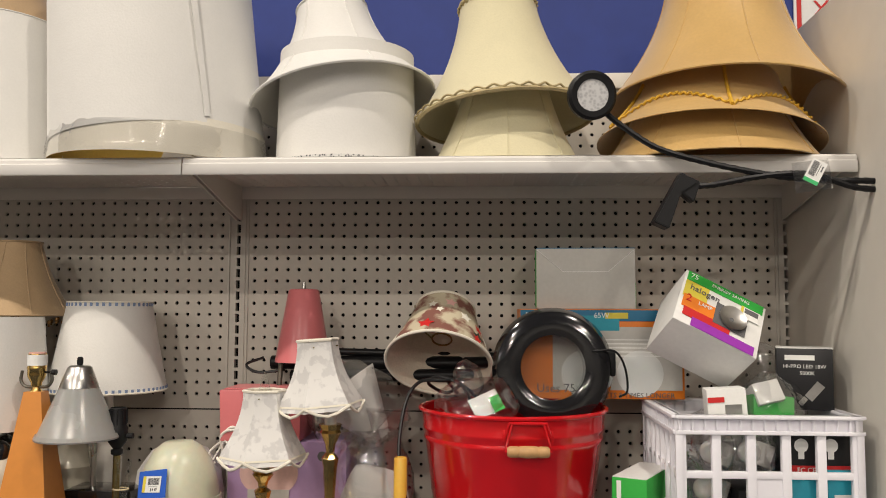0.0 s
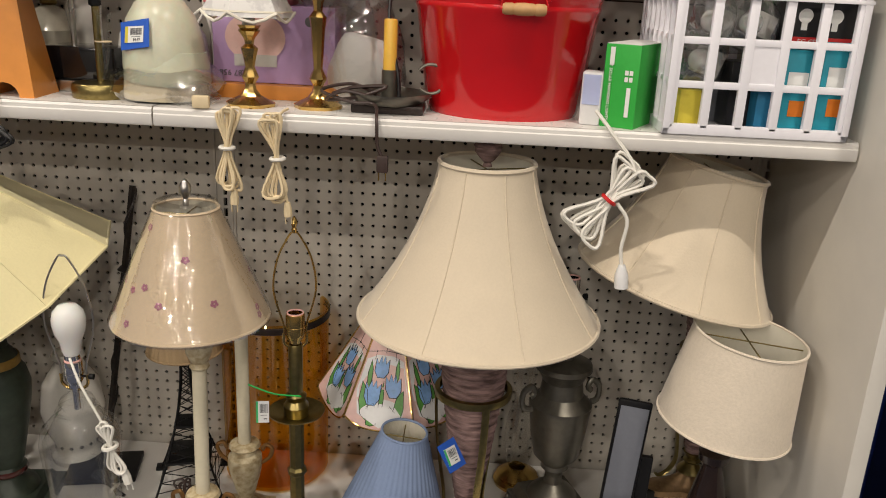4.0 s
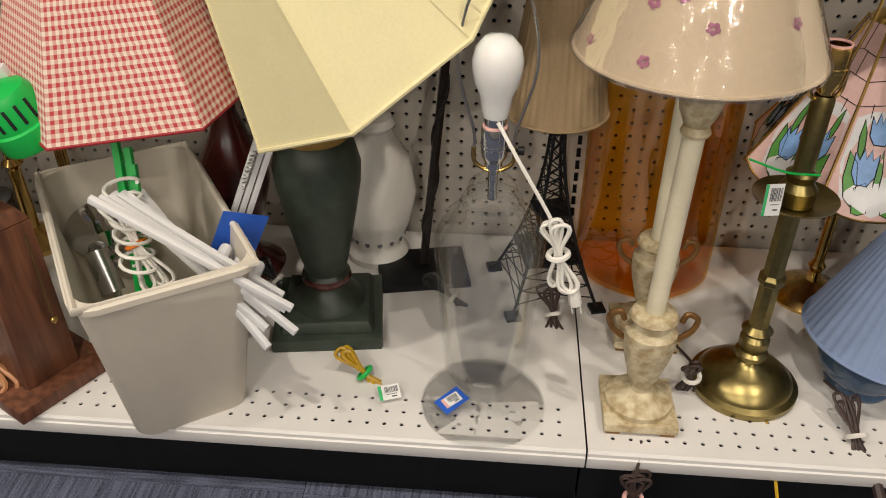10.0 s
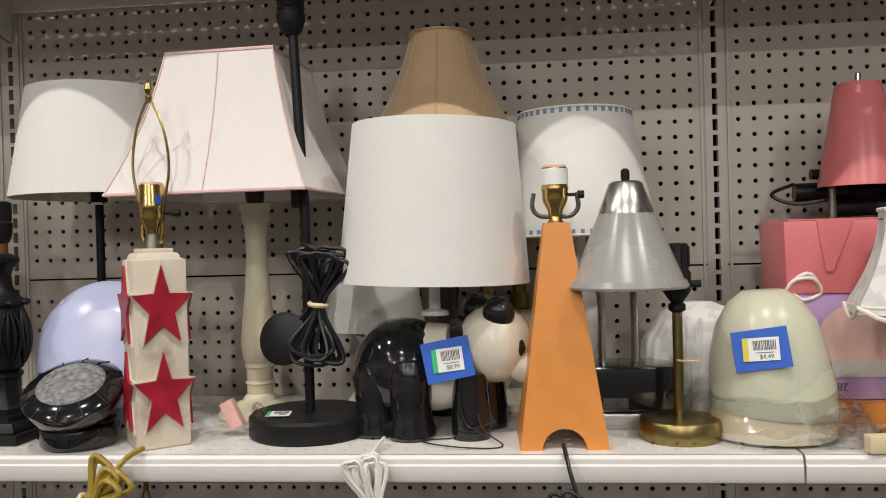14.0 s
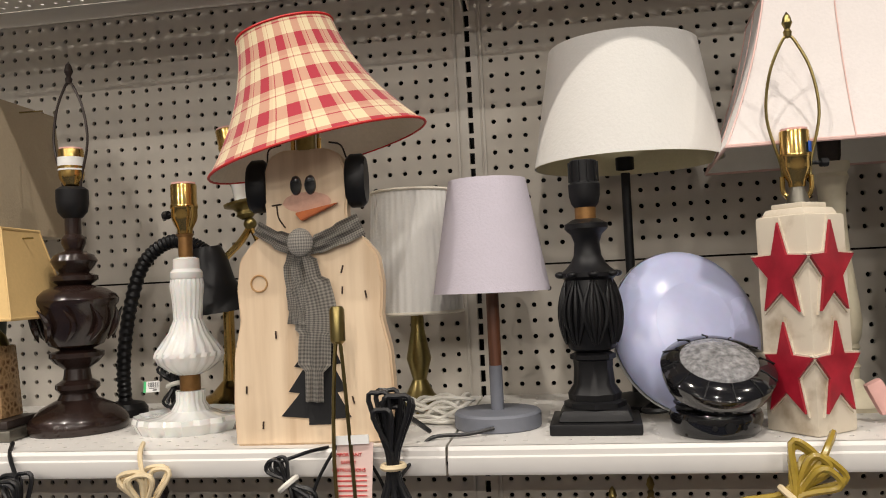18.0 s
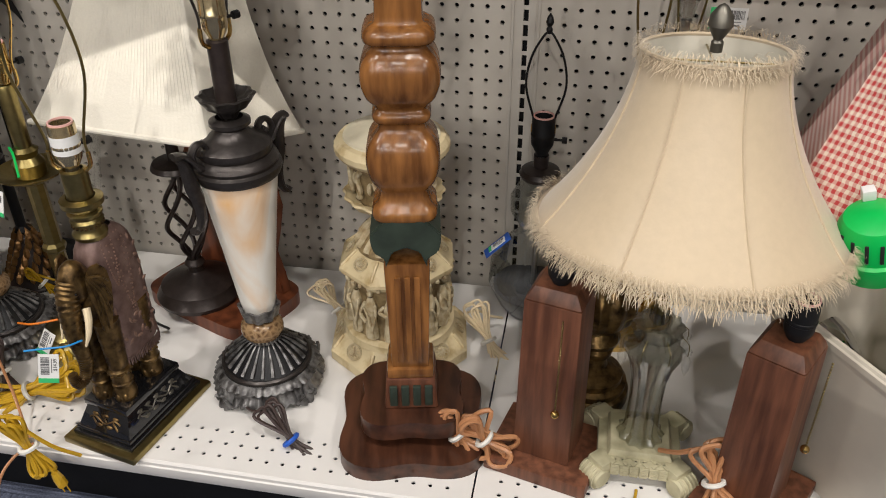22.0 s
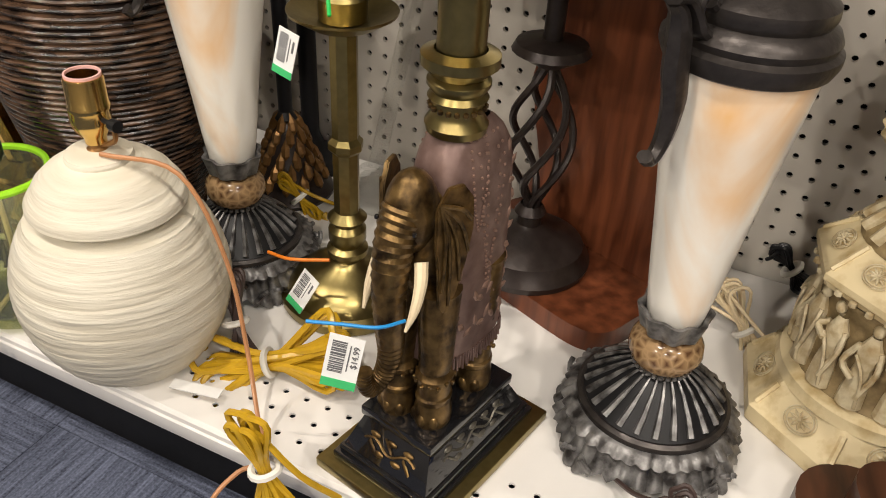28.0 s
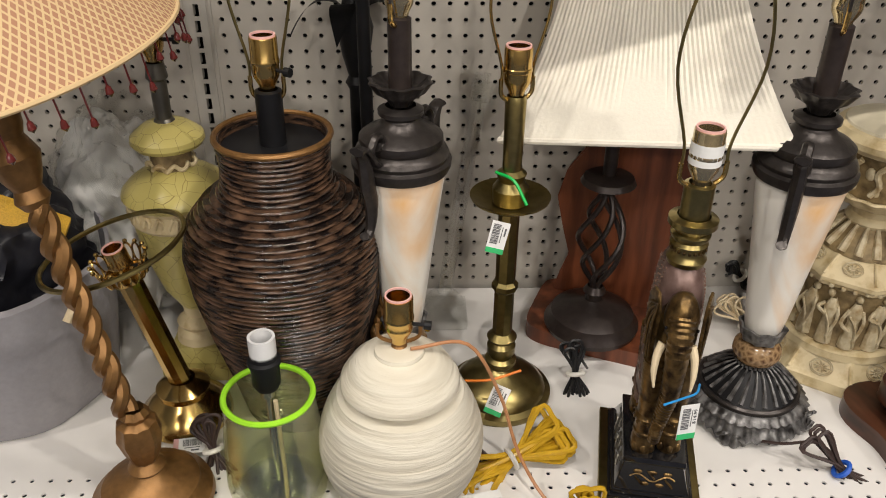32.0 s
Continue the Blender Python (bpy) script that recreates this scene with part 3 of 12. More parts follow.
def solid(name, bm, material, label, kind="structure", category="", smooth=35):
    return tagged(new(name, to_mesh(name, bm, material, smooth)), label, category, kind=kind)


def lathe(profile, seg=36, m=None, ripple=0.0, waves=0, scallop=0.0, squash=1.0, twist=0.0, turn=0.0, uvscale=True):
    """Turns a profile of (radius, height) rows round z. ripple: pleats as a share of the radius; scallop: waves of the last row in metres."""
    bm = bmesh.new()
    uvl = bm.loops.layers.uv.new("UVMap")
    rows, dist = [], 0.0
    last = len(profile) - 1
    vs = []
    for i, (r, z) in enumerate(profile):
        if i:
            dist += math.hypot(r - profile[i - 1][0], z - profile[i - 1][1])
        vs.append(dist)
        if r < 1e-5:
            rows.append([bm.verts.new((0, 0, z))])
            continue
        ring = []
        for k in range(seg):
            a = 2 * math.pi * k / seg + turn + twist * i / max(1, last)
            rr = r * (1 + ripple * math.cos(waves * a)) if waves else r
            zz = z + (scallop * abs(math.cos(waves * a / 2)) if scallop and i == last else 0)
            ring.append(bm.verts.new((rr * math.cos(a), rr * math.sin(a) * squash, zz)))
        rows.append(ring)
    rmax = max(p[0] for p in profile)
    for i in range(last):
        a, b = rows[i], rows[i + 1]
        for k in range(seg):
            j = (k + 1) % seg
            if len(a) == 1 and len(b) == 1:
                continue
            if len(a) == 1:
                f = [a[0], b[j], b[k]][::-1]
                uv = [(k, i), (k + 1, i + 1), (k, i + 1)][::-1]
            elif len(b) == 1:
                f, uv = [a[k], a[j], b[0]], [(k, i), (k + 1, i), (k, i + 1)]
            else:
                f, uv = [a[k], a[j], b[j], b[k]], [(k, i), (k + 1, i), (k + 1, i + 1), (k, i + 1)]
            face = bm.faces.new(f)
            for lp, (kk, ii) in zip(face.loops, uv):
                lp[uvl].uv = (2 * math.pi * rmax * kk / seg, vs[ii])
    if m is not None:
        bm.transform(m)
    return bm


def box(w, d, h, bevel=0.0, m=None, taper=1.0, z0=0.0):
    """A box on z0, centred in x and y. taper: the top's size as a share of the foot's."""
    bm = bmesh.new()
    v = [bm.verts.new((sx * w / 2 * t, sy * d / 2 * t, z0 + z)) for z, t in ((0, 1), (h, taper)) for sx, sy in ((-1, -1), (1, -1), (1, 1), (-1, 1))]
    for f in ((3, 2, 1, 0), (4, 5, 6, 7), (0, 1, 5, 4), (1, 2, 6, 5), (2, 3, 7, 6), (3, 0, 4, 7)):
        bm.faces.new([v[i] for i in f])
    if bevel:
        bmesh.ops.bevel(bm, geom=bm.edges[:], offset=bevel, segments=2, affect="EDGES", profile=0.6)
    if m is not None:
        bm.transform(m)
    return bm


def slab(x0, x1, y0, y1, z0, z1, bevel=0.0):
    return box(x1 - x0, y1 - y0, z1 - z0, bevel, Matrix.Translation(((x0 + x1) / 2, (y0 + y1) / 2, z0)))


def smooth_path(pts, n=6):
    """Catmull-Rom through the points."""
    p = [Vector(q) for q in pts]
    p = [2 * p[0] - p[1]] + p + [2 * p[-1] - p[-2]]
    out = []
    for i in range(1, len(p) - 2):
        a, b, c, d = p[i - 1:i + 3]
        for k in range(n):
            t = k / n
            out.append(0.5 * (2 * b + (c - a) * t + (2 * a - 5 * b + 4 * c - d) * t * t + (3 * b - a - 3 * c + d) * t ** 3))
    out.append(p[-2])
    return out


def tube(pts, r, seg=8, closed=False, curve=0, m=None, radii=None, bm=None):
    """A tube of radius r along the points."""
    if curve:
        if radii:
            radii = [radii[min(len(radii) - 1, i // curve)] + (radii[min(len(radii) - 1, i // curve + 1)] - radii[min(len(radii) - 1, i // curve)]) * (i % curve) / curve for i in range((len(pts) - 1) * curve + 1)]
        pts = smooth_path(pts, curve)
    pts = [Vector(p) for p in pts]
    bm = bm or bmesh.new()
    n = len(pts)
    t0 = (pts[1] - pts[0]).normalized()
    u = t0.orthogonal().normalized()
    rings, prev = [], t0
    for i, p in enumerate(pts):
        a = pts[i - 1] if i or closed else pts[0]
        b = pts[(i + 1) % n] if i < n - 1 or closed else pts[-1]
        t = (b - a)
        t = t.normalized() if t.length > 1e-9 else prev
        u = (u - t * u.dot(t))
        u = u.normalized() if u.length > 1e-6 else t.orthogonal().normalized()
        w = t.cross(u)
        rr = radii[i] if radii else r
        rings.append([bm.verts.new(p + rr * (math.cos(2 * math.pi * k / seg) * u + math.sin(2 * math.pi * k / seg) * w)) for k in range(seg)])
        prev = t
    for i in range(n if closed else n - 1):
        a, b = rings[i], rings[(i + 1) % n]
        for k in range(seg):
            bm.faces.new((a[k], a[(k + 1) % seg], b[(k + 1) % seg], b[k]))
    if not closed:
        bm.faces.new(rings[0][::-1])
        bm.faces.new(rings[-1])
    if m is not None:
        bm.transform(m)
    return bm


def prism(outline, y0, y1, bevel=0.0, m=None):
    """A flat shape drawn in x and z, from y0 to y1."""
    bm = bmesh.new()
    a = [bm.verts.new((x, y0, z)) for x, z in outline]
    b = [bm.verts.new((x, y1, z)) for x, z in outline]
    n = len(outline)
    bm.faces.new(a)
    bm.faces.new(b[::-1])
    for i in range(n):
        bm.faces.new((a[(i + 1) % n], a[i], b[i], b[(i + 1) % n]))
    bmesh.ops.recalc_face_normals(bm, faces=bm.faces[:])
    if bevel:
        bmesh.ops.bevel(bm, geom=[e for e in bm.edges], offset=bevel, segments=2, affect="EDGES", clamp_overlap=True)
    if m is not None:
        bm.transform(m)
    return bm


def ball(r, squash=(1, 1, 1), at=(0, 0, 0), seg=24):
    bm = lathe([(max(1e-6, r * math.sin(math.pi * i / 12)) if 0 < i < 12 else 0, -r * math.cos(math.pi * i / 12)) for i in range(13)], seg)
    bm.transform(Matrix.Translation(at) @ Matrix.Diagonal((*squash, 1)))
    return bm


def merge(*bms):
    out = bms[0]
    for b in bms[1:]:
        me = bpy.data.meshes.new("scratch")
        b.to_mesh(me)
        b.free()
        out.from_mesh(me)
        bpy.data.meshes.remove(me)
    return out


def text_mesh(body, size, m, depth=0.0004):
    cu = bpy.data.curves.new("lettering", "FONT")
    cu.body, cu.size, cu.extrude, cu.align_x, cu.align_y = body, size, depth, "CENTER", "CENTER"
    cu.resolution_u = 2
    ob = bpy.data.objects.new("lettering", cu)
    scene.collection.objects.link(ob)
    bpy.context.view_layer.update()
    me = bpy.data.meshes.new_from_object(ob.evaluated_get(bpy.context.evaluated_depsgraph_get()))
    bpy.data.objects.remove(ob)
    bm = bmesh.new()
    bm.from_mesh(me)
    bpy.data.meshes.remove(me)
    bm.transform(m)
    return bm


def wall_pose(x, y, z, rz=0, tilt=0):
    """A pose for flat things that face the aisle: their x runs along the shelf, their y upwards."""
    return pose(x, y, z, 90 + tilt, 0, rz)


def flat(w, h, m, t=0.0006, r=0.0):
    bm = box(w, h, t, 0)
    bm.transform(m)
    return bm


def beads(points, r, bm=None):
    """Small six-sided balls at the points, in one mesh."""
    bm = bm or bmesh.new()
    for p in points:
        p = Vector(p)
        top, low = bm.verts.new(p + Vector((0, 0, r))), bm.verts.new(p - Vector((0, 0, r)))
        ring = [[bm.verts.new(p + Vector((r * 0.87 * math.cos(k * math.pi / 3), r * 0.87 * math.sin(k * math.pi / 3), s * r * 0.5))) for k in range(6)] for s in (1, -1)]
        for k in range(6):
            j = (k + 1) % 6
            bm.faces.new((top, ring[0][k], ring[0][j]))
            bm.faces.new((ring[0][k], ring[1][k], ring[1][j], ring[0][j]))
            bm.faces.new((low, ring[1][j], ring[1][k]))
    return bm


def scrollwork(w, h, m, n=5, r=0.0012):
    """A band of vine scrolls with leaves, w long and h high, raised from a face."""
    bm = bmesh.new()
    tube([(w * (u / 24 - 0.5), 0, h * 0.16 * math.sin(n * math.pi * u / 24)) for u in range(25)], r, 5, bm=bm)
    for i in range(n):
        cx, s = w * ((i + 0.5) / n - 0.5), 1 if i % 2 else -1
        tube([(cx + (0.34 - 0.034 * q) * h * math.cos(0.75 * q + 1.5 * s), -0.0004, s * h * 0.10 + s * (0.34 - 0.034 * q) * h * math.sin(0.75 * q)) for q in range(9)], r, 5, bm=bm)
    bm = merge(bm, *[ball(h * 0.15, (1.5, 0.45, 0.75), (w * (k / (2 * n) - 0.5), 0, h * 0.30 * (1 if k % 2 else -1)), 8) for k in range(1, 2 * n)])
    bm.transform(m)
    return bm


def leaf_band(path, widths, thick, m, n=6):
    """A flat scroll cut along a path in x and z, wider and narrower as the leaf is."""
    pts = smooth_path([(x, 0, z) for x, z in path], n)
    ws = [widths[min(len(widths) - 1, i // n)] + (widths[min(len(widths) - 1, i // n + 1)] - widths[min(len(widths) - 1, i // n)]) * (i % n) / n for i in range(len(pts))]
    bm = bmesh.new()
    secs = []
    for i, p in enumerate(pts):
        d = (pts[min(i + 1, len(pts) - 1)] - pts[max(i - 1, 0)]).normalized()
        nrm = Vector((-d.z, 0, d.x))
        w, t = ws[i], thick * (0.55 + 0.45 * ws[i] / max(ws))
        secs.append([bm.verts.new(p + nrm * (w * a) + Vector((0, t * b, 0))) for a, b in ((1, 0), (0.55, 0.8), (0, 1), (-0.55, 0.8), (-1, 0), (-0.55, -0.8), (0, -1), (0.55, -0.8))])
    for a, b in zip(secs, secs[1:]):
        for k in range(8):
            bm.faces.new((a[k], a[(k + 1) % 8], b[(k + 1) % 8], b[k]))
    bm.faces.new(secs[0][::-1])
    bm.faces.new(secs[-1])
    bmesh.ops.recalc_face_normals(bm, faces=bm.faces[:])
    bm.transform(m)
    return bm


# ---- parts that many lamps share ----
def socket(parent, z, material="brass", r=0.0165, h=0.058, knob=True, label="", x=0, y=0, m=None, rz=0):
    mm = (m or Matrix()) @ pose(x, y, z, 0, 0, rz)
    s = part("socket", lathe([(0, 0), (r * 0.55, 0), (r * 0.6, h * 0.1), (r * 0.95, h * 0.28), (r, h * 0.36), (r, h * 0.5), (r * 1.05, h * 0.52), (r * 1.05, h * 0.58), (r, h * 0.6), (r, h * 0.97), (r * 0.96, h), (r * 0.8, h), (r * 0.78, h * 0.55), (0, h * 0.55)], 24, mm), M[material], parent, label)
    part("liner", lathe([(r * 0.9, h * 0.9), (r * 0.9, h * 1.04), (r * 0.8, h * 1.04), (r * 0.8, h * 0.8)], 24, mm), M["tagpink"], s, "pink fibre liner")
    if knob:
        part("switch_knob", merge(tube([(r, 0, h * 0.42), (r + 0.014, 0, h * 0.42)], 0.0022, 8), tube([(r + 0.012, 0, h * 0.42), (r + 0.02, 0, h * 0.42)], 0.0052, 10)), M["blackp"], s, m=mm)
    return s


def harp(parent, z, h, w, material="oldbrass", saddle=True, finial=True, x=0, y=0, rz=0, m=None):
    mm = (m or Matrix()) @ pose(x, y, z, 0, 0, rz)
    pts = [(-w * 0.55, 0, 0), (-w * 0.56, 0, h * 0.12), (-w, 0, h * 0.45), (-w * 0.8, 0, h * 0.75), (-w * 0.25, 0, h * 0.97), (0, 0, h), (w * 0.25, 0, h * 0.97), (w * 0.8, 0, h * 0.75), (w, 0, h * 0.45), (w * 0.56, 0, h * 0.12), (w * 0.55, 0, 0)]
    hp = part("harp", tube(pts, 0.0018, 8, curve=5, m=mm), M[material], parent)
    if saddle:
        part("harp_saddle", tube([(-w * 0.55, 0, 0.006), (-w * 0.5, 0, -0.014), (0, 0, -0.024), (w * 0.5, 0, -0.014), (w * 0.55, 0, 0.006)], 0.0028, 8, curve=4, m=mm), M["brass"], hp)
    if finial:
        part("finial", lathe([(0, h), (0.004, h), (0.005, h + 0.006), (0.003, h + 0.009), (0.006, h + 0.016), (0.004, h + 0.024), (0, h + 0.03)], 14, mm), M[material], hp)
    return hp


def shade(parent, r0, z0, r1, z1, cloth, bell=0.0, seg=48, sides=0, pleats=0, trim=None, inner="inner", m=None, ribs=0, scallop=0.0, label="", squash=1.0, turn=0.0, trim_r=0.0025, name="shade"):
    """A lampshade from its foot (r0, z0) to its top (r1, z1), open at both ends. bell: how far its side is drawn in."""
    n = sides or seg
    if pleats:
        n = pleats * 4
    rows = 14
    prof = []
    for i in range(rows + 1):
        t = i / rows
        s = (1 - t) + (bell * (-(t * (1 - t)) * 1.0))
        prof.append((r1 + (r0 - r1) * max(0, s), z0 + (z1 - z0) * t))
    out = prof if not scallop else prof
    wav = pleats or (sides if scallop else 0)
    th = 0.0018
    outer = lathe(out[::-1], n, ripple=0.012 if pleats else 0.0, waves=wav, scallop=-scallop if scallop else 0, squash=squash, turn=turn)
    sh = part(name, outer, M[cloth], parent, label, smooth=30 if sides else 50)
    if m is not None:
        sh.matrix_basis = m
    part("lining", lathe([(r - th, z) for r, z in prof], n, ripple=0.012 if pleats else 0, waves=wav, squash=squash, turn=turn), M[inner], sh, smooth=50)
    if trim:
        for rr, zz, nm in ((r0, z0, "lower_trim"), (r1, z1, "upper_trim")):
            k = n if sides else 56
            ring = []
            for i in range(k * (4 if scallop and zz == z0 else 1)):
                kk = k * (4 if scallop and zz == z0 else 1)
                a = 2 * math.pi * i / kk + turn
                dz = 0.0
                rq = rr
                if scallop and zz == z0:
                    dz = -scallop * abs(math.sin(sides * (a - turn) / 2))
                    seg_a = (a - turn) % (2 * math.pi / sides) - math.pi / sides
                    rq = rr * math.cos(math.pi / sides) / math.cos(seg_a)
                ring.append((rq * math.cos(a), rq * math.sin(a) * squash, zz + dz))
            part(nm, tube(ring, trim_r, 6, closed=True), M[trim], sh)
    if ribs:
        for k in range(ribs):
            a = 2 * math.pi * (k + 0.0) / ribs + turn
            part("rib", tube([((r + 0.0004) * math.cos(a), (r + 0.0004) * math.sin(a) * squash, z) for r, z in prof], 0.0014, 5), M[trim or cloth], sh)
    part("spider", merge(tube([(-r1, 0, z1 - 0.012), (r1, 0, z1 - 0.012)], 0.0013, 6), tube([(0, -r1 * squash, z1 - 0.012), (0, r1 * squash, z1 - 0.012)], 0.0013, 6)), M["oldbrass"], sh)
    return sh


def finial(parent, z, material, r=0.011, h=0.04, x=0, y=0, label=""):
    return part("finial", lathe([(0, 0), (r * 0.5, 0), (r * 0.5, h * 0.2), (r * 0.35, h * 0.25), (r, h * 0.55), (r * 0.9, h * 0.75), (r * 0.35, h * 0.95), (0, h)], 16, pose(x, y, z)), M[material], parent, label)


def hank(parent, start, middle, length, material, loops=7, lean=(0.0, 0.0), wide=0.022, r=0.0023, tie="cordw", plug=True, seed=1, tagp=None, turn=0.0):
    """A lamp's cord that drops from start and is gathered into a tied hank round middle (metres of the place)."""
    rnd = random.Random(seed)
    mid, st = Vector(middle), Vector(start)
    ax = Vector((lean[0], lean[1], -1)).normalized()
    side = Vector((math.cos(turn), math.sin(turn), 0))
    side = (side - ax * side.dot(ax)).normalized()
    fw = ax.cross(side)
    top = mid - ax * length * 0.5
    pts = [st, st * 0.6 + top * 0.4 + Vector((0, -0.008, 0.004)), top]
    for k in range(loops):
        w = wide * (0.5 + 0.6 * rnd.random())
        o = side * rnd.uniform(-wide, wide) * 0.5 + fw * rnd.uniform(-wide, wide) * 0.4
        l1, l2 = length * (0.42 + 0.12 * rnd.random()), length * (0.42 + 0.14 * rnd.random())
        pts += [mid + o * 0.35, mid + o + ax * l1 - side * w * 0.55, mid + o * 1.3 + ax * (l1 + 0.012), mid + o + ax * l1 + side * w * 0.55, mid + o * 0.3, mid + o - ax * l2 + side * w * 0.5, mid + o - ax * (l2 + 0.008), mid + o - ax * l2 - side * w * 0.5]
    end = mid + ax * length * 0.62 + side * 0.012
    pts += [mid, end]
    c = part("power_cord", tube(pts, r, 6, curve=4), M[material], parent, world=True)
    band = tube([mid + (math.cos(a) * side + math.sin(a) * fw) * (0.009 + r) for a in [2 * math.pi * i / 14 for i in range(14)]], 0.0035, 6, closed=True)
    part("cord_tie", band, M[tie], c, world=False)
    if plug:
        part("plug", merge(tube([end, end + ax * 0.012, end + ax * 0.026], 0.007, 8, radii=[0.005, 0.0075, 0.0075]), tube([end + ax * 0.026 + side * 0.005, end + ax * 0.04 + side * 0.005], 0.0011, 5), tube([end + ax * 0.026 - side * 0.005, end + ax * 0.04 - side * 0.005], 0.0011, 5)), M[material], c)
    if tagp:
        part("warning_tag", box(0.017, 0.003, 0.04, 0.001, Matrix.Translation(mid + ax * length * 0.7)), M[tagp], c, "pink paper warning sleeve")
    return c


def price_tag(parent, m, w=0.038, h=0.024, tape=None, edge="gtape", price="", seed=3):
    """A card with bars and, where it can be read, its price. m: the pose of its face."""
    rnd = random.Random(seed)
    root = parent
    if tape:
        root = part("tape", box(w * 1.55, h * 1.75, 0.0006, 0, m @ pose(0, 0, 0, 0, 0, 4)), M[tape], parent, "blue masking tape", world=True)
    t = part("price_tag", box(w, h, 0.0008, 0, m @ pose(0, 0, 0.0012)), M["card"], root, "white barcode price tag", world=not tape)
    x = -w * 0.2
    bars = bmesh.new()
    while x < w * 0.42:
        bw = rnd.choice((0.0004, 0.0007, 0.0011))
        bars = merge(bars, box(bw, h * 0.42, 0.0003, 0, m @ pose(x, h * 0.17, 0.0021)))
        x += bw + rnd.choice((0.0005, 0.0009))
    bars = merge(bars, box(w * 0.5, 0.0009, 0.0003, 0, m @ pose(w * 0.1, -h * 0.15, 0.0021)))
    if price:
        bars = merge(bars, text_mesh(price, h * 0.26, m @ pose(w * 0.14, -h * 0.33, 0.0022)))
    else:
        bars = merge(bars, box(w * 0.25, 0.002, 0.0003, 0, m @ pose(w * 0.2, -h * 0.32, 0.0021)))
    b = new("barcode", to_mesh("barcode", bars, M["ink"], 0))
    b.parent = root if tape else parent
    tagged(b, kind="stuff")
    e = new("tag_edge", to_mesh("tag_edge", box(w * 0.16, h, 0.0005, 0, m @ pose(-w * 0.42, 0, 0.0019)), M[edge or "gtape"], 0))
    e.parent = root if tape else parent
    if not tape:
        for o in (b, e):
            o.matrix_parent_inverse = drawn_at(parent).inverted()
    return t

# ---- the store's shell ----
solid("floor_slab", slab(-9, 9, -15, 2.2, ZF - 0.12, ZF - 0.026), M["kick"], "dark floor slab under the carpet")
solid("ceiling", slab(-9, 9, -15, 2.2, ZC, ZC + 0.1), M["ceil"], "pale grey store ceiling")
solid("wall_back", slab(-9, 9, 0.09, 0.2, ZF - 0.02, ZC), M["blue"], "deep blue painted store wall")
solid("wall_front", slab(-9, 9, -15.1, -15, ZF - 0.02, ZC), M["wall"], "plain store wall behind the aisle")
solid("wall_west", slab(-9.1, -9, -15, 2.2, ZF - 0.02, ZC), M["wall"], "plain side wall of the store")
solid("wall_east", slab(9, 9.1, -15, 2.2, ZF - 0.02, ZC), M["wall"], "plain side wall of the store")
for lx, ly, lw in LIGHTS:
    tagged(new("ceiling_light", to_mesh("ceiling_light", lathe([(0.10, ZC - 0.055), (0.115, ZC - 0.055), (0.13, ZC), (0.0, ZC)], 28, pose(lx, ly, 0)), M["white"])), "round white downlight housing on the ceiling", "ceiling light")

# an added, unseen slab closes the aisle and bounces light onto the shelves
solid("wall_bounce", slab(-5, 4, -3.4, -3.2, ZF, 1.3), M["putty"], "unseen low slab added to bounce light onto the shelves")

# ---- pegboard and uprights ----
BAYS = (0, -1, -2, -3)                  # each starts at its left upright


def holed(nx, nz, pitch, r, x0, z0, xa, xb, za, zb, depth):
    """A sheet in x and z with round holes: verts and faces. Facing -y."""
    V, F = [], []

    def quad(p):
        F.append(tuple(range(len(V), len(V) + len(p))))
        V.extend(p)
    s = pitch / 2
    k8 = [(math.cos(a), math.sin(a)) for a in [math.pi / 4 * i + math.pi / 8 for i in range(8)]]
    for i in range(nx):
        for j in range(nz):
            cx, cz = x0 + i * pitch, z0 + j * pitch
            sq = []
            for c, q in k8:
                k = s / max(abs(c), abs(q))
                sq.append((cx + c * k, cz + q * k))
            base = len(V)
            corner = [(cx + a * s, cz + b * s) for a, b in ((1, 1), (-1, 1), (-1, -1), (1, -1))]
            for c, q in k8:
                V.append((cx + c * r, 0, cz + q * r))
            for c, q in k8:
                V.append((cx + c * r, depth, cz + q * r))
            for x, z in sq:
                V.append((x, 0, z))
            for x, z in corner:
                V.append((x, 0, z))
            for k in range(8):
                n = (k + 1) % 8
                F.append((base + k, base + 16 + k, base + 16 + n, base + n)[::-1])
                F.append((base + 8 + k, base + k, base + n, base + 8 + n)[::-1])
            for k, cidx in ((0, 0), (2, 1), (4, 2), (6, 3)):
                F.append((base + 16 + k, base + 20 + 4 + cidx, base + 16 + k + 1)[::-1])
    gx0, gx1 = x0 - s, x0 + (nx - 1) * pitch + s
    gz0, gz1 = z0 - s, z0 + (nz - 1) * pitch + s
    for a, b, c, d in ((xa, gx0, za, zb), (gx1, xb, za, zb), (gx0, gx1, za, gz0), (gx0, gx1, gz1, zb)):
        if b - a > 1e-4 and d - c > 1e-4:
            quad([(a, 0, c), (b, 0, c), (b, 0, d), (a, 0, d)])
    return V, F


def sheet(name, V, F, material):
    me = bpy.data.meshes.new(name)
    me.from_pydata(V, [], F)
    me.update()
    return finish(name, me, material, 0)


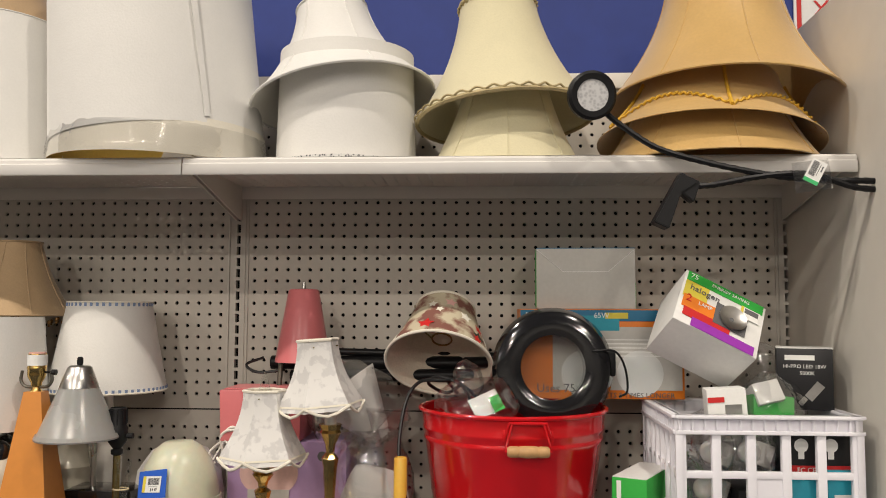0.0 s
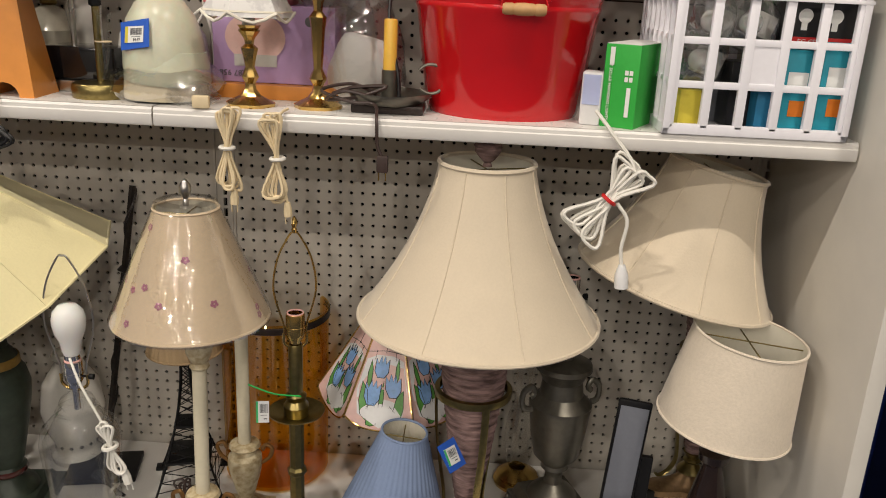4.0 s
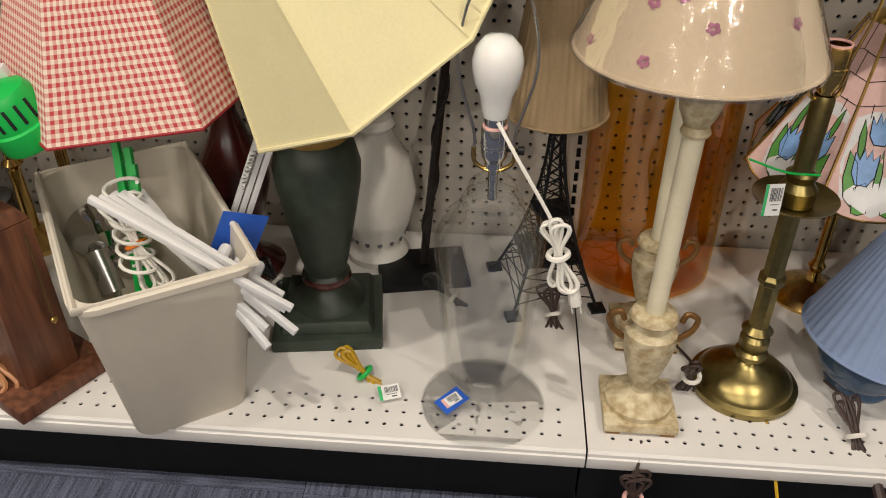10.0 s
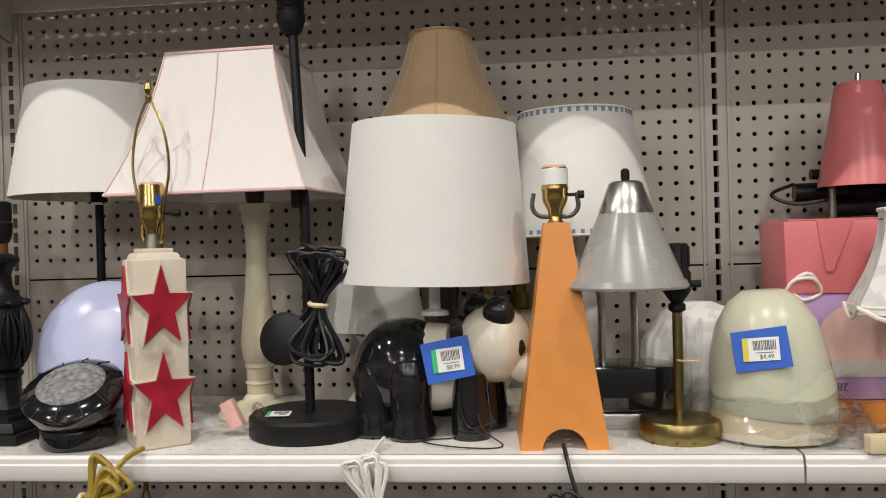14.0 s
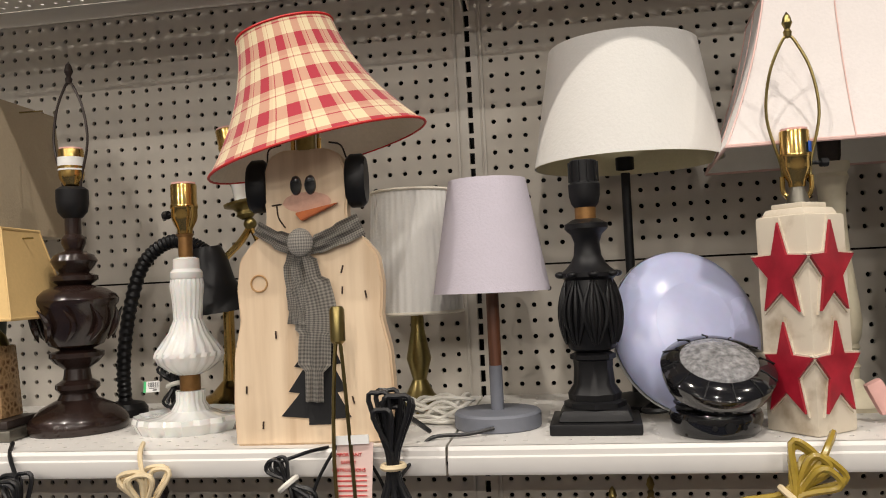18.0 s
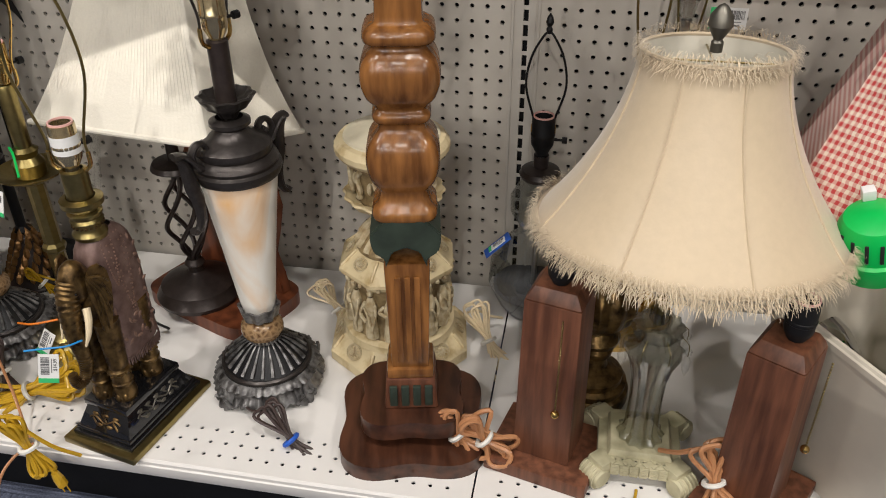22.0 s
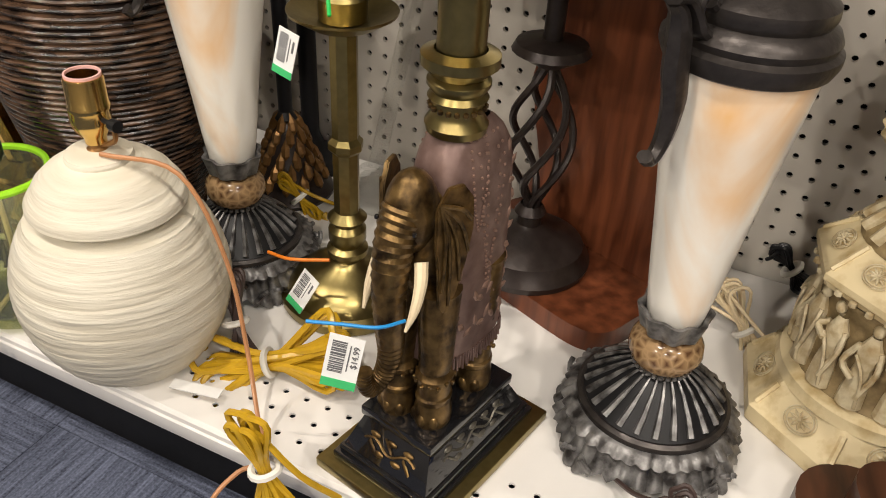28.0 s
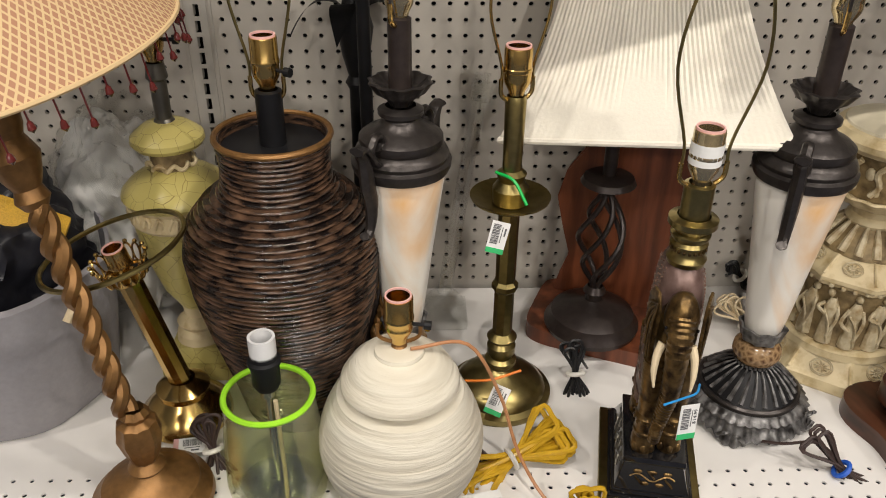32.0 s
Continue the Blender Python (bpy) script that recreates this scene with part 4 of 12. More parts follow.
PEG_X0 = 0.0375
lowV, lowF = holed(46, 43, INCH, 0.0040, PEG_X0, 0.1016, 0.016, BAY - 0.016, 0.02, 1.2065, 0.006)
upV, upF = holed(46, 27, INCH, 0.0040, PEG_X0, 1.2421, 0.016, BAY - 0.016, 1.2095, 1.93, 0.006)
peg_low, peg_up = sheet("pegboard_panel", lowV, lowF, M["peg"]), sheet("pegboard_panel_upper", upV, upF, M["peg"])
# a near-black sheet gives the peg holes and upright slots their shadow
solid("wall_hole_shadow", slab(-4.95, 1.25, 0.055, 0.07, ZF, 1.95), M["slot"], "near-black sheet standing in for the shadow behind the pegboard")
pegwall = tagged(new("wall_pegboard"), "putty-coloured pegboard back of the shelving", kind="structure")
for b in BAYS:
    for me in (peg_low, peg_up):
        p = new("pegboard_panel", me)
        p.parent = pegwall
        p.location = (b * BAY, 0, 0)
    strip = new("top_rail", to_mesh("top_rail", slab(b * BAY + 0.016, (b + 1) * BAY - 0.016, -0.012, 0.03, 1.93, 1.965, 0.003), M["endp"]))
    strip.parent = pegwall


def upright_mesh():
    """A slotted steel upright, 32 mm wide: slots at every inch, with a groove beside each edge."""
    V, F = [], []

    def quad(*p):
        F.append(tuple(range(len(V), len(V) + 4)))
        V.extend(p)
    w, sw, y = 0.016, 0.0042, -0.002
    z, top = 0.0238, 1.95
    quad((-w, y, z), (-sw, y, z), (-sw, y, top), (-w, y, top))
    quad((sw, y, z), (w, y, z), (w, y, top), (sw, y, top))
    n = int((top - z) / INCH)
    for i in range(n):
        a, b, c = z + i * INCH, z + i * INCH + 0.0072, z + (i + 1) * INCH
        quad((-sw, y, a), (sw, y, a), (sw, y, b), (-sw, y, b))
        quad((-sw, y, b), (-sw, 0.012, b), (-sw, 0.012, c), (-sw, y, c))
        quad((sw, 0.012, b), (sw, y, b), (sw, y, c), (sw, 0.012, c))
    for sx in (-1, 1):
        x = sx * w
        p = [(x, y, z), (x, 0.006, z), (x, 0.006, top), (x, y, top)]
        quad(*(p if sx > 0 else p[::-1]))
    return sheet("upright", V, F, M["putty"])


upm = upright_mesh()
for b in (1, 0, -1, -2, -3):
    u = new("upright", upm)
    u.parent = pegwall
    u.location = (b * BAY, 0, 0)
    for sx in (-1, 1):
        g = new("upright_trim", to_mesh("upright_trim", slab(sx * 0.0215 - 0.0022, sx * 0.0215 + 0.0022, -0.0035, 0.0, 0.03, 1.95, 0.001), M["putty"]))
        g.parent = pegwall
        g.location = (b * BAY, 0, 0)

# ---- shelves ----
def shelf_unit(b, z, depth, lip, name, label, rows, base=False):
    """One bay's shelf: a thin deck with rows of holes along it, a folded lip and a bracket at each end."""
    t = thing(name, b * BAY + BAY / 2, 0, z, label, "shelf", group=name + "s")
    L = BAY - 0.003
    V, F = [], []
    V, F = holed(46, rows, INCH, 0.0034, -L / 2 + 0.0365, 0.028, -L / 2, L / 2, 0.004, depth - 0.008, 0.0025)
    V = [(x, -(depth - zz), -y) for x, y, zz in V]
    deck = new("deck", sheet("deck", V, F, M["shelf"]))
    deck.parent = t
    under = [(x, y, -0.0026) for x, y, zz in V if abs(zz) < 1e-9]
    Fu = []
    idx, Vu = {}, []
    for f in F:
        if all(abs(V[i][2]) < 1e-9 for i in f):
            Fu.append(tuple(range(len(Vu), len(Vu) + len(f)))[::-1])
            Vu.extend((V[i][0], V[i][1], -0.0026) for i in f)
    un = new("deck_underside", sheet("deck_underside", Vu, Fu, M["shelf"] if base else M["endp"]))
    un.parent = t
    # the lip: a rounded nose with a folded lower edge
    prof = [(-depth + 0.008, 0.0), (-depth + 0.003, -0.001), (-depth, -0.005), (-depth, -0.011), (-depth - 0.002, -0.013), (-depth - 0.002, -lip + 0.003), (-depth, -lip), (-depth + 0.006, -lip), (-depth + 0.006, -lip + 0.002), (-depth + 0.0015, -0.012), (-depth + 0.006, -0.0026)]
    bm = bmesh.new()
    ra, rb = [bm.verts.new((-L / 2, y, q)) for y, q in prof], [bm.verts.new((L / 2, y, q)) for y, q in prof]
    n = len(prof)
    for i in range(n):
        bm.faces.new((ra[i], ra[(i + 1) % n], rb[(i + 1) % n], rb[i]))
    bm.faces.new(ra[::-1])
    bm.faces.new(rb)
    bmesh.ops.recalc_face_normals(bm, faces=bm.faces[:])
    part("lip", bm, M["shelf"], t)
    if not base:
        part("back_lip", box(L, 0.004, 0.028, 0.001, pose(0, -0.004, -0.03)), M["endp"], t)
        for sx in (-1, 1):
            o = [(-0.004, -0.002), (-depth + 0.01, -0.002), (-depth + 0.012, -0.014), (-0.03, -0.075), (-0.004, -0.08)]
            bm = bmesh.new()
            va = [bm.verts.new((sx * (L / 2 - 0.002), y, q)) for y, q in o]
            vb = [bm.verts.new((sx * (L / 2 - 0.005), y, q)) for y, q in o]
            bm.faces.new(va)
            bm.faces.new(vb[::-1])
            for i in range(5):
                bm.faces.new((va[i], va[(i + 1) % 5], vb[(i + 1) % 5], vb[i]))
            bmesh.ops.recalc_face_normals(bm, faces=bm.faces[:])
            part("bracket", bm, M["endp"], t)
    else:
        part("kick_plate", slab(-L / 2, L / 2, -depth + 0.045, -depth + 0.065, ZF - z, -lip - 0.001, 0.002), M["kick"], t, "black kick plate")
    return t


for b in BAYS:
    shelf_unit(b, ZT, DT, 0.033, "top_shelf", "white steel top shelf with a perforated deck", 13)
    shelf_unit(b, ZM, DM, 0.033, "middle_shelf", "white steel middle shelf with a perforated deck", 14)
    shelf_unit(b, ZB, DB, 0.034, "base_shelf", "white steel base deck with rows of small holes", 3, base=True)

# end panel at the right, with its foot
ep = solid("wall_end", slab(1.222, 1.252, -0.585, 0.03, 0.052, 2.03, 0.004), M["endp"], "off-white end panel of the shelving")
solid("end_panel_foot", slab(1.219, 1.25, -0.54, 0.03, ZF, 0.051, 0.003), M["kick"], "black foot under the end panel")
# the dark fixture that stands beyond the end panel
fx = thing("black_display_fixture", 1.95, 0.0, ZF, "black slatted display fixture beyond the end panel", "display fixture")
part("body", slab(-0.33, 0.6, -0.16, 0.05, 0.03, 1.7, 0.004), M["blackm"], fx)
for i in range(9):
    part("slat", slab(-0.335, 0.6, -0.175, -0.158, 0.06 + i * 0.18, 0.215 + i * 0.18, 0.003), M["blackp"], fx)
    for k in range(5):
        part("stud", lathe([(0.009, 0), (0.008, 0.004), (0, 0.006)], 12, pose(-0.28 + k * 0.2, -0.175, 0.14 + i * 0.18, 90)), M["steel"], fx)
part("foot", slab(-0.33, 0.6, -0.15, 0.05, 0.0, 0.03), M["steel"], fx)

# hanging sign above the end panel
sg = thing("wall_sign", 1.345, 0.086, 2.0, "white sign with a red border and stacked red letters", "sign")
part("board", slab(-0.062, 0.062, -0.006, 0.0, 0.0, 0.42, 0.001), M["card"], sg)
part("border", merge(slab(-0.056, -0.046, -0.0085, -0.006, 0.01, 0.41), slab(0.046, 0.056, -0.0085, -0.006, 0.01, 0.41), slab(-0.046, 0.046, -0.0085, -0.006, 0.01, 0.02)), M["redcard"], sg)
for i, ch in enumerate("TXE"):
    part("letter", text_mesh(ch, 0.055, wall_pose(0, -0.0075, 0.085 + i * 0.052)), M["redcard"], sg)

# ---- carpet tiles ----
TILE = 0.61
floor = tagged(new("floor"), "navy loop-pile carpet tiles laid in turn", kind="structure")
tile_me = to_mesh("carpet_tile", box(TILE - 0.001, TILE - 0.001, 0.02, 0, pose(0, 0, -0.02)), M["carpet"], 0)
for ix in range(-9, 8):
    for iy in range(-6, 4):
        t = new("carpet_tile", tile_me)
        t.parent = floor
        t.matrix_basis = pose(0.185 + TILE * (ix + 0.5), -0.53 + TILE * (iy + 0.5), ZF, 0, 0, 90 * ((ix + iy) % 2))
solid("floor_rest", slab(-9, 9, -15, 2.2, ZF - 0.025, ZF - 0.021), M["carpet"], "navy carpet further off")

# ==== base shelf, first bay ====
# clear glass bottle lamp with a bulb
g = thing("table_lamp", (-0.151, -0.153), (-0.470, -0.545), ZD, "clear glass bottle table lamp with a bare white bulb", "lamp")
part("base", lathe([(0, 0), (0.084, 0), (0.086, 0.003), (0.084, 0.007), (0.05, 0.012), (0.022, 0.018), (0.02, 0.03), (0.026, 0.036), (0.02, 0.042), (0.022, 0.05)], 48), M["bottle"], g, "clear glass foot")
part("bottle", lathe([(0.022, 0.05), (0.044, 0.058), (0.053, 0.075), (0.058, 0.14), (0.065, 0.23), (0.068, 0.27), (0.063, 0.295), (0.045, 0.315), (0.033, 0.322), (0.031, 0.332)], 48), M["bottle"], g)
part("bottle_wall", lathe([(0.031, 0.330), (0.063, 0.27), (0.055, 0.14), (0.050, 0.08), (0.0, 0.062)], 48), M["bottle"], g)
part("lid", lathe([(0.034, 0.325), (0.037, 0.329), (0.034, 0.334), (0.026, 0.336), (0.030, 0.343), (0.026, 0.352), (0.018, 0.358), (0.008, 0.366), (0, 0.37)], 36), M["bottle"], g)
part("stem", lathe([(0.006, 0.36), (0.006, 0.40), (0.011, 0.402), (0.011, 0.41)], 16), M["chrome"], g)
socket(g, 0.402, "chrome", 0.0165, 0.05)
part("bulb_screw", lathe([(0.0135, 0.445), (0.0135, 0.466), (0.0145, 0.468)], 20), M["chrome"], g)
part("bulb", lathe([(0.0145, 0.464), (0.017, 0.472), (0.020, 0.49), (0.027, 0.505), (0.0295, 0.52), (0.0295, 0.53), (0.026, 0.543), (0.016, 0.553), (0, 0.556)], 28), M["milk"], g, "white frosted bulb")
harp(g, 0.42, 0.22, 0.045, "steel", finial=False)
for o in g.children:
    if o.name.split(".")[0] in ("stem", "socket", "bulb_screw", "bulb", "harp"):
        o.matrix_basis = Matrix.Translation((0, 0, -0.030)) @ Matrix.Diagonal((0.93, 0.93, 1, 1))
hank(g, (-0.150, -0.56, 0.59), (-0.075, -0.60, 0.45), 0.075, "cordw", 5, (0.2, 0), 0.02, seed=4)
price_tag(g, pose(-0.195, -0.560, ZD + 0.016, 6, -8, 40), 0.026, 0.016, "tape", "tagpink")

# candlestick lamp with a floral shade in film
def candle_lamp(x, y, label, tall, with_shade):
    t = thing("table_lamp", x, y, ZD, label, "lamp")
    part("base", box(0.098, 0.098, 0.014, 0.003, pose(0, 0, 0.006)), M["resin"], t, "ivory and rust square foot")
    pieces("foot", [box(0.02, 0.02, 0.008, 0.002, pose(sx * 0.036, sy * 0.036, 0)) for sx in (-1, 1) for sy in (-1, 1)], M["copper"], t)
    part("base_ring", lathe([(0.045, 0.019), (0.045, 0.028), (0.038, 0.032), (0.026, 0.036), (0.014, 0.045), (0.013, 0.052)], 32), M["resin"], t)
    part("urn", lathe([(0.013, 0.052), (0.018, 0.06), (0.022, 0.075), (0.030, 0.105), (0.034, 0.13), (0.033, 0.145), (0.024, 0.152), (0.022, 0.16), (0.031, 0.168), (0.028, 0.174), (0.012, 0.176)], 32), M["resin"], t, "flower-moulded ivory urn")
    for sx in (-1, 1):
        part("handle", tube([(sx * 0.033, 0, 0.13), (sx * 0.05, 0, 0.145), (sx * 0.055, 0, 0.165), (sx * 0.042, 0, 0.172), (sx * 0.036, 0, 0.16)], 0.004, 8, curve=4), M["copper"], t)
    lean = 0.006 if with_shade else 0.0
    part("candle", tube([(0, 0, 0.17), (lean * 0.9, 0, tall)], 0.0125, 16), M["creamwood"], t, "ivory candle tube")
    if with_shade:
        part("collar", lathe([(0.015, tall), (0.017, tall + 0.004), (0.014, tall + 0.012), (0.022, tall + 0.03), (0.026, tall + 0.055), (0.022, tall + 0.062), (0.02, tall + 0.068)], 24, pose(lean, 0, 0)), M["resin"], t)
        sh = shade(t, 0.127, 0.512, 0.051, 0.70, "florafab", seg=48, trim="florafab", m=pose(lean - 0.012, 0.01, 0, 0, 0, 0), label="peach shade with pink flowers under plastic film")
        part("film_wrap", lathe([(0.130, 0.508), (0.132, 0.514), (0.053, 0.70), (0.050, 0.71), (0.03, 0.712)], 40, ripple=0.004, waves=11), M["film"], sh, "crinkled plastic film")
        rnd = random.Random(7)
        for k in range(26):
            a, f = rnd.uniform(0, 6.28), rnd.uniform(0.05, 0.92)
            rr = 0.127 + (0.051 - 0.127) * f + 0.0008
            mm = Matrix.Translation((rr * math.cos(a), rr * math.sin(a), 0.512 + 0.188 * f)) @ Matrix.Rotation(a, 4, "Z") @ Matrix.Rotation(radians(90 - 22), 4, "Y")
            fl = bmesh.new()
            for q in range(5):
                b5 = lathe([(0, 0.0008), (0.0030, 0.0)], 6, mm @ pose(0.0036 * math.cos(q * 1.256), 0.0042 * math.sin(q * 1.256), 0))
                fl = merge(fl, b5)
            part("flower", fl, M["mauvepetal"], sh)
        finial(t, 0.702, "steel", 0.010, 0.045, lean - 0.012, 0.01)
    return t


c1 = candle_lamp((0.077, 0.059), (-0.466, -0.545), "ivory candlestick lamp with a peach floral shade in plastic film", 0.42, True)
hank(c1, (0.06, -0.60, ZD), (0.055, -0.635, 0.085), 0.07, "cordb", 6, (0.1, 0.05), 0.022, seed=2, tie="tagpink")
c2 = candle_lamp((0.108, 0.108), (-0.283, -0.395), "ivory candlestick lamp without its shade, beside the amber vase", 0.43, False)
hank(c2, (0.13, -0.44, ZD + 0.04), (0.155, -0.525, ZD + 0.035), 0.06, "cordb", 5, (0.1, 0.4), 0.018, seed=3)

# brass candlestick lamp
def brass_lamp(x, y, label, height=0.5, disc=0.305, tagged_green=True):
    t = thing("table_lamp", x, y, ZD, label, "lamp")
    part("base", lathe([(0, 0), (0.072, 0), (0.074, 0.004), (0.074, 0.012), (0.066, 0.016), (0.064, 0.022), (0.056, 0.03), (0.040, 0.04), (0.022, 0.046), (0.016, 0.052)], 48), M["oldbrass"], t, "stepped round brass foot")
    part("stem_lower", lathe([(0.016, 0.052), (0.022, 0.06), (0.022, 0.066), (0.016, 0.07), (0.020, 0.078), (0.020, 0.09), (0.015, 0.096), (0.021, 0.104), (0.013, 0.112)], 24), M["oldbrass"], t)
    part("stem", lathe([(0.0135, 0.112), (0.0135, 0.18), (0.018, 0.185), (0.018, 0.192), (0.0135, 0.197), (0.0135, disc)], 8), M["oldbrass"], t, smooth=20)
    part("drip_pan", lathe([(0.014, disc - 0.012), (0.03, disc - 0.006), (0.050, disc + 0.006), (0.051, disc + 0.009), (0.03, disc), (0.014, disc - 0.003)], 40), M["oldbrass"], t)
    part("stem_upper", lathe([(0.022, disc), (0.023, disc + 0.02), (0.016, disc + 0.03), (0.019, disc + 0.04), (0.012, disc + 0.045), (0.013, height - 0.06), (0.011, height - 0.055)], 20), M["oldbrass"], t)
    socket(t, height - 0.055, "brass", label="brass socket with a pink liner", rz=70)
    harp(t, height - 0.04, 0.19, 0.036, "brass", rz=15)
    return t


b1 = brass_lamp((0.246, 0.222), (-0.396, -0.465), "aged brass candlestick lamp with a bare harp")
price_tag(b1, wall_pose(0.175, -0.52, 0.495, 10, -5), 0.022, 0.040, None, "gtape")
part("green_strap", tube([(0.145, -0.50, 0.535), (0.19, -0.50, 0.52), (0.235, -0.485, 0.51)], 0.0015, 6, curve=4), M["green"], b1, world=True)
hank(b1, (0.24, -0.53, ZD), (0.245, -0.632, 0.075), 0.055, "cordg", 6, (0.05, 0.0), 0.02, seed=6, tie="tagpink")

# small blue lamp
bl = thing("table_lamp", (0.427, 0.388), (-0.372, -0.455), ZD, "small slate-blue glazed lamp with a pleated blue shade", "lamp")
part("body", lathe([(0, 0), (0.045, 0), (0.047, 0.006), (0.044, 0.012), (0.060, 0.03), (0.066, 0.052), (0.060, 0.07), (0.04, 0.085), (0.02, 0.092), (0.016, 0.11)], 40), M["blueglaze"], bl)
shade(bl, 0.104, 0.085, 0.042, 0.272, "bluefab", pleats=44, trim="bluefab", m=pose(0.0, 0, 0, 0, 6, 0), label="knife-pleated dusty blue shade")
hank(bl, (0.33, -0.48, ZD + 0.02), (0.345, -0.575, ZD + 0.012), 0.09, "cordb", 5, (0.25, -1.2), 0.02, seed=8)

# stained glass lamp
tl = thing("table_lamp", (0.415, 0.378), (-0.150, -0.31), ZD, "brass lamp with a pink and blue tulip stained-glass shade", "lamp")
part("base", lathe([(0, 0), (0.062, 0), (0.064, 0.006), (0.05, 0.016), (0.03, 0.024), (0.012, 0.034), (0.009, 0.05), (0.014, 0.06), (0.008, 0.07), (0.008, 0.42), (0.012, 0.43)], 32), M["brass"], tl)
part("shade_cap", lathe([(0.034, 0.455), (0.03, 0.467), (0.012, 0.477), (0, 0.48)], 24), M["brass"], tl)
N = 7


def tulip_edge(a, f):
    r = 0.036 + (0.158 - 0.036) * (f ** 1.1)
    return Vector((r * math.cos(a), r * math.sin(a), 0.46 - 0.205 * f))


def tulip_hem(u):
    return 0.026 * (1 - abs(2 * u - 1) ** 2.6)


def tulip_point(a0, a1, u, f, lift=0.0):
    """A place on one panel: u across it, f down it."""
    p = tulip_edge(a0, f) * (1 - u) + tulip_edge(a1, f) * u
    p.z -= tulip_hem(u) * max(0.0, (f - 0.75) * 4)
    c = tulip_edge((a0 + a1) / 2, 1)
    return p + Vector((c.x, c.y, 0.10)).normalized() * lift


TULIP = [(-0.11, -0.055), (-0.06, -0.015), (-0.03, -0.075), (0.0, -0.02), (0.035, -0.075), (0.06, -0.015), (0.115, -0.05), (0.105, 0.045), (0.05, 0.085), (-0.045, 0.085), (-0.1, 0.04)]
LEAF = [(0.0, -0.5), (0.22, -0.1), (0.2, 0.25), (0.0, 0.5), (-0.2, 0.25), (-0.22, -0.1)]
for k in range(N):
    a0, a1 = 2 * math.pi * (k + 0.62) / N, 2 * math.pi * (k + 1.62) / N
    bm = bmesh.new()
    rows = [[bm.verts.new(tulip_point(a0, a1, j / 8, i / 12)) for j in range(9)] for i in range(13)]
    for i in range(12):
        for j in range(8):
            bm.faces.new((rows[i][j], rows[i + 1][j], rows[i + 1][j + 1], rows[i][j + 1]))
    pn = part("glass_panel", bm, M["tulipink"], tl, "pink opal glass panel")

    def piece(poly, mt, lift, nm, line=True):
        bm = bmesh.new()
        bm.faces.new([bm.verts.new(tulip_point(a0, a1, u, f, lift)) for u, f in poly])
        part(nm, bm, M[mt], pn)
        if line:
            part("lead_line", tube([tulip_point(a0, a1, u, f, lift + 0.0002) for u, f in poly], 0.0007, 4, closed=True), M["blackm"], pn)
    piece([(0.06, 0.52), (0.3, 0.48), (0.7, 0.48), (0.94, 0.52), (0.95, 0.78), (0.85, 0.93), (0.5, 0.985), (0.15, 0.93), (0.05, 0.78)], "tulipwhite", 0.0005, "white_glass", False)
    for cu, cf, w, h, t in ((0.20, 0.83, 0.30, 0.30, -35), (0.80, 0.86, 0.30, 0.28, 40), (0.36, 0.92, 0.34, 0.20, -62), (0.66, 0.93, 0.34, 0.18, 66), (0.22, 0.64, 0.20, 0.24, -18), (0.79, 0.60, 0.18, 0.22, 20), (0.5, 0.82, 0.16, 0.26, 8)):
        c, q = math.cos(math.radians(t)), math.sin(math.radians(t))
        piece([(min(0.97, max(0.03, cu + (x * w * c - y * h * q))), min(0.98, cf + (x * w * q + y * h * c))) for x, y in LEAF], "tulipgreen", 0.0009, "leaf")
    for cu, cf, s in ((0.44, 0.57, 1.15), (0.33, 0.77, 1.05), (0.70, 0.71, 1.1)):
        piece([(cu + x * s * 1.25, cf + y * s) for x, y in TULIP], "tulipblue", 0.0013, "petal")
    for fa in (0.16, 0.30, 0.44):
        part("lead_line", tube([tulip_point(a0, a1, q / 6, fa + 0.02 * abs(3 - q) / 3, 0.0008) for q in range(7)], 0.0006, 4), M["blackm"], pn)
    for fa, fb, u in ((0.0, 0.16, 0.5), (0.16, 0.30, 0.35), (0.16, 0.30, 0.65), (0.30, 0.46, 0.5), (0.44, 0.52, 0.25), (0.44, 0.52, 0.75)):
        part("lead_line", tube([tulip_point(a0, a1, u, fa, 0.0008), tulip_point(a0, a1, u, fb, 0.0008)], 0.0006, 4), M["blackm"], pn)
    part("lead_rib", tube([tulip_edge(a0, i / 8) for i in range(9)], 0.0022, 6), M["brass"], tl)
    part("lead_hem", tube([tulip_point(a0, a1, j / 12, 1.0) for j in range(13)], 0.0018, 6), M["brass"], tl)
    part("hem_button", beads([tulip_edge(a0, 1.0) + Vector((0, 0, -0.002))], 0.0042), M["brass"], tl)

# tall lamp with a big bell shade and a wrapped cone held by three brass legs
def tripod_plate(k):
    """A three-armed plate that sweeps up to the middle."""
    bm = bmesh.new()
    n = 60
    rings = []
    for f in (0.10, 0.3, 0.5, 0.7, 0.86, 0.97, 1.0, 1.0):
        ring = []
        for i in range(n):
            a = 2 * math.pi * i / n
            arm = abs(math.cos(1.5 * (a + math.pi / 2)))
            R = (0.048 + 0.074 * arm ** 3.2) * k
            drop = 0.014 if len(rings) == 7 else 0.0
            ring.append(bm.verts.new((R * f * math.cos(a), R * f * math.sin(a), 0.030 + 0.048 * (1 - f) ** 1.7 - drop)))
        rings.append(ring)
    for a, b in zip(rings, rings[1:]):
        for i in range(n):
            bm.faces.new((a[i], b[i], b[(i + 1) % n], a[(i + 1) % n]))
    bm.faces.new(rings[0][::-1])
    bm.faces.new(rings[-1])
    bmesh.ops.recalc_face_normals(bm, faces=bm.faces[:])
    return bm


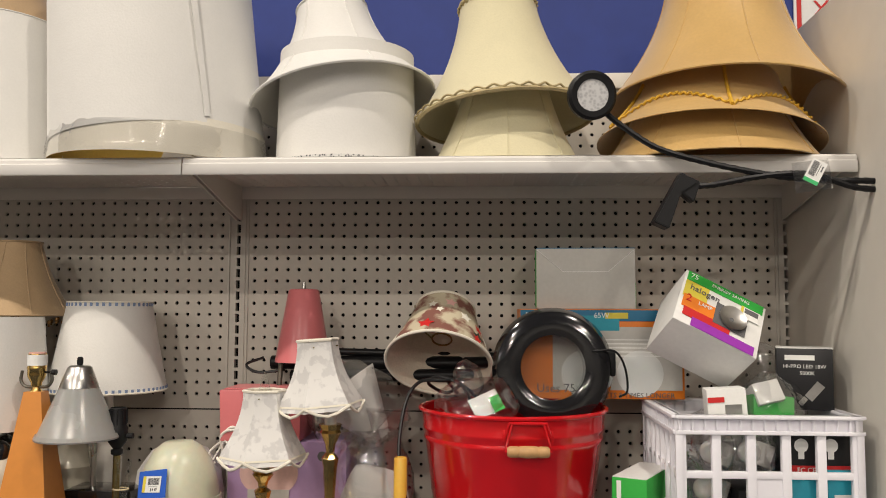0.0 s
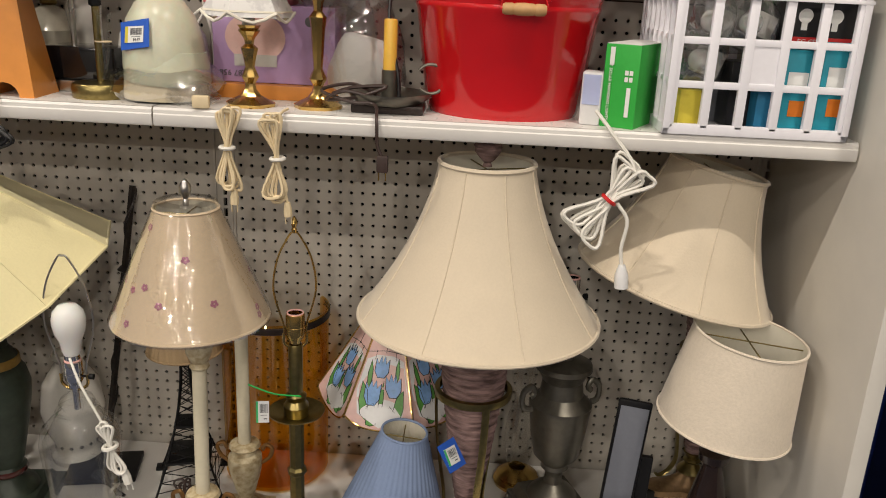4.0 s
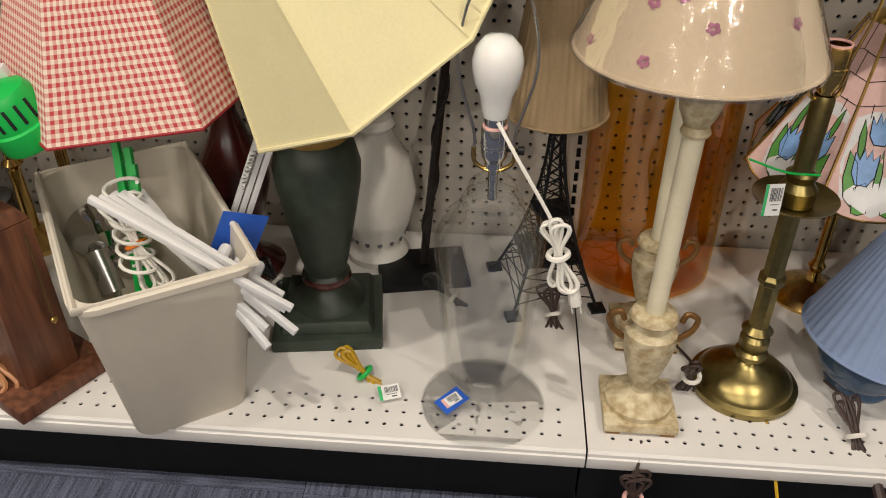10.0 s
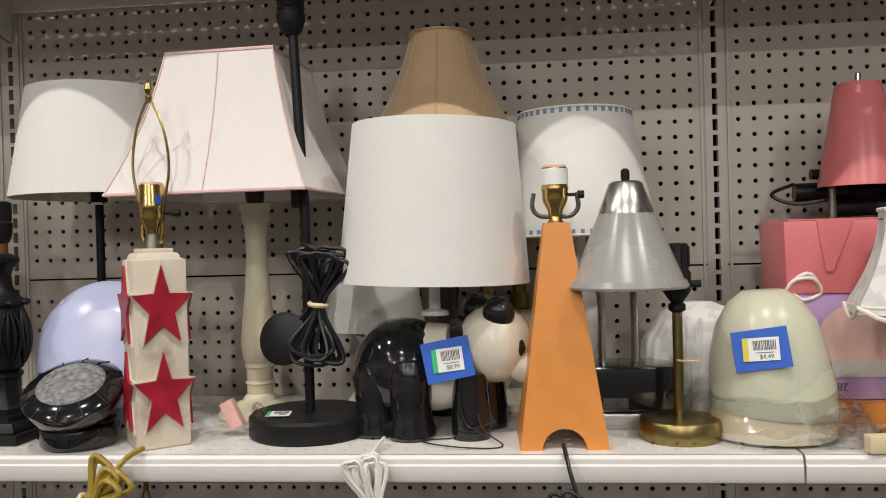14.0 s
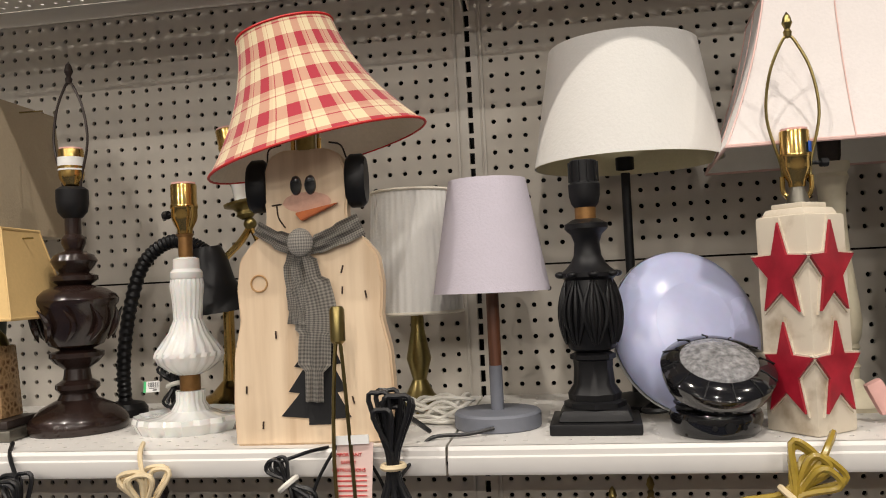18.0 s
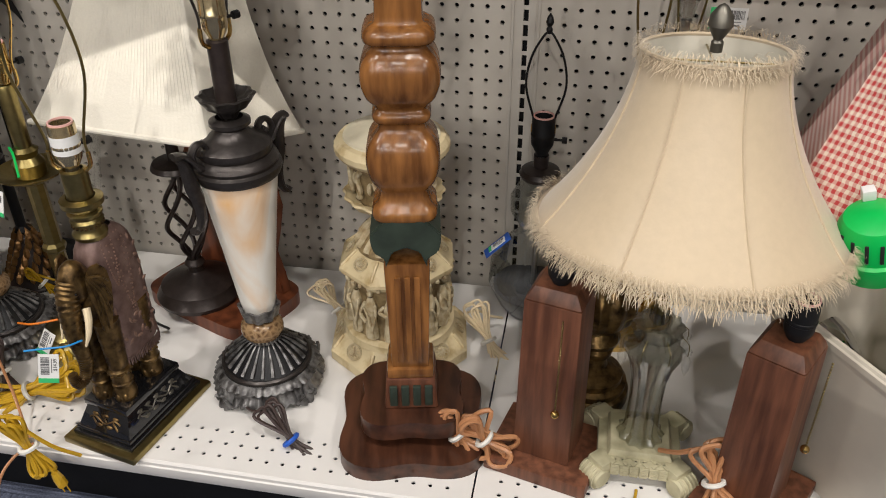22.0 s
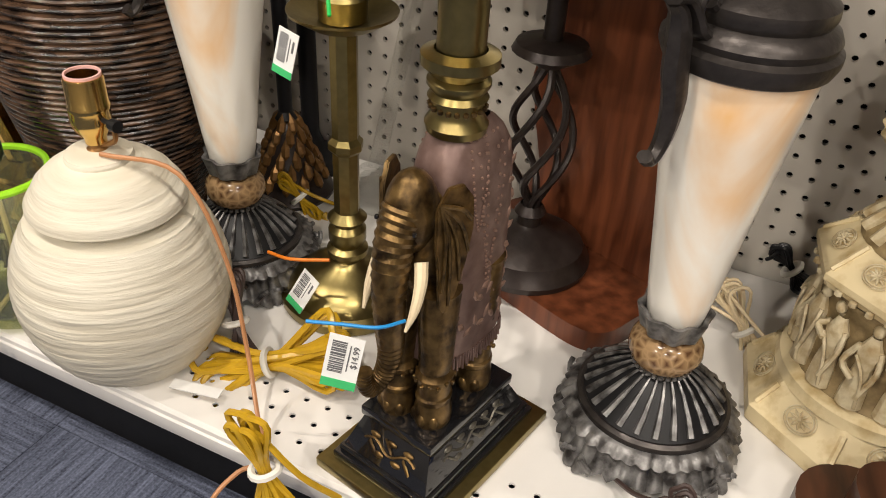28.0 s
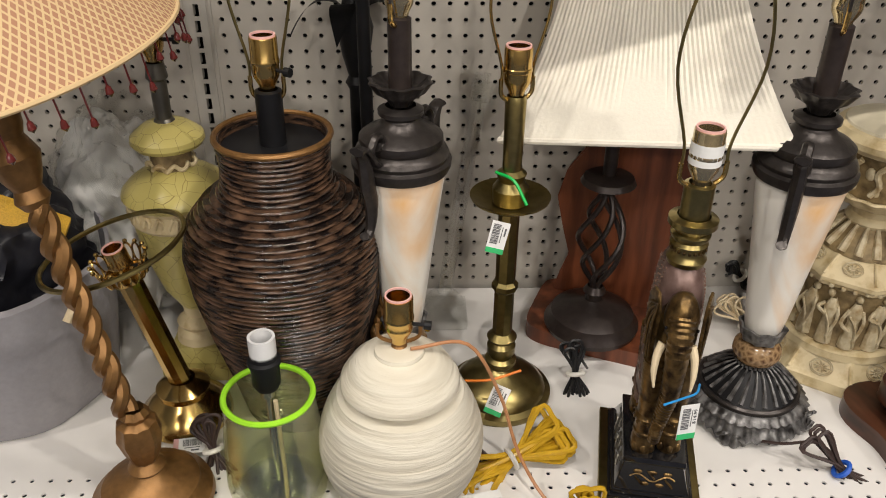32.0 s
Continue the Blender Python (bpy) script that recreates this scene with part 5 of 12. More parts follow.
def cone_lamp(x, y, label, shade_pose, r0, z0, r1, z1, k=1.0, rz=0, cloth="beigefab"):
    t = thing("table_lamp", x, y, ZD, label, "lamp", rz=rz)
    rnd = random.Random(17)
    col = [(0.010, 0.108), (0.018, 0.112)]
    n = 44
    for i in range(n):
        f = i / (n - 1)
        r = 0.020 + 0.043 * f ** 0.82 + rnd.uniform(-0.0012, 0.0014)
        z = 0.112 + 0.308 * f
        col += [(r - 0.0022, z), (r + 0.0008, z + 0.0022), (r + 0.0004, z + 0.0052)]
    col += [(0.058, 0.428), (0.046, 0.438), (0.02, 0.446), (0.014, 0.47), (0.012, 0.55)]
    part("cone", lathe([(r * k, z) for r, z in col], 44, ripple=0.012, waves=9), M["mauve"], t, "mauve rope-wrapped cone")
    part("band", lathe([(0.063 * k, 0.343), (0.071 * k, 0.344), (0.072 * k, 0.350), (0.071 * k, 0.357), (0.063 * k, 0.358)], 44), M["oldbrass"], t)
    for i in range(3):
        a = math.radians(-90 + 120 * i)
        c, s = math.cos(a), math.sin(a)
        leg = leaf_band([(0.070 * k, 0.350), (0.066 * k, 0.27), (0.056 * k, 0.19), (0.046 * k, 0.125), (0.046 * k, 0.092), (0.060 * k, 0.068), (0.080 * k, 0.056), (0.094 * k, 0.058)], [0.0030] * 8, 0.0075, Matrix.Rotation(a, 4, "Z"), 5)
        part("leg", leg, M["oldbrass"], t, "flat brass leg with a turned-out toe")
        part("foot", box(0.052, 0.046, 0.030, 0.003, pose(c * 0.103 * k, s * 0.103 * k, 0, 0, 0, math.degrees(a))), M["blackm"], t)
        part("foot_pad", box(0.060, 0.054, 0.007, 0.002, pose(c * 0.106 * k, s * 0.106 * k, 0, 0, 0, math.degrees(a))), M["blackm"], t)
    part("base", tripod_plate(k), M["gilt"], t, "gilt three-armed base", smooth=40)
    part("base_turning", lathe([(0.030, 0.066), (0.026, 0.074), (0.018, 0.080), (0.015, 0.086), (0.019, 0.092), (0.013, 0.098), (0.018, 0.106), (0.021, 0.112), (0.012, 0.114)], 28), M["oldbrass"], t)
    part("neck", lathe([(0.011, 0.54), (0.011, 0.70)], 12), M["oldbrass"], t)
    sh = shade(t, r0, z0, r1, z1, cloth, bell=0.62, ribs=8, trim=cloth, m=shade_pose, label="beige bell shade with sewn ribs", trim_r=0.004)
    return t, sh


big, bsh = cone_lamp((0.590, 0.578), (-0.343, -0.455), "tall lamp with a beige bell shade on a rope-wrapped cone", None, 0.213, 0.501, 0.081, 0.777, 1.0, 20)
part("finial", lathe([(0, 0.755), (0.008, 0.755), (0.006, 0.762), (0.012, 0.768), (0.021, 0.78), (0.023, 0.79), (0.019, 0.802), (0.008, 0.81), (0, 0.812)], 24, ripple=0.07, waves=9, twist=1.0), M["mauve"], big, "ribbed mauve ball finial").location = (0, 0, 0.015)
price_tag(big, wall_pose(0.545, -0.568, 0.437, 25, -8) @ pose(0, 0, 0, 0, 0, 20), 0.022, 0.034, "tape")
hank(big, (0.60, -0.60, ZD), (0.590, -0.682, 0.150), 0.115, "cordb", 6, (0.95, -0.05), 0.024, seed=9, tie="redcard", tagp="tagpink")

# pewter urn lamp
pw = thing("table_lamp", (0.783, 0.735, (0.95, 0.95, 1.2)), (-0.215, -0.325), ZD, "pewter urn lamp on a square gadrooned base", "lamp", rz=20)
part("base", box(0.15, 0.15, 0.03, 0.004), M["pewter"], pw)
part("base_step", box(0.135, 0.135, 0.02, 0.004, pose(0, 0, 0.03), taper=0.85), M["pewter"], pw)
part("base_dome", lathe([(0.055, 0.05), (0.045, 0.06), (0.02, 0.075), (0.018, 0.09)], 32), M["pewter"], pw)
for i in range(9):
    for s, tt in ((1, 0), (-1, 0), (0, 1), (0, -1)):
        if s:
            part("bead", ball(0.007, (1, 1, 1.3), (0.075 * s, -0.066 + i * 0.0165, 0.014), 8), M["pewter"], pw)
        else:
            part("bead", ball(0.007, (1, 1, 1.3), (-0.066 + i * 0.0165, 0.075 * tt, 0.014), 8), M["pewter"], pw)
part("urn", lathe([(0.018, 0.09), (0.022, 0.10), (0.03, 0.105), (0.028, 0.112), (0.048, 0.13), (0.058, 0.17), (0.064, 0.215), (0.066, 0.22), (0.066, 0.228), (0.06, 0.232), (0.046, 0.245), (0.042, 0.27), (0.052, 0.285), (0.06, 0.292), (0.058, 0.30), (0.02, 0.31), (0.02, 0.37), (0.023, 0.375), (0.02, 0.39)], 40), M["pewter"], pw)
for sx in (-1, 1):
    part("scroll_handle", tube([(sx * 0.058, 0, 0.22), (sx * 0.085, 0, 0.225), (sx * 0.088, 0, 0.25), (sx * 0.07, 0, 0.262), (sx * 0.062, 0, 0.25), (sx * 0.07, 0, 0.243)], 0.006, 8, curve=4), M["pewter"], pw)
socket(pw, 0.39, "chrome")
hank(pw, (0.70, -0.40, ZD), (0.72, -0.50, ZD + 0.014), 0.08, "cordi", 5, (0.5, -1.2), 0.03, seed=12, tagp="tagpink", turn=1.2)

# clear glass column lamp behind it
cg = thing("table_lamp", (0.713, 0.655), (-0.081, -0.24), ZD, "clear glass column lamp on a brass foot", "lamp")
part("base", lathe([(0, 0), (0.05, 0), (0.052, 0.008), (0.04, 0.016), (0.046, 0.022), (0.03, 0.034), (0.018, 0.04)], 32), M["brass"], cg)
part("column", lathe([(0.018, 0.04), (0.026, 0.06), (0.034, 0.10), (0.03, 0.16), (0.018, 0.2), (0.022, 0.24), (0.03, 0.30), (0.02, 0.36), (0.012, 0.38)], 24, ripple=0.05, waves=12), M["clear"], cg)
socket(cg, 0.38, "chrome")

# folded black LED desk lamp
ch = thing("desk_lamp", (0.905, 0.838), (-0.374, -0.515), ZD, "black folding tablet-style desk lamp on a square charging base", "desk lamp", rz=-38)
part("base", box(0.127, 0.158, 0.014, 0.005), M["blackg"], ch)
part("base_rim", tube([(0.060 * sx, 0.076 * sy, 0.003) for sx, sy in ((-1, -1), (1, -1), (1, 1), (-1, 1))], 0.002, 6, closed=True), M["steel"], ch)
part("charging_pad", lathe([(0.030, 0.0140), (0.030, 0.0146), (0.0, 0.0148)], 28, pose(0.012, -0.036, 0)), M["greyp"], ch, "round charging spot")
part("arm", box(0.040, 0.014, 0.205, 0.004, pose(-0.004, 0.052, 0.012, -5, 3, 30)), M["blackm"], ch)
part("hinge", tube([(-0.026, 0.040, 0.022), (0.018, 0.062, 0.022)], 0.008, 12), M["steel"], ch)
part("lamp_head", box(0.062, 0.011, 0.322, 0.005, pose(-0.031, 0.020, 0.020, -2, 4, 30)), M["blackm"], ch, "slim black light bar")
part("light_strip", box(0.052, 0.002, 0.300, 0.0008, pose(-0.031, 0.020, 0.020, -2, 4, 30) @ pose(0, -0.0062, 0.010)), M["greyp"], ch, "grey diffuser strip")

# dark turned lamp with a linen shade
dk = thing("table_lamp", (1.062, 0.988), (-0.403, -0.505), ZD, "dark turned wooden lamp with a linen drum shade", "lamp")
part("base", lathe([(0, 0), (0.062, 0), (0.064, 0.008), (0.06, 0.02), (0.035, 0.03), (0.03, 0.04), (0.036, 0.05), (0.036, 0.085), (0.028, 0.095), (0.02, 0.10), (0.026, 0.112), (0.036, 0.14), (0.037, 0.17), (0.028, 0.21), (0.019, 0.25), (0.018, 0.262), (0.026, 0.27), (0.028, 0.285), (0.018, 0.292), (0.012, 0.30)], 40), M["espresso"], dk, "espresso-brown turned column")
part("socket_stem", lathe([(0.012, 0.3), (0.016, 0.31), (0.016, 0.36)], 16), M["blackp"], dk)
shade(dk, 0.116, 0.325, 0.095, 0.495, "linen", m=pose(-0.032, 0.02, 0.022, 2, 7, 0), trim="linen", label="oatmeal linen drum shade")
hank(dk, (0.99, -0.57, ZD), (0.985, -0.638, 0.09), 0.095, "cordb", 6, (0.03, 0), 0.022, seed=14)

# second cone lamp, behind, its bell shade askew
r2, rsh = cone_lamp((1.123, 1.03), (-0.093, -0.26), "rope-cone lamp with a beige bell shade hanging askew", pose(0, 0, 0, 0, 0, -40) @ pose(-0.125, -0.11, 0.545, 0, 14, 0), 0.186, 0.0, 0.089, 0.227, 0.85, 40)

# Eiffel-shaped lamp with a pleated shade
ef = thing("table_lamp", (-0.054, -0.058), (-0.172, -0.285), ZD, "black wire tower-shaped lamp with a khaki pleated shade", "lamp", rz=14)
for sx in (-1, 1):
    for sy in (-1, 1):
        def leg(f):
            w = 0.062 * (1 - f) ** 1.9 + 0.008
            return Vector((sx * w, sy * w, 0.30 * f))
        part("leg", tube([leg(i / 12) for i in range(13)], 0.0026, 6), M["blackm"], ef)
        part("foot", box(0.024, 0.024, 0.006, 0.001, pose(sx * 0.069, sy * 0.069, 0)), M["blackm"], ef)
for i in range(1, 15):
    f, f2 = i / 15, (i + 1) / 15
    for q in range(4):
        c = [(1, 1), (-1, 1), (-1, -1), (1, -1)]
        w, w2 = 0.062 * (1 - f) ** 1.9 + 0.008, 0.062 * (1 - f2) ** 1.9 + 0.008
        a, b = c[q], c[(q + 1) % 4]
        part("brace", merge(tube([(a[0] * w, a[1] * w, 0.3 * f), (b[0] * w2, b[1] * w2, 0.3 * f2)], 0.0011, 4), tube([(b[0] * w, b[1] * w, 0.3 * f), (a[0] * w2, a[1] * w2, 0.3 * f2)], 0.0011, 4)), M["blackm"], ef)
for z, w in ((0.075, 0.046), (0.15, 0.027)):
    part("platform", box(w * 2, w * 2, 0.006, 0.001, pose(0, 0, z)), M["blackm"], ef)
part("rod", lathe([(0.004, 0.28), (0.004, 0.5)], 10), M["blackm"], ef)
shade(ef, 0.076, 0.312, 0.045, 0.525, "khakifab", pleats=40, trim="khakifab", m=pose(0.0, 0.02, 0), label="khaki pleated shade")
finial(ef, 0.50, "blackm", 0.008, 0.035, 0.0, 0.02)
hank(ef, (-0.05, -0.34, ZD + 0.02), (-0.045, -0.37, ZD + 0.012), 0.07, "cordb", 5, (0.25, -1.0), 0.02, seed=15)

# amber glass cylinder
am = thing("glass_cylinder", (0.128, 0.11), (-0.076, -0.205), ZD, "tall amber glass cylinder vase", "vase")
part("vase", lathe([(0, 0.004), (0.108, 0.004), (0.113, 0.01), (0.114, 0.385), (0.117, 0.39), (0.114, 0.393), (0.110, 0.388), (0.109, 0.014), (0, 0.010)], 64), M["amber"], am)
part("rim_band", lathe([(0.1145, 0.372), (0.1175, 0.374), (0.1175, 0.386), (0.1145, 0.388)], 64), M["bronze"], am)

# twisted black pole lamp on a square foot
tp = thing("pole_lamp", (-0.275, -0.262), (-0.142, -0.255), ZD, "twisted black metal pole lamp on a flat foot", "lamp")
part("base", box(0.15, 0.11, 0.012, 0.003, pose(0, 0, 0, 0, 0, 12)), M["blackm"], tp)
part("pole", tube([(0, 0.01, 0.01), (0.055, 0.13, 0.62)], 0.0075, 6), M["iron"], tp)
part("twist", tube([(0.055 * f + 0.008 * math.cos(26 * f), 0.01 + 0.12 * f + 0.008 * math.sin(26 * f), 0.01 + 0.61 * f) for f in [i / 70 for i in range(71)]], 0.003, 5), M["iron"], tp)
part("leaf_finial", lathe([(0.006, 0), (0.02, 0.012), (0.012, 0.02), (0.004, 0.022)], 12, pose(0.042, 0.098, 0.43)), M["iron"], tp)
hank(tp, (-0.25, -0.31, ZD + 0.02), (-0.205, -0.335, ZD + 0.012), 0.09, "cordk", 5, (1.2, -0.4), 0.02, seed=16)

# dark green urn lamp with a tilted yellow shade
gu = thing("table_lamp", (-0.418, -0.392), (-0.288, -0.365), ZD, "dark green pottery urn lamp with an ochre band", "lamp", rz=8)
part("base", box(0.165, 0.165, 0.022, 0.004), M["urngreen"], gu)
part("base_step", box(0.14, 0.14, 0.018, 0.004, pose(0, 0, 0.022), taper=0.9), M["urngreen"], gu)
part("body", lathe([(0.056, 0.04), (0.052, 0.05), (0.034, 0.066), (0.030, 0.074), (0.036, 0.08), (0.036, 0.09), (0.030, 0.096), (0.036, 0.12), (0.05, 0.19), (0.060, 0.245), (0.062, 0.275), (0.055, 0.305), (0.044, 0.318), (0.043, 0.334), (0.036, 0.345), (0.028, 0.355), (0.027, 0.385), (0.042, 0.40), (0.044, 0.42), (0.034, 0.43), (0.012, 0.435)], 44), M["urngreen"], gu)
part("red_ring", lathe([(0.0362, 0.079), (0.038, 0.085), (0.0362, 0.091)], 40), M["redwood"], gu)
part("ochre_band", lathe([(0.0455, 0.316), (0.0475, 0.318), (0.0465, 0.333), (0.0445, 0.335)], 44), M["ochre"], gu)
part("stem", lathe([(0.008, 0.43), (0.008, 0.56)], 10), M["brass"], gu)
shade(gu, 0.205, 0.0, 0.092, 0.235, "yelfab", sides=8, ribs=8, trim="yelfab", m=pose(0.085, -0.035, 0.478, 8, -34, 0) @ pose(0, 0, 0, 0, 0, 22), label="pale yellow eight-panel shade tipped to one side", trim_r=0.003, turn=0.2)
hank(gu, (-0.36, -0.45, ZD + 0.01), (-0.315, -0.50, ZD + 0.012), 0.08, "cordg", 5, (1.0, -0.3), 0.02, seed=18, tie="green")
price_tag(gu, pose(-0.275, -0.535, ZD + 0.01, 20, 0, 20), 0.03, 0.022, None, "gtape")

# white china lamp
cl = thing("table_lamp", (-0.365, -0.345), (-0.087, -0.205), ZD, "white china lamp with a black flower border", "lamp")
part("body", lathe([(0, 0), (0.052, 0), (0.054, 0.012), (0.045, 0.022), (0.042, 0.035), (0.06, 0.08), (0.068, 0.13), (0.058, 0.19), (0.036, 0.225), (0.028, 0.24), (0.036, 0.25), (0.03, 0.262), (0.012, 0.268)], 40), M["china"], cl)
for k in range(14):
    a = 2 * math.pi * k / 14
    part("painted_flower", lathe([(0, 0.0006), (0.005, 0)], 5, Matrix.Translation((0.0475 * math.cos(a), 0.0475 * math.sin(a), 0.045)) @ Matrix.Rotation(a, 4, "Z") @ Matrix.Rotation(radians(78), 4, "Y")), M["ink"], cl)
part("neck", lathe([(0.011, 0.265), (0.014, 0.28), (0.008, 0.29), (0.012, 0.31)], 16), M["brass"], cl)
socket(cl, 0.30, "brass")

# red lacquer lamp with a gingham shade
rl = thing("table_lamp", (-0.600, -0.565), (-0.149, -0.255), ZD, "dark red lacquered lamp with a red gingham shade", "lamp")
part("body", lathe([(0, 0), (0.062, 0), (0.065, 0.008), (0.05, 0.018), (0.03, 0.03), (0.02, 0.05), (0.024, 0.075), (0.044, 0.12), (0.056, 0.17), (0.05, 0.21), (0.03, 0.25), (0.017, 0.29), (0.016, 0.34), (0.022, 0.35), (0.012, 0.36)], 40), M["redwood"], rl)
shade(rl, 0.178, 0.385, 0.088, 0.605, "gingham", sides=6, ribs=0, trim="redpaint", m=pose(-0.05, -0.115, 0, 3, -2, 0), label="six-panel red gingham shade", trim_r=0.0022, turn=0.3)
part("spider_finial", lathe([(0, 0.60), (0.006, 0.6), (0.004, 0.61), (0.007, 0.618), (0, 0.63)], 12, pose(-0.05, -0.115, 0)), M["brass"], rl)
hank(rl, (-0.52, -0.31, ZD + 0.02), (-0.50, -0.315, ZD + 0.015), 0.06, "cordk", 4, (1, -0.4), 0.015, seed=20)

# ---- waste bin full of desk lamps ----
def tapered_bin(w0, d0, w1, d1, h, r=0.03, t=0.003):
    def ring(bm, w, d, rr, z):
        out = []
        for cx, cy, a0 in ((w / 2 - rr, d / 2 - rr, 0), (-w / 2 + rr, d / 2 - rr, 90), (-w / 2 + rr, -d / 2 + rr, 180), (w / 2 - rr, -d / 2 + rr, 270)):
            for k in range(6):
                a = math.radians(a0 + 18 * k)
                out.append(bm.verts.new((cx + rr * math.cos(a), cy + rr * math.sin(a), z)))
        return out
    bm = bmesh.new()
    rings = [ring(bm, w0 - 0.004, d0 - 0.004, r * 0.8, 0), ring(bm, w0, d0, r * 0.8, 0.004), ring(bm, w1, d1, r, h - 0.012), ring(bm, w1 + 0.012, d1 + 0.012, r, h - 0.010), ring(bm, w1 + 0.013, d1 + 0.013, r, h - 0.002), ring(bm, w1 + 0.008, d1 + 0.008, r, h)]
    inner = [ring(bm, w1 - 2 * t, d1 - 2 * t, r, h), ring(bm, w0 - 2 * t, d0 - 2 * t, r * 0.8, 0.006)]
    al = rings + inner
    for a, b in zip(al, al[1:]):
        n = len(a)
        for k in range(n):
            bm.faces.new((a[k], a[(k + 1) % n], b[(k + 1) % n], b[k]))
    bm.faces.new(al[0][::-1])
    bm.faces.new(al[-1])
    return bm


wbn = thing("waste_bin", (-0.645, -0.615), (-0.422, -0.495), ZD, "beige plastic waste bin filled with folded desk lamps", "bin", rz=-57)
part("tub", tapered_bin(0.27, 0.15, 0.35, 0.205, 0.255), M["bin"], wbn)
part("rim", tube([(0.175, 0.1025, 0.254), (-0.175, 0.1025, 0.254), (-0.175, -0.1025, 0.254), (0.175, -0.1025, 0.254)], 0.005, 8, closed=True), M["bin"], wbn)
gd = thing("desk_lamp", (-0.688, -0.655), (-0.417, -0.49), ZD + 0.012, "bright green spring-arm desk lamp standing in the bin", "desk lamp")
part("shade", merge(lathe([(0.038, 0.0), (0.040, 0.004), (0.040, 0.028), (0.036, 0.03), (0.036, 0.06), (0.030, 0.072), (0.012, 0.08), (0, 0.081)], 36, pose(-0.060, -0.015, 0.352, 12, -16, 0))), M["green"], gd, "slotted green shade")
for k in range(7):
    a = math.radians(200 + 23 * k)
    # near-black bars stand for the shadow in the open slots
    part("vent_slot", box(0.004, 0.002, 0.026, 0.0008, pose(-0.060, -0.015, 0.352, 12, -16, 0) @ pose(0.0362 * math.cos(a), 0.0362 * math.sin(a), 0.036, 0, 0, math.degrees(a) + 90)), M["slot"], gd)
part("bulb_clip", box(0.014, 0.012, 0.014, 0.002, pose(-0.082, -0.005, 0.428, 12, -16, 0)), M["white"], gd)
for k, (dx, dy) in enumerate(((0, 0), (0.012, 0.004), (0.006, 0.012), (0.018, -0.004))):
    part("arm", tube([(0.02 + dx, dy + 0.02, 0.335 - 0.01 * k), (0.055 + dx, dy - 0.09, 0.05)], 0.0062, 4), M["green"], gd)
part("cord_wrap", tube([(0.035 + 0.022 * math.cos(a) + a * 0.0006, -0.02 + 0.018 * math.sin(a) - a * 0.0012, 0.30 - 0.0026 * a) for a in [i * 0.45 for i in range(90)]], 0.0026, 6), M["cordw"], gd, "white cord wound round the arm")
wd = thing("desk_lamp", (-0.569, -0.545), (-0.449, -0.52), ZD + 0.012, "white spring-arm desk lamp folded up in the bin", "desk lamp")
for k in range(9):
    part("arm", box(0.009, 0.008, 0.27 - 0.012 * (k % 4), 0.001, pose(-0.085 + 0.006 * (k % 5), 0.011 * k - 0.05, 0.31 - 0.005 * k, 3 * k - 8, 116 + 2 * (k % 3), -18 + 2 * (k % 4))), M["white"], wd)
for k in range(3):
    part("upright_arm", box(0.008, 0.005, 0.16, 0.001, pose(0.03 + 0.01 * k, 0.07 + 0.006 * k, 0.20, 0, 24, 30)), M["white"], wd)
pieces("joint", [tube([(0.09 - 0.02 * k, -0.035, 0.19 + 0.012 * k), (0.09 - 0.02 * k, 0.0, 0.19 + 0.012 * k)], 0.008, 10) for k in range(3)], M["white"], wd)
part("spring", tube([(0.05 + 0.004 * math.cos(a) + a * 0.0004, 0.085 + 0.004 * math.sin(a), 0.25 + a * 0.0009) for a in [i * 0.6 for i in range(110)]], 0.001, 5), M["steel"], wd)
part("tape_strip", box(0.06, 0.0012, 0.075, 0, pose(0.045, 0.02, 0.185, 10, 22, 30)), M["tape"], wd, "strip of blue tape")
hank(wd, (-0.55, -0.53, 0.40), (-0.60, -0.545, 0.40), 0.10, "cordw", 6, (0.5, -0.3), 0.025, seed=22, tie="orangecard")
cd = thing("desk_lamp", (-0.737, -0.7), (-0.340, -0.42), ZD + 0.012, "chrome clip lamp lying in the bin", "desk lamp")
part("head", lathe([(0.045, 0), (0.043, 0.02), (0.03, 0.05), (0.012, 0.06), (0.012, 0.08), (0, 0.082)], 28, pose(-0.02, 0.0, 0.17, 100, 0, 40)), M["chrome"], cd)
part("socket_stem", tube([(0.0, -0.03, 0.2), (0.02, -0.06, 0.13), (0.03, -0.08, 0.05)], 0.005, 8, curve=5), M["chrome"], cd)
part("bulb_socket", tube([(0.005, -0.06, 0.17), (0.03, -0.085, 0.12)], 0.016, 16), M["steel"], cd)

# ==== base shelf, second bay and beyond ====
# two block lamps with pull chains
def block_lamp(x, y, rz, label, h=0.28):
    t = thing("table_lamp", x, y, ZD, label, "lamp", rz=rz)
    part("base", box(0.145, 0.12, 0.022, 0.003), M["walnut"], t)
    part("post", box(0.080, 0.074, h - 0.022, 0.004, pose(0, 0.005, 0.022), taper=0.93), M["walnut"], t)
    part("post_cap", box(0.075, 0.069, 0.018, 0.004, pose(0, 0.005, h), taper=0.72), M["walnut"], t)
    socket(t, h + 0.012, "blackp", 0.017, 0.06, knob=False)
    ch = bmesh.new()
    z = h - 0.01
    while z > h * 0.45:
        ch = merge(ch, ball(0.0016, at=(0.018, -0.042, z), seg=6))
        z -= 0.0042
    c = part("pull_chain", ch, M["oldbrass"], t, "beaded pull chain")
    part("chain_ball", ball(0.0058, at=(0.018, -0.042, z - 0.003), seg=14), M["brass"], c)
    return t


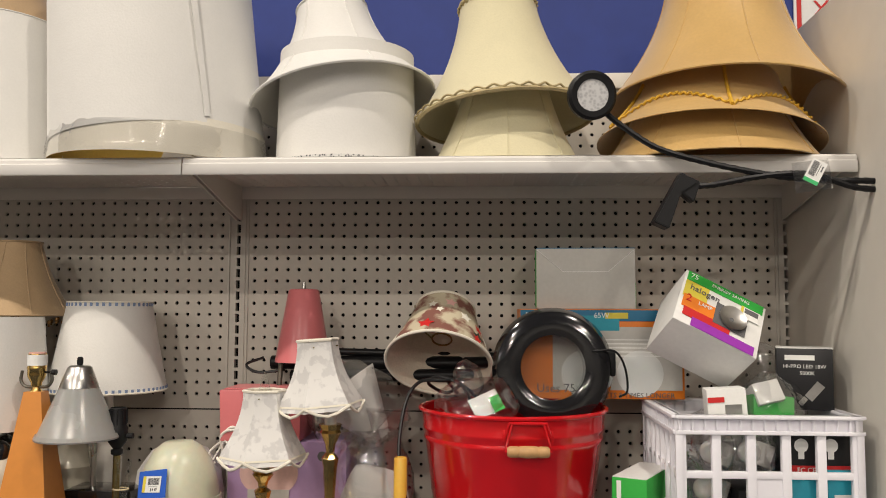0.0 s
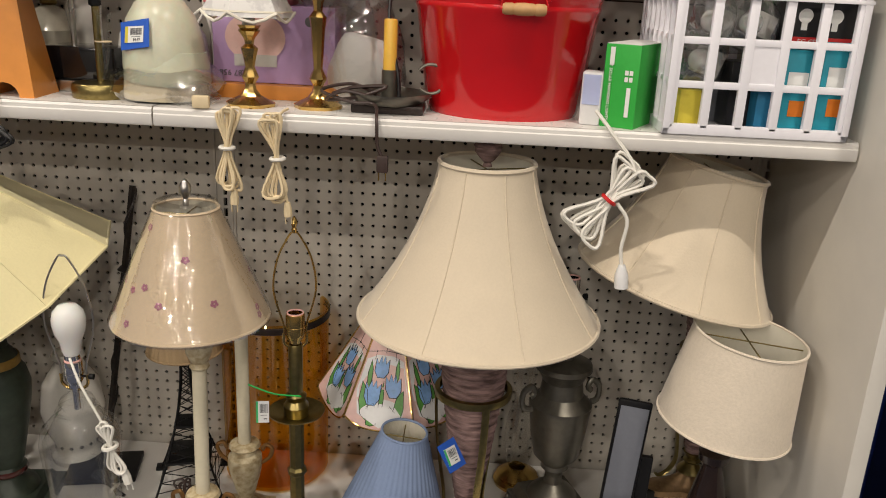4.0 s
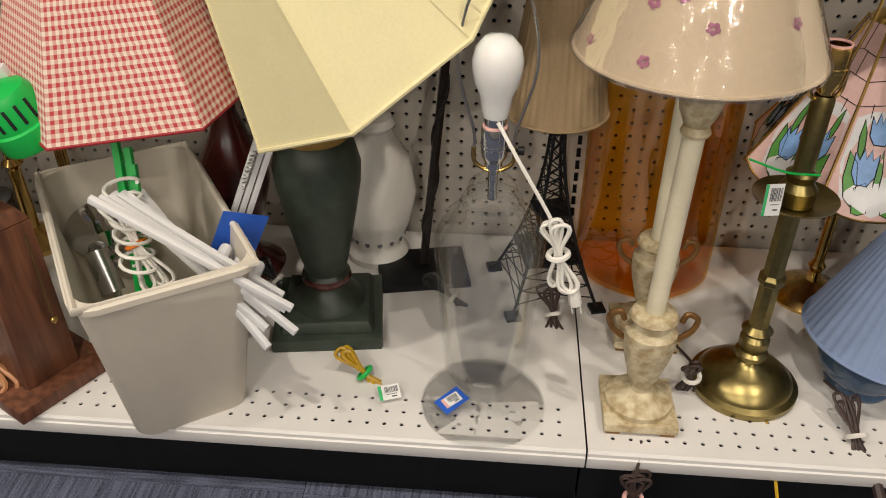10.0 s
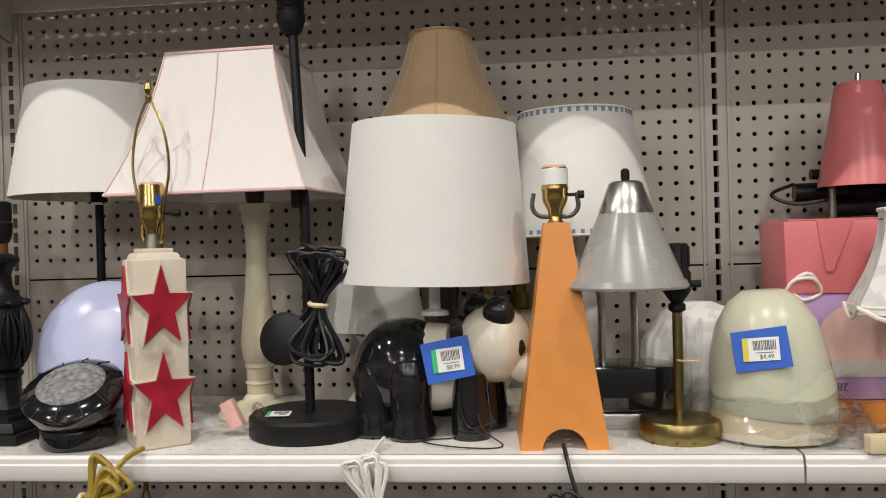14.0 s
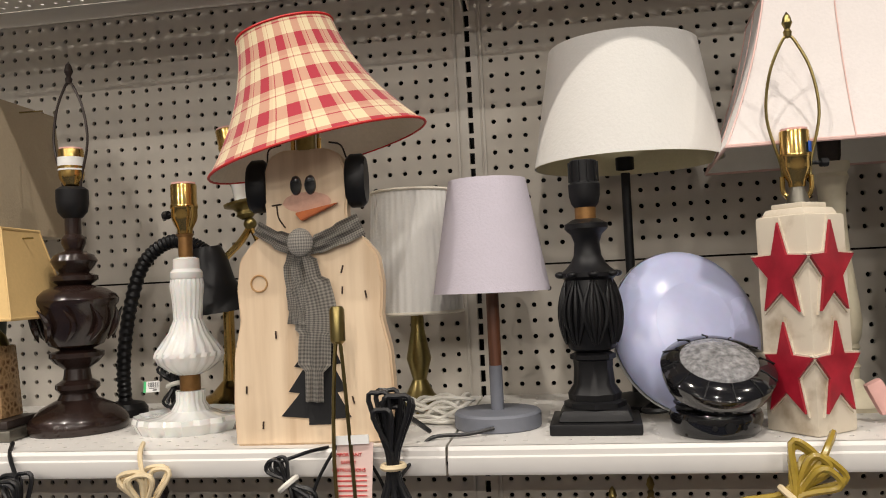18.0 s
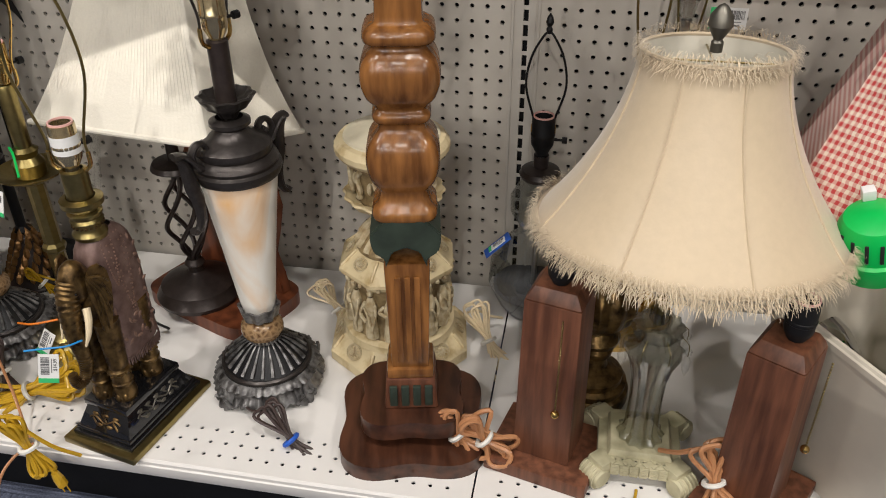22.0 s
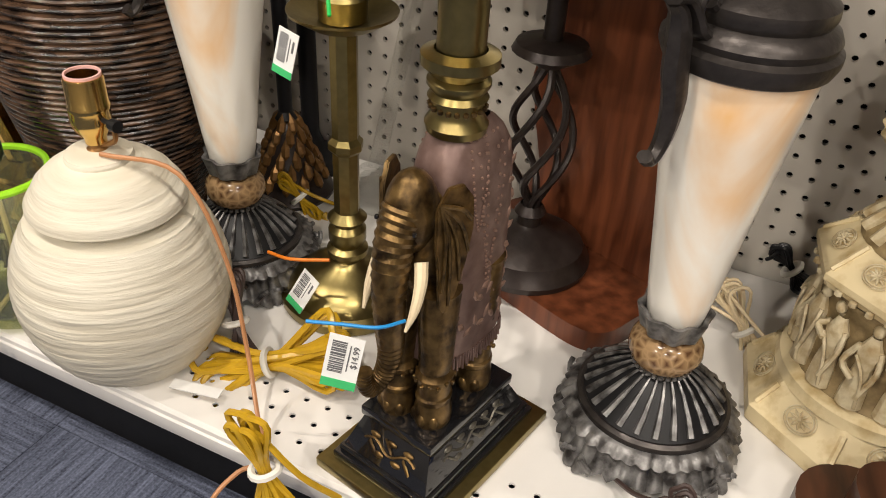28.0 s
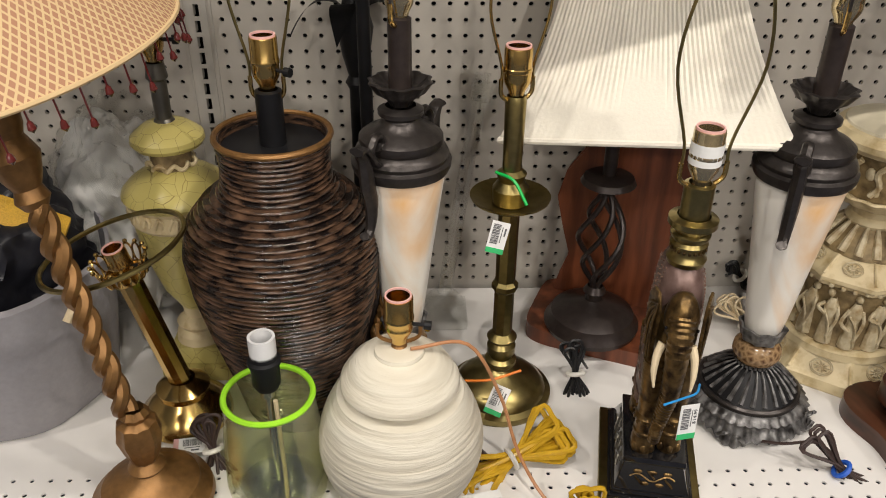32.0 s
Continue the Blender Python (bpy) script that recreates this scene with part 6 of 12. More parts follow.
wb1 = block_lamp((-1.120, -1.12), (-0.432, -0.49), -14, "reddish walnut block lamp with a beaded pull chain")
hank(wb1, (-1.17, -0.50, ZD + 0.03), (-1.205, -0.52, ZD + 0.045), 0.06, "cordr", 6, (0.9, -0.1), 0.032, r=0.0036, seed=30, plug=False)
wb2 = block_lamp((-0.828, -0.79), (-0.475, -0.54), 60, "reddish walnut block lamp standing against the waste bin", 0.262)

# fringed satin shade on a ribbed glass column
fr = thing("table_lamp", (-0.985, -0.985), (-0.415, -0.44), ZD, "glass column lamp with a fringed champagne satin shade", "lamp")
ft = part("base", box(0.112, 0.108, 0.020, 0.004, pose(0, 0, 0.018)), M["weavegreen"], fr, "green-washed basket-weave foot")
part("base_step", box(0.088, 0.084, 0.010, 0.003, pose(0, 0, 0.038), taper=0.9), M["weavegreen"], fr)
for i in range(6):
    for k in range(4):
        part("weave_strip", box(0.011, 0.0042, 0.0016, 0.0004, pose(-0.032 + 0.0128 * i, -0.0545, 0.0215 + 0.0046 * k, 90, 0, 0)), M["weavegreen"], ft)
        part("weave_strip", box(0.0052, 0.011, 0.0014, 0.0004, pose(-0.034 + 0.0136 * i, -0.050 + 0.00675 * k, 0.0385, 0, 0, 45 if (i + k) % 2 else -45)), M["weavegreen"], ft)
for sx in (-1, 1):
    for sy in (-1, 1):
        q = pose(sx * 0.058, sy * 0.054, 0, 0, 0, math.degrees(math.atan2(sy, sx)))
        sc = part("scroll_foot", merge(lathe([(0, -0.017), (0.013, -0.017), (0.016, -0.010), (0.0165, 0.010), (0.013, 0.017), (0, 0.017)], 20, q @ pose(0, 0, 0.017, 90)), box(0.026, 0.030, 0.024, 0.005, q @ pose(-0.012, 0, 0.016))), M["weavegreen"], fr, "scrolled pewter-green foot")
        for k in range(5):
            part("scroll_rib", tube([q @ Vector((0.0165 * math.cos(b), -0.012 + 0.006 * k, 0.017 + 0.0165 * math.sin(b))) for b in [-1.4 + 0.28 * i for i in range(11)]], 0.0014, 5), M["weavegreen"], sc)
part("column", lathe([(0.030, 0.047), (0.031, 0.052), (0.024, 0.058), (0.022, 0.07), (0.0205, 0.11), (0.022, 0.15), (0.027, 0.175), (0.034, 0.192), (0.036, 0.20), (0.022, 0.206), (0.018, 0.215), (0.026, 0.222), (0.033, 0.232), (0.03, 0.24), (0.012, 0.246), (0.012, 0.26)], 48, ripple=0.07, waves=12), M["frostrib"], fr, "ribbed glass column")
part("stem", lathe([(0.007, 0.24), (0.007, 0.45)], 10), M["oldbrass"], fr)
fsh = shade(fr, 0.172, 0.372, 0.076, 0.570, "satinfab", bell=0.75, ribs=8, turn=0.30, trim="satinfab", m=pose(0.012, -0.004, 0.389, -5.5) @ pose(0, 0, -0.372), label="champagne satin bell shade with a shaggy fringe")
rnd = random.Random(31)
for rr, zz, n, ln, nm in ((0.173, 0.374, 5200, 0.020, "lower_fringe"), (0.078, 0.571, 2200, 0.013, "upper_fringe")):
    V, F = [], []
    for k in range(n):
        a = rnd.uniform(0, 6.283)
        l = ln * rnd.uniform(0.35, 1.0)
        dz = rnd.uniform(-1.0, 0.35)
        o = rnd.uniform(0.2, 1.0)
        p0 = Vector((rr * math.cos(a), rr * math.sin(a), zz + rnd.uniform(-0.012, 0.012)))
        b = a + rnd.uniform(-0.9, 0.9)
        d = Vector((math.cos(b) * o, math.sin(b) * o, dz)).normalized()
        p1 = p0 + d * l * 0.5
        p2 = p1 + (d + Vector((0, 0, -0.8))).normalized() * l * 0.5
        s = Vector((-math.sin(a), math.cos(a), 0)) * 0.00035
        i = len(V)
        V += [p0 - s, p0 + s, p1 + s, p1 - s, p2 + s * 0.4, p2 - s * 0.4]
        F += [(i, i + 1, i + 2, i + 3), (i + 3, i + 2, i + 4, i + 5)]
    fo = new(nm, sheet(nm, V, F, M["fringefab"]))
    fo.parent = fsh
    tagged(fo, "shaggy ivory fringe", kind="stuff")
finial(fr, 0.585, "pewter", 0.013, 0.050, 0.012, 0.014, "ribbed pewter finial")
for k in range(8):
    a = 2 * math.pi * k / 8 + 0.35
    dx, dy = 0.043 * math.cos(a), 0.043 * math.sin(a)
    cdp = part("crystal_drop", lathe([(0, 0), (0.0045, 0.010), (0.0065, 0.024), (0.003, 0.032), (0, 0.033)], 6, pose(dx, dy, 0.172)), M["clear"], fr, "faceted crystal drop", smooth=0)
    part("bead", ball(0.0055, (1, 1, 0.9), (dx, dy, 0.212), 8), M["clear"], cdp)
    part("drop_wire", tube([(dx, dy, 0.205), (dx, dy, 0.222), (dx * 0.72, dy * 0.72, 0.232)], 0.0006, 4, curve=2), M["oldbrass"], cdp)
hank(fr, (-0.96, -0.47, ZD + 0.05), (-0.895, -0.52, ZD + 0.055), 0.085, "cordr", 4, (0.3, -0.5), 0.035, r=0.0036, seed=33, plug=False)
hank(fr, (-0.985, -0.50, ZD), (-1.0, -0.60, ZD - 0.01), 0.04, "cordg", 3, (0.1, -0.1), 0.015, seed=34)

# dark brown ribbed vase lamp and brass lamp behind the fringe shade
dv = thing("table_lamp", (-1.060, -1.066), (-0.285, -0.355), ZD, "dark antique brass lamp with a lobed bowl behind the block lamps", "lamp")
part("base", lathe([(0, 0), (0.056, 0), (0.058, 0.008), (0.057, 0.022), (0.052, 0.026), (0.053, 0.036), (0.046, 0.041), (0.046, 0.05), (0.036, 0.056), (0.022, 0.064), (0.018, 0.08)], 40), M["antique"], dv)
part("knop", lathe([(0.018, 0.08), (0.026, 0.086), (0.028, 0.096), (0.024, 0.104), (0.034, 0.110), (0.036, 0.118), (0.028, 0.126), (0.022, 0.134)], 36), M["antique"], dv)
part("lobed_bowl", lathe([(0.022, 0.134), (0.036, 0.142), (0.05, 0.16), (0.056, 0.185), (0.052, 0.21), (0.036, 0.228), (0.02, 0.236), (0.012, 0.25), (0.01, 0.28)], 60, ripple=0.05, waves=12), M["antique"], dv)
bt = thing("table_lamp", (-1.026, -1.035), (-0.111, -0.2), ZD, "tall polished brass stick lamp with a long harp", "lamp")
part("base", lathe([(0, 0), (0.055, 0), (0.057, 0.01), (0.03, 0.025), (0.012, 0.035), (0.01, 0.15), (0.018, 0.16), (0.01, 0.17), (0.01, 0.33), (0.03, 0.34), (0.034, 0.345), (0.012, 0.352), (0.016, 0.37), (0.012, 0.40)], 28), M["brass"], bt)
socket(bt, 0.40, "brass")
part("blue_dot", lathe([(0.009, 0), (0.008, 0.001), (0, 0.0012)], 14, pose(0, -0.017, 0.435, 90)), M["tealcard"], bt)
harp(bt, 0.45, 0.26, 0.022, "oldbrass", rz=5)
hv = thing("table_lamp", (-0.967, -0.905), (-0.050, -0.16), ZD, "clear glass torch lamp with a long bare harp", "lamp")
part("base", lathe([(0, 0), (0.05, 0), (0.05, 0.01), (0.015, 0.03), (0.01, 0.06), (0.012, 0.42), (0.014, 0.46)], 24), M["brass"], hv)
part("glass_cup", lathe([(0.012, 0.46), (0.022, 0.47), (0.03, 0.51), (0.032, 0.53), (0.026, 0.535), (0.026, 0.55), (0.024, 0.55)], 24), M["clear"], hv)
harp(hv, 0.47, 0.24, 0.022, "oldbrass", rz=-10)
price_tag(hv, wall_pose(-0.855, -0.17, 0.685, 0, 0), 0.05, 0.03, None, "gtape")
hx = thing("table_lamp", (-0.971, -0.985), (-0.050, -0.13), ZD, "slim lamp stick with a clear plastic candle cup", "lamp")
part("stick", lathe([(0, 0), (0.045, 0), (0.045, 0.008), (0.008, 0.02), (0.006, 0.5), (0.008, 0.52)], 20), M["steel"], hx)
part("cup", lathe([(0.008, 0.52), (0.012, 0.54), (0.02, 0.60), (0.018, 0.60), (0.01, 0.545)], 20), M["film"], hx)

# clear glass globe lamp with a black socket
gl = thing("table_lamp", (-1.176, -1.175), (-0.063, -0.155), ZD, "clear glass gourd lamp with a black socket and harp", "lamp")
part("globe", lathe([(0, 0), (0.045, 0), (0.06, 0.02), (0.078, 0.06), (0.075, 0.1), (0.05, 0.14), (0.028, 0.16), (0.03, 0.175), (0.045, 0.2), (0.046, 0.225), (0.032, 0.25), (0.016, 0.262)], 40), M["smoke"], gl, "smoky clear glass globe")
# solid dark filling drawn for the liquid in the globe
part("dark_liquid", lathe([(0, 0.004), (0.044, 0.004), (0.058, 0.022), (0.070, 0.05), (0.0, 0.052)], 32), M["ink"], gl, "dark liquid in the globe")
part("cap", lathe([(0.032, 0.262), (0.034, 0.268), (0.03, 0.275), (0.012, 0.28), (0.012, 0.30)], 28), M["bronze"], gl)
part("inner_tube", lathe([(0.005, 0.0), (0.005, 0.30)], 10), M["steel"], gl)
socket(gl, 0.30, "blackp", 0.018, 0.065)
harp(gl, 0.345, 0.15, 0.03, "blackm")
price_tag(gl, pose(-1.238, -0.172, 0.292, -14, -38, 20), 0.034, 0.022, "tape")
hank(gl, (-1.22, -0.22, ZD + 0.02), (-1.235, -0.285, ZD + 0.02), 0.11, "cordi", 6, (0.7, -0.6), 0.03, seed=35)

# carved oak column lamp
cv = thing("table_lamp", (-1.332, -1.318), (-0.414, -0.475), ZD, "carved honey-oak column lamp on a lobed walnut base", "lamp", rz=12)


def plate(outline, z0, z1, bevel=0.003):
    bm = prism([(x, y) for x, y in outline], z0, z1, 0)
    bm.transform(Matrix(((1, 0, 0, 0), (0, 0, 1, 0), (0, 1, 0, 0), (0, 0, 0, 1))))
    bmesh.ops.recalc_face_normals(bm, faces=bm.faces[:])
    return bm


def lobes(w, d):
    out = []
    for i in range(64):
        a = 2 * math.pi * i / 64
        k = 1 + 0.13 * math.cos(4 * (a - math.pi / 4))
        out.append((w / 2 * k * math.cos(a), d / 2 * k * math.sin(a)))
    return out


part("base", plate(lobes(0.222, 0.215), 0.0, 0.026), M["darkwalnut"], cv, "lobed walnut foot")
pieces("ball_foot", [ball(0.013, (1, 1, 0.7), (sx * 0.05, sy * 0.04, 0.035), 14) for sx in (-1, 1) for sy in (-1, 1)], M["bronze"], cv)
part("base_upper", plate(lobes(0.155, 0.145), 0.044, 0.072), M["darkwalnut"], cv)
part("plinth", box(0.075, 0.07, 0.05, 0.004, pose(0, 0, 0.072), taper=0.9), M["walnut"], cv)
pieces("plinth_flute", [box(0.011, 0.006, 0.034, 0.002, pose(-0.024 + 0.016 * k, -0.036, 0.08)) for k in range(4)], M["urngreen"], cv)
part("mould", box(0.064, 0.06, 0.016, 0.005, pose(0, 0, 0.122)), M["oak"], cv)
part("shaft", box(0.050, 0.048, 0.17, 0.003, pose(0, 0, 0.138), taper=1.16), M["oak"], cv)
pieces("flute", [box(0.008, 0.004, 0.14, 0.0015, pose(dx, -0.0262, 0.15, 1.8)) for dx in (-0.012, 0.0, 0.012)], M["oak"], cv)
part("capital", prism([(x * 0.86, z + 0.046) for x, z in [(-0.05, 0.30), (-0.046, 0.285), (-0.03, 0.275), (-0.03, 0.262), (-0.02, 0.285), (0, 0.292), (0.02, 0.285), (0.03, 0.262), (0.03, 0.275), (0.046, 0.285), (0.05, 0.30), (0.05, 0.312), (0.03, 0.33), (-0.03, 0.33), (-0.05, 0.312)]], -0.038, 0.038, 0.002), M["urngreen"], cv, "moss-green carved capital")
sq = [(0.030, 0.368), (0.041, 0.374), (0.042, 0.384), (0.036, 0.392), (0.033, 0.398), (0.031, 0.408), (0.036, 0.416), (0.041, 0.424), (0.0455, 0.438), (0.0465, 0.454), (0.043, 0.470), (0.036, 0.480), (0.030, 0.487), (0.0295, 0.494), (0.035, 0.499), (0.036, 0.506), (0.031, 0.512), (0.036, 0.519), (0.043, 0.528), (0.048, 0.544), (0.0475, 0.560), (0.042, 0.573), (0.034, 0.581), (0.034, 0.586), (0.042, 0.590), (0.042, 0.600), (0.034, 0.606), (0.0285, 0.610), (0.0275, 0.634)]
prof = [(p.x, p.z) for p in smooth_path([(r, 0, z) for r, z in sq], 3)]
bm = bmesh.new()
rows = []
for r, z in prof:
    row = []
    for i in range(48):
        a = 2 * math.pi * i / 48
        q = (abs(math.cos(a)) ** 5 + abs(math.sin(a)) ** 5) ** (-1 / 5)
        groove = 1 - 0.035 * max(0.0, math.cos(8 * a + math.pi)) ** 6
        row.append(bm.verts.new((r * 0.93 * q * groove * math.cos(a), r * 0.93 * q * groove * math.sin(a), z)))
    rows.append(row)
for a, b in zip(rows, rows[1:]):
    for i in range(48):
        bm.faces.new((a[i], a[(i + 1) % 48], b[(i + 1) % 48], b[i]))
bm.faces.new(rows[-1])
part("double_baluster", bm, M["oak"], cv, "two rounded four-sided oak bulbs", smooth=50)
part("neck", box(0.022, 0.022, 0.07, 0.003, pose(0, 0, 0.625)), M["walnut"], cv)
socket(cv, 0.695, "chrome", label="clear and chrome socket")
harp(cv, 0.64, 0.22, 0.048, "blackm", finial=False)
part("second_harp", tube([(-0.005, -0.02, 0.70), (-0.012, -0.025, 0.85), (-0.003, -0.025, 0.98), (0.006, -0.025, 0.85), (0.012, -0.02, 0.70)], 0.0022, 6, curve=5), M["oldbrass"], cv)
part("harp_cap", lathe([(0.005, 0.965), (0.008, 0.968), (0.008, 1.0), (0.006, 1.004)], 12, pose(-0.003, -0.025, 0)), M["oldbrass"], cv)
hank(cv, (-1.25, -0.46, ZD + 0.05), (-1.245, -0.515, ZD + 0.04), 0.06, "cordr", 4, (0.8, -0.2), 0.03, r=0.0036, seed=36, plug=False)

# ivory resin lamp with a frieze
cb = thing("table_lamp", (-1.400, -1.378), (-0.207, -0.285), ZD, "ivory resin column lamp with a carved figure frieze", "lamp", rz=10)
ft = part("base", lathe([(0, 0), (0.117, 0), (0.119, 0.003), (0.119, 0.019), (0.113, 0.023), (0.096, 0.044), (0.092, 0.048)], 8, turn=math.pi / 8), M["creamresin"], cb, "eight-sided cream foot", smooth=20)
def rosette(r, m):
    """A round flower of eight petals inside two rings."""
    bm = bmesh.new()
    for q in (r, r * 0.84):
        tube([(q * 1.25 * math.cos(a), q * math.sin(a), 0.0006) for a in [2 * math.pi * i / 24 for i in range(24)]], r * 0.06, 5, closed=True, bm=bm)
    for i in range(10):
        a = 2 * math.pi * i / 10
        tube([(r * 0.15 * math.cos(a), r * 0.12 * math.sin(a), 0.001), (r * 0.55 * math.cos(a), r * 0.44 * math.sin(a), 0.0022), (r * 0.9 * math.cos(a), r * 0.7 * math.sin(a), 0.0006)], r * 0.1, 5, radii=[r * 0.05, r * 0.12, r * 0.05], bm=bm)
    beads([(0, 0, 0.002)], r * 0.16, bm)
    bm.transform(m)
    return bm


for k in range(8):
    turn8 = Matrix.Rotation(math.pi / 4 * k, 4, "Z")
    part("rosette", rosette(0.0125, turn8 @ pose(0.0975, 0, 0.0345, 0, 50, 0) @ pose(0, 0, 0, 0, 0, 90)), M["resin"], ft)
    part("corner_rib", tube([turn8 @ Matrix.Rotation(math.pi / 8, 4, "Z") @ Vector(p) for p in ((0.113, 0, 0.0235), (0.096, 0, 0.0445))], 0.0032, 6), M["creamresin"], ft)
part("drum_ring", lathe([(0.092, 0.047), (0.090, 0.052), (0.090, 0.058), (0.085, 0.061), (0.079, 0.062)], 48), M["creamresin"], cb)
fz = part("frieze", lathe([(0.079, 0.060), (0.075, 0.066), (0.0735, 0.10), (0.0735, 0.145), (0.077, 0.153), (0.080, 0.158)], 48), M["resindark"], cb, "band of worn carved figures")
for k in range(15):
    mm = Matrix.Rotation(2 * math.pi * k / 15, 4, "Z") @ pose(0.0765, 0, 0.064, 0, 0, 90) @ Matrix.Diagonal((1.25, 1.0, 1.30, 1))
    lean = 0.004 * (k % 3 - 1)
    part("relief_figure", merge(lathe([(0, 0), (0.0095, 0.001), (0.0085, 0.018), (0.0062, 0.034), (0.0088, 0.047), (0.0045, 0.056), (0.0035, 0.059)], 10, mm), ball(0.0060, (0.8, 1, 0.95), mm @ Vector((lean, -0.001, 0.064)), 10), tube([mm @ Vector(p) for p in ((-0.007, -0.002, 0.050), (-0.013, -0.006, 0.034 + 0.01 * (k % 2)), (-0.003, -0.010, 0.026 + 0.014 * (k % 2)))], 0.003, 6, curve=3), tube([mm @ Vector(p) for p in ((0.007, -0.002, 0.050), (0.010, -0.007, 0.036), (0.004, -0.009, 0.012))], 0.0026, 6, curve=3), tube([mm @ Vector(p) for p in ((-0.006, -0.008, 0.044), (0.003, -0.0105, 0.030), (0.006, -0.008, 0.004))], 0.0018, 5, curve=3)), M["resin"], fz)
cn = part("cornice", lathe([(0.078, 0.156), (0.088, 0.160), (0.090, 0.165), (0.094, 0.168), (0.094, 0.174), (0.089, 0.178), (0.064, 0.199), (0.060, 0.201)], 8, turn=math.pi / 8), M["creamresin"], cb, smooth=20)
part("egg_bead", beads([(0.0865 * math.cos(a), 0.0865 * math.sin(a), 0.163) for a in [2 * math.pi * k / 34 for k in range(34)]], 0.0040), M["resin"], cn)
for k in range(8):
    turn8 = Matrix.Rotation(math.pi / 4 * k, 4, "Z")
    part("panel_flower", rosette(0.0105, turn8 @ pose(0.0725, 0, 0.1895, 0, 41, 0) @ pose(0, 0, 0, 0, 0, 90)), M["resin"], cn)
    part("corner_rib", tube([turn8 @ Matrix.Rotation(math.pi / 8, 4, "Z") @ Vector(p) for p in ((0.0895, 0, 0.178), (0.064, 0, 0.1995))], 0.0026, 6), M["creamresin"], cn)
dm = part("dome", lathe([(0.062, 0.199), (0.060, 0.205), (0.052, 0.213), (0.040, 0.228), (0.032, 0.238)], 48), M["resindark"], cb)
for k in range(16):
    a = 2 * math.pi * k / 16
    part("dome_leaf", tube([(r * math.cos(a), r * math.sin(a), z) for r, z in ((0.0605, 0.2045), (0.054, 0.2135), (0.044, 0.2265), (0.034, 0.2385))], 0.004, 7, curve=3, radii=[0.0062, 0.0060, 0.0046, 0.0024]), M["resin"], dm)
part("neck", lathe([(0.034, 0.236), (0.037, 0.241), (0.035, 0.246), (0.030, 0.250), (0.030, 0.259), (0.036, 0.264), (0.036, 0.268)], 40), M["creamresin"], cb)
part("flared_collar", lathe([(0.034, 0.266), (0.052, 0.270), (0.066, 0.279), (0.075, 0.290), (0.073, 0.293), (0.058, 0.287)], 96, ripple=0.028, waves=16), M["creamresin"], cb, "scalloped cream collar")
bw = part("bowl", lathe([(0.056, 0.284), (0.057, 0.300), (0.059, 0.330), (0.063, 0.346), (0.067, 0.352)], 48), M["resindark"], cb, "bowl carved with leaves")
for k in range(12):
    a = 2 * math.pi * k / 12
    part("bowl_relief", merge(ball(0.0085, (0.6, 1, 1.1), (0.0595 * math.cos(a), 0.0595 * math.sin(a), 0.318 + 0.008 * (k % 2)), 10), tube([(r * math.cos(a + d), r * math.sin(a + d), z) for r, z, d in ((0.060, 0.296, 0.1), (0.0625, 0.312, 0.25), (0.0635, 0.330, 0.16), (0.064, 0.343, 0.3))], 0.0042, 6, curve=3), ball(0.0055, (0.6, 1, 1), (0.0605 * math.cos(a + 0.22), 0.0605 * math.sin(a + 0.22), 0.302), 8)), M["resin"], bw)
part("rim", lathe([(0.065, 0.349), (0.077, 0.354), (0.0835, 0.362), (0.0835, 0.370), (0.077, 0.379), (0.070, 0.381)], 64, ripple=0.006, waves=32), M["creamresin"], cb)
part("lid", lathe([(0.071, 0.379), (0.069, 0.384), (0.058, 0.387), (0.050, 0.391), (0.030, 0.395), (0.014, 0.400), (0.009, 0.404), (0, 0.404)], 48), M["creamwood"], cb, "smooth cream lid")
part("stem", lathe([(0.009, 0.402), (0.006, 0.406), (0.006, 0.475), (0.010, 0.478)], 16), M["oldbrass"], cb)
hank(cb, (-1.46, -0.26, ZD + 0.02), (-1.50, -0.24, ZD + 0.02), 0.09, "cordi", 8, (0.9, -0.3), 0.03, r=0.002, seed=37)
hank(cb, (-1.50, -0.14, ZD + 0.05), (-1.47, -0.12, ZD + 0.035), 0.05, "cordk", 5, (1.0, 0), 0.02, seed=38)

# ---- twin alabaster urn lamps ----
def urn_skirt():
    """The cast foot: a fluted skirt that dips to four scroll feet."""
    bm = bmesh.new()
    rings = []
    n = 192
    for j, (r, z) in enumerate(((0.067, 0.044), (0.073, 0.041), (0.077, 0.034), (0.073, 0.027), (0.075, 0.019), (0.080, 0.010), (0.083, 0.001), (0.076, 0.001))):
        ring = []
        for i in range(n):
            a = 2 * math.pi * i / n
            foot = max(0.0, math.cos(4 * a)) ** 2
            flute = abs(math.sin(20 * a)) ** 0.7 * (0.0046 if 1 < j < 7 else 0.001)
            rr = r + flute + 0.007 * foot * min(1, j / 5)
            zz = z + (1 - foot) * 0.011 * max(0, (j - 3) / 3) * (0.75 + 0.5 * abs(math.sin(16 * a)))
            ring.append(bm.verts.new((rr * math.cos(a), rr * math.sin(a), min(zz, 0.042))))
        rings.append(ring)
    for a, b in zip(rings, rings[1:]):
        for i in range(n):
            bm.faces.new((a[i], b[i], b[(i + 1) % n], a[(i + 1) % n]))
    return bm


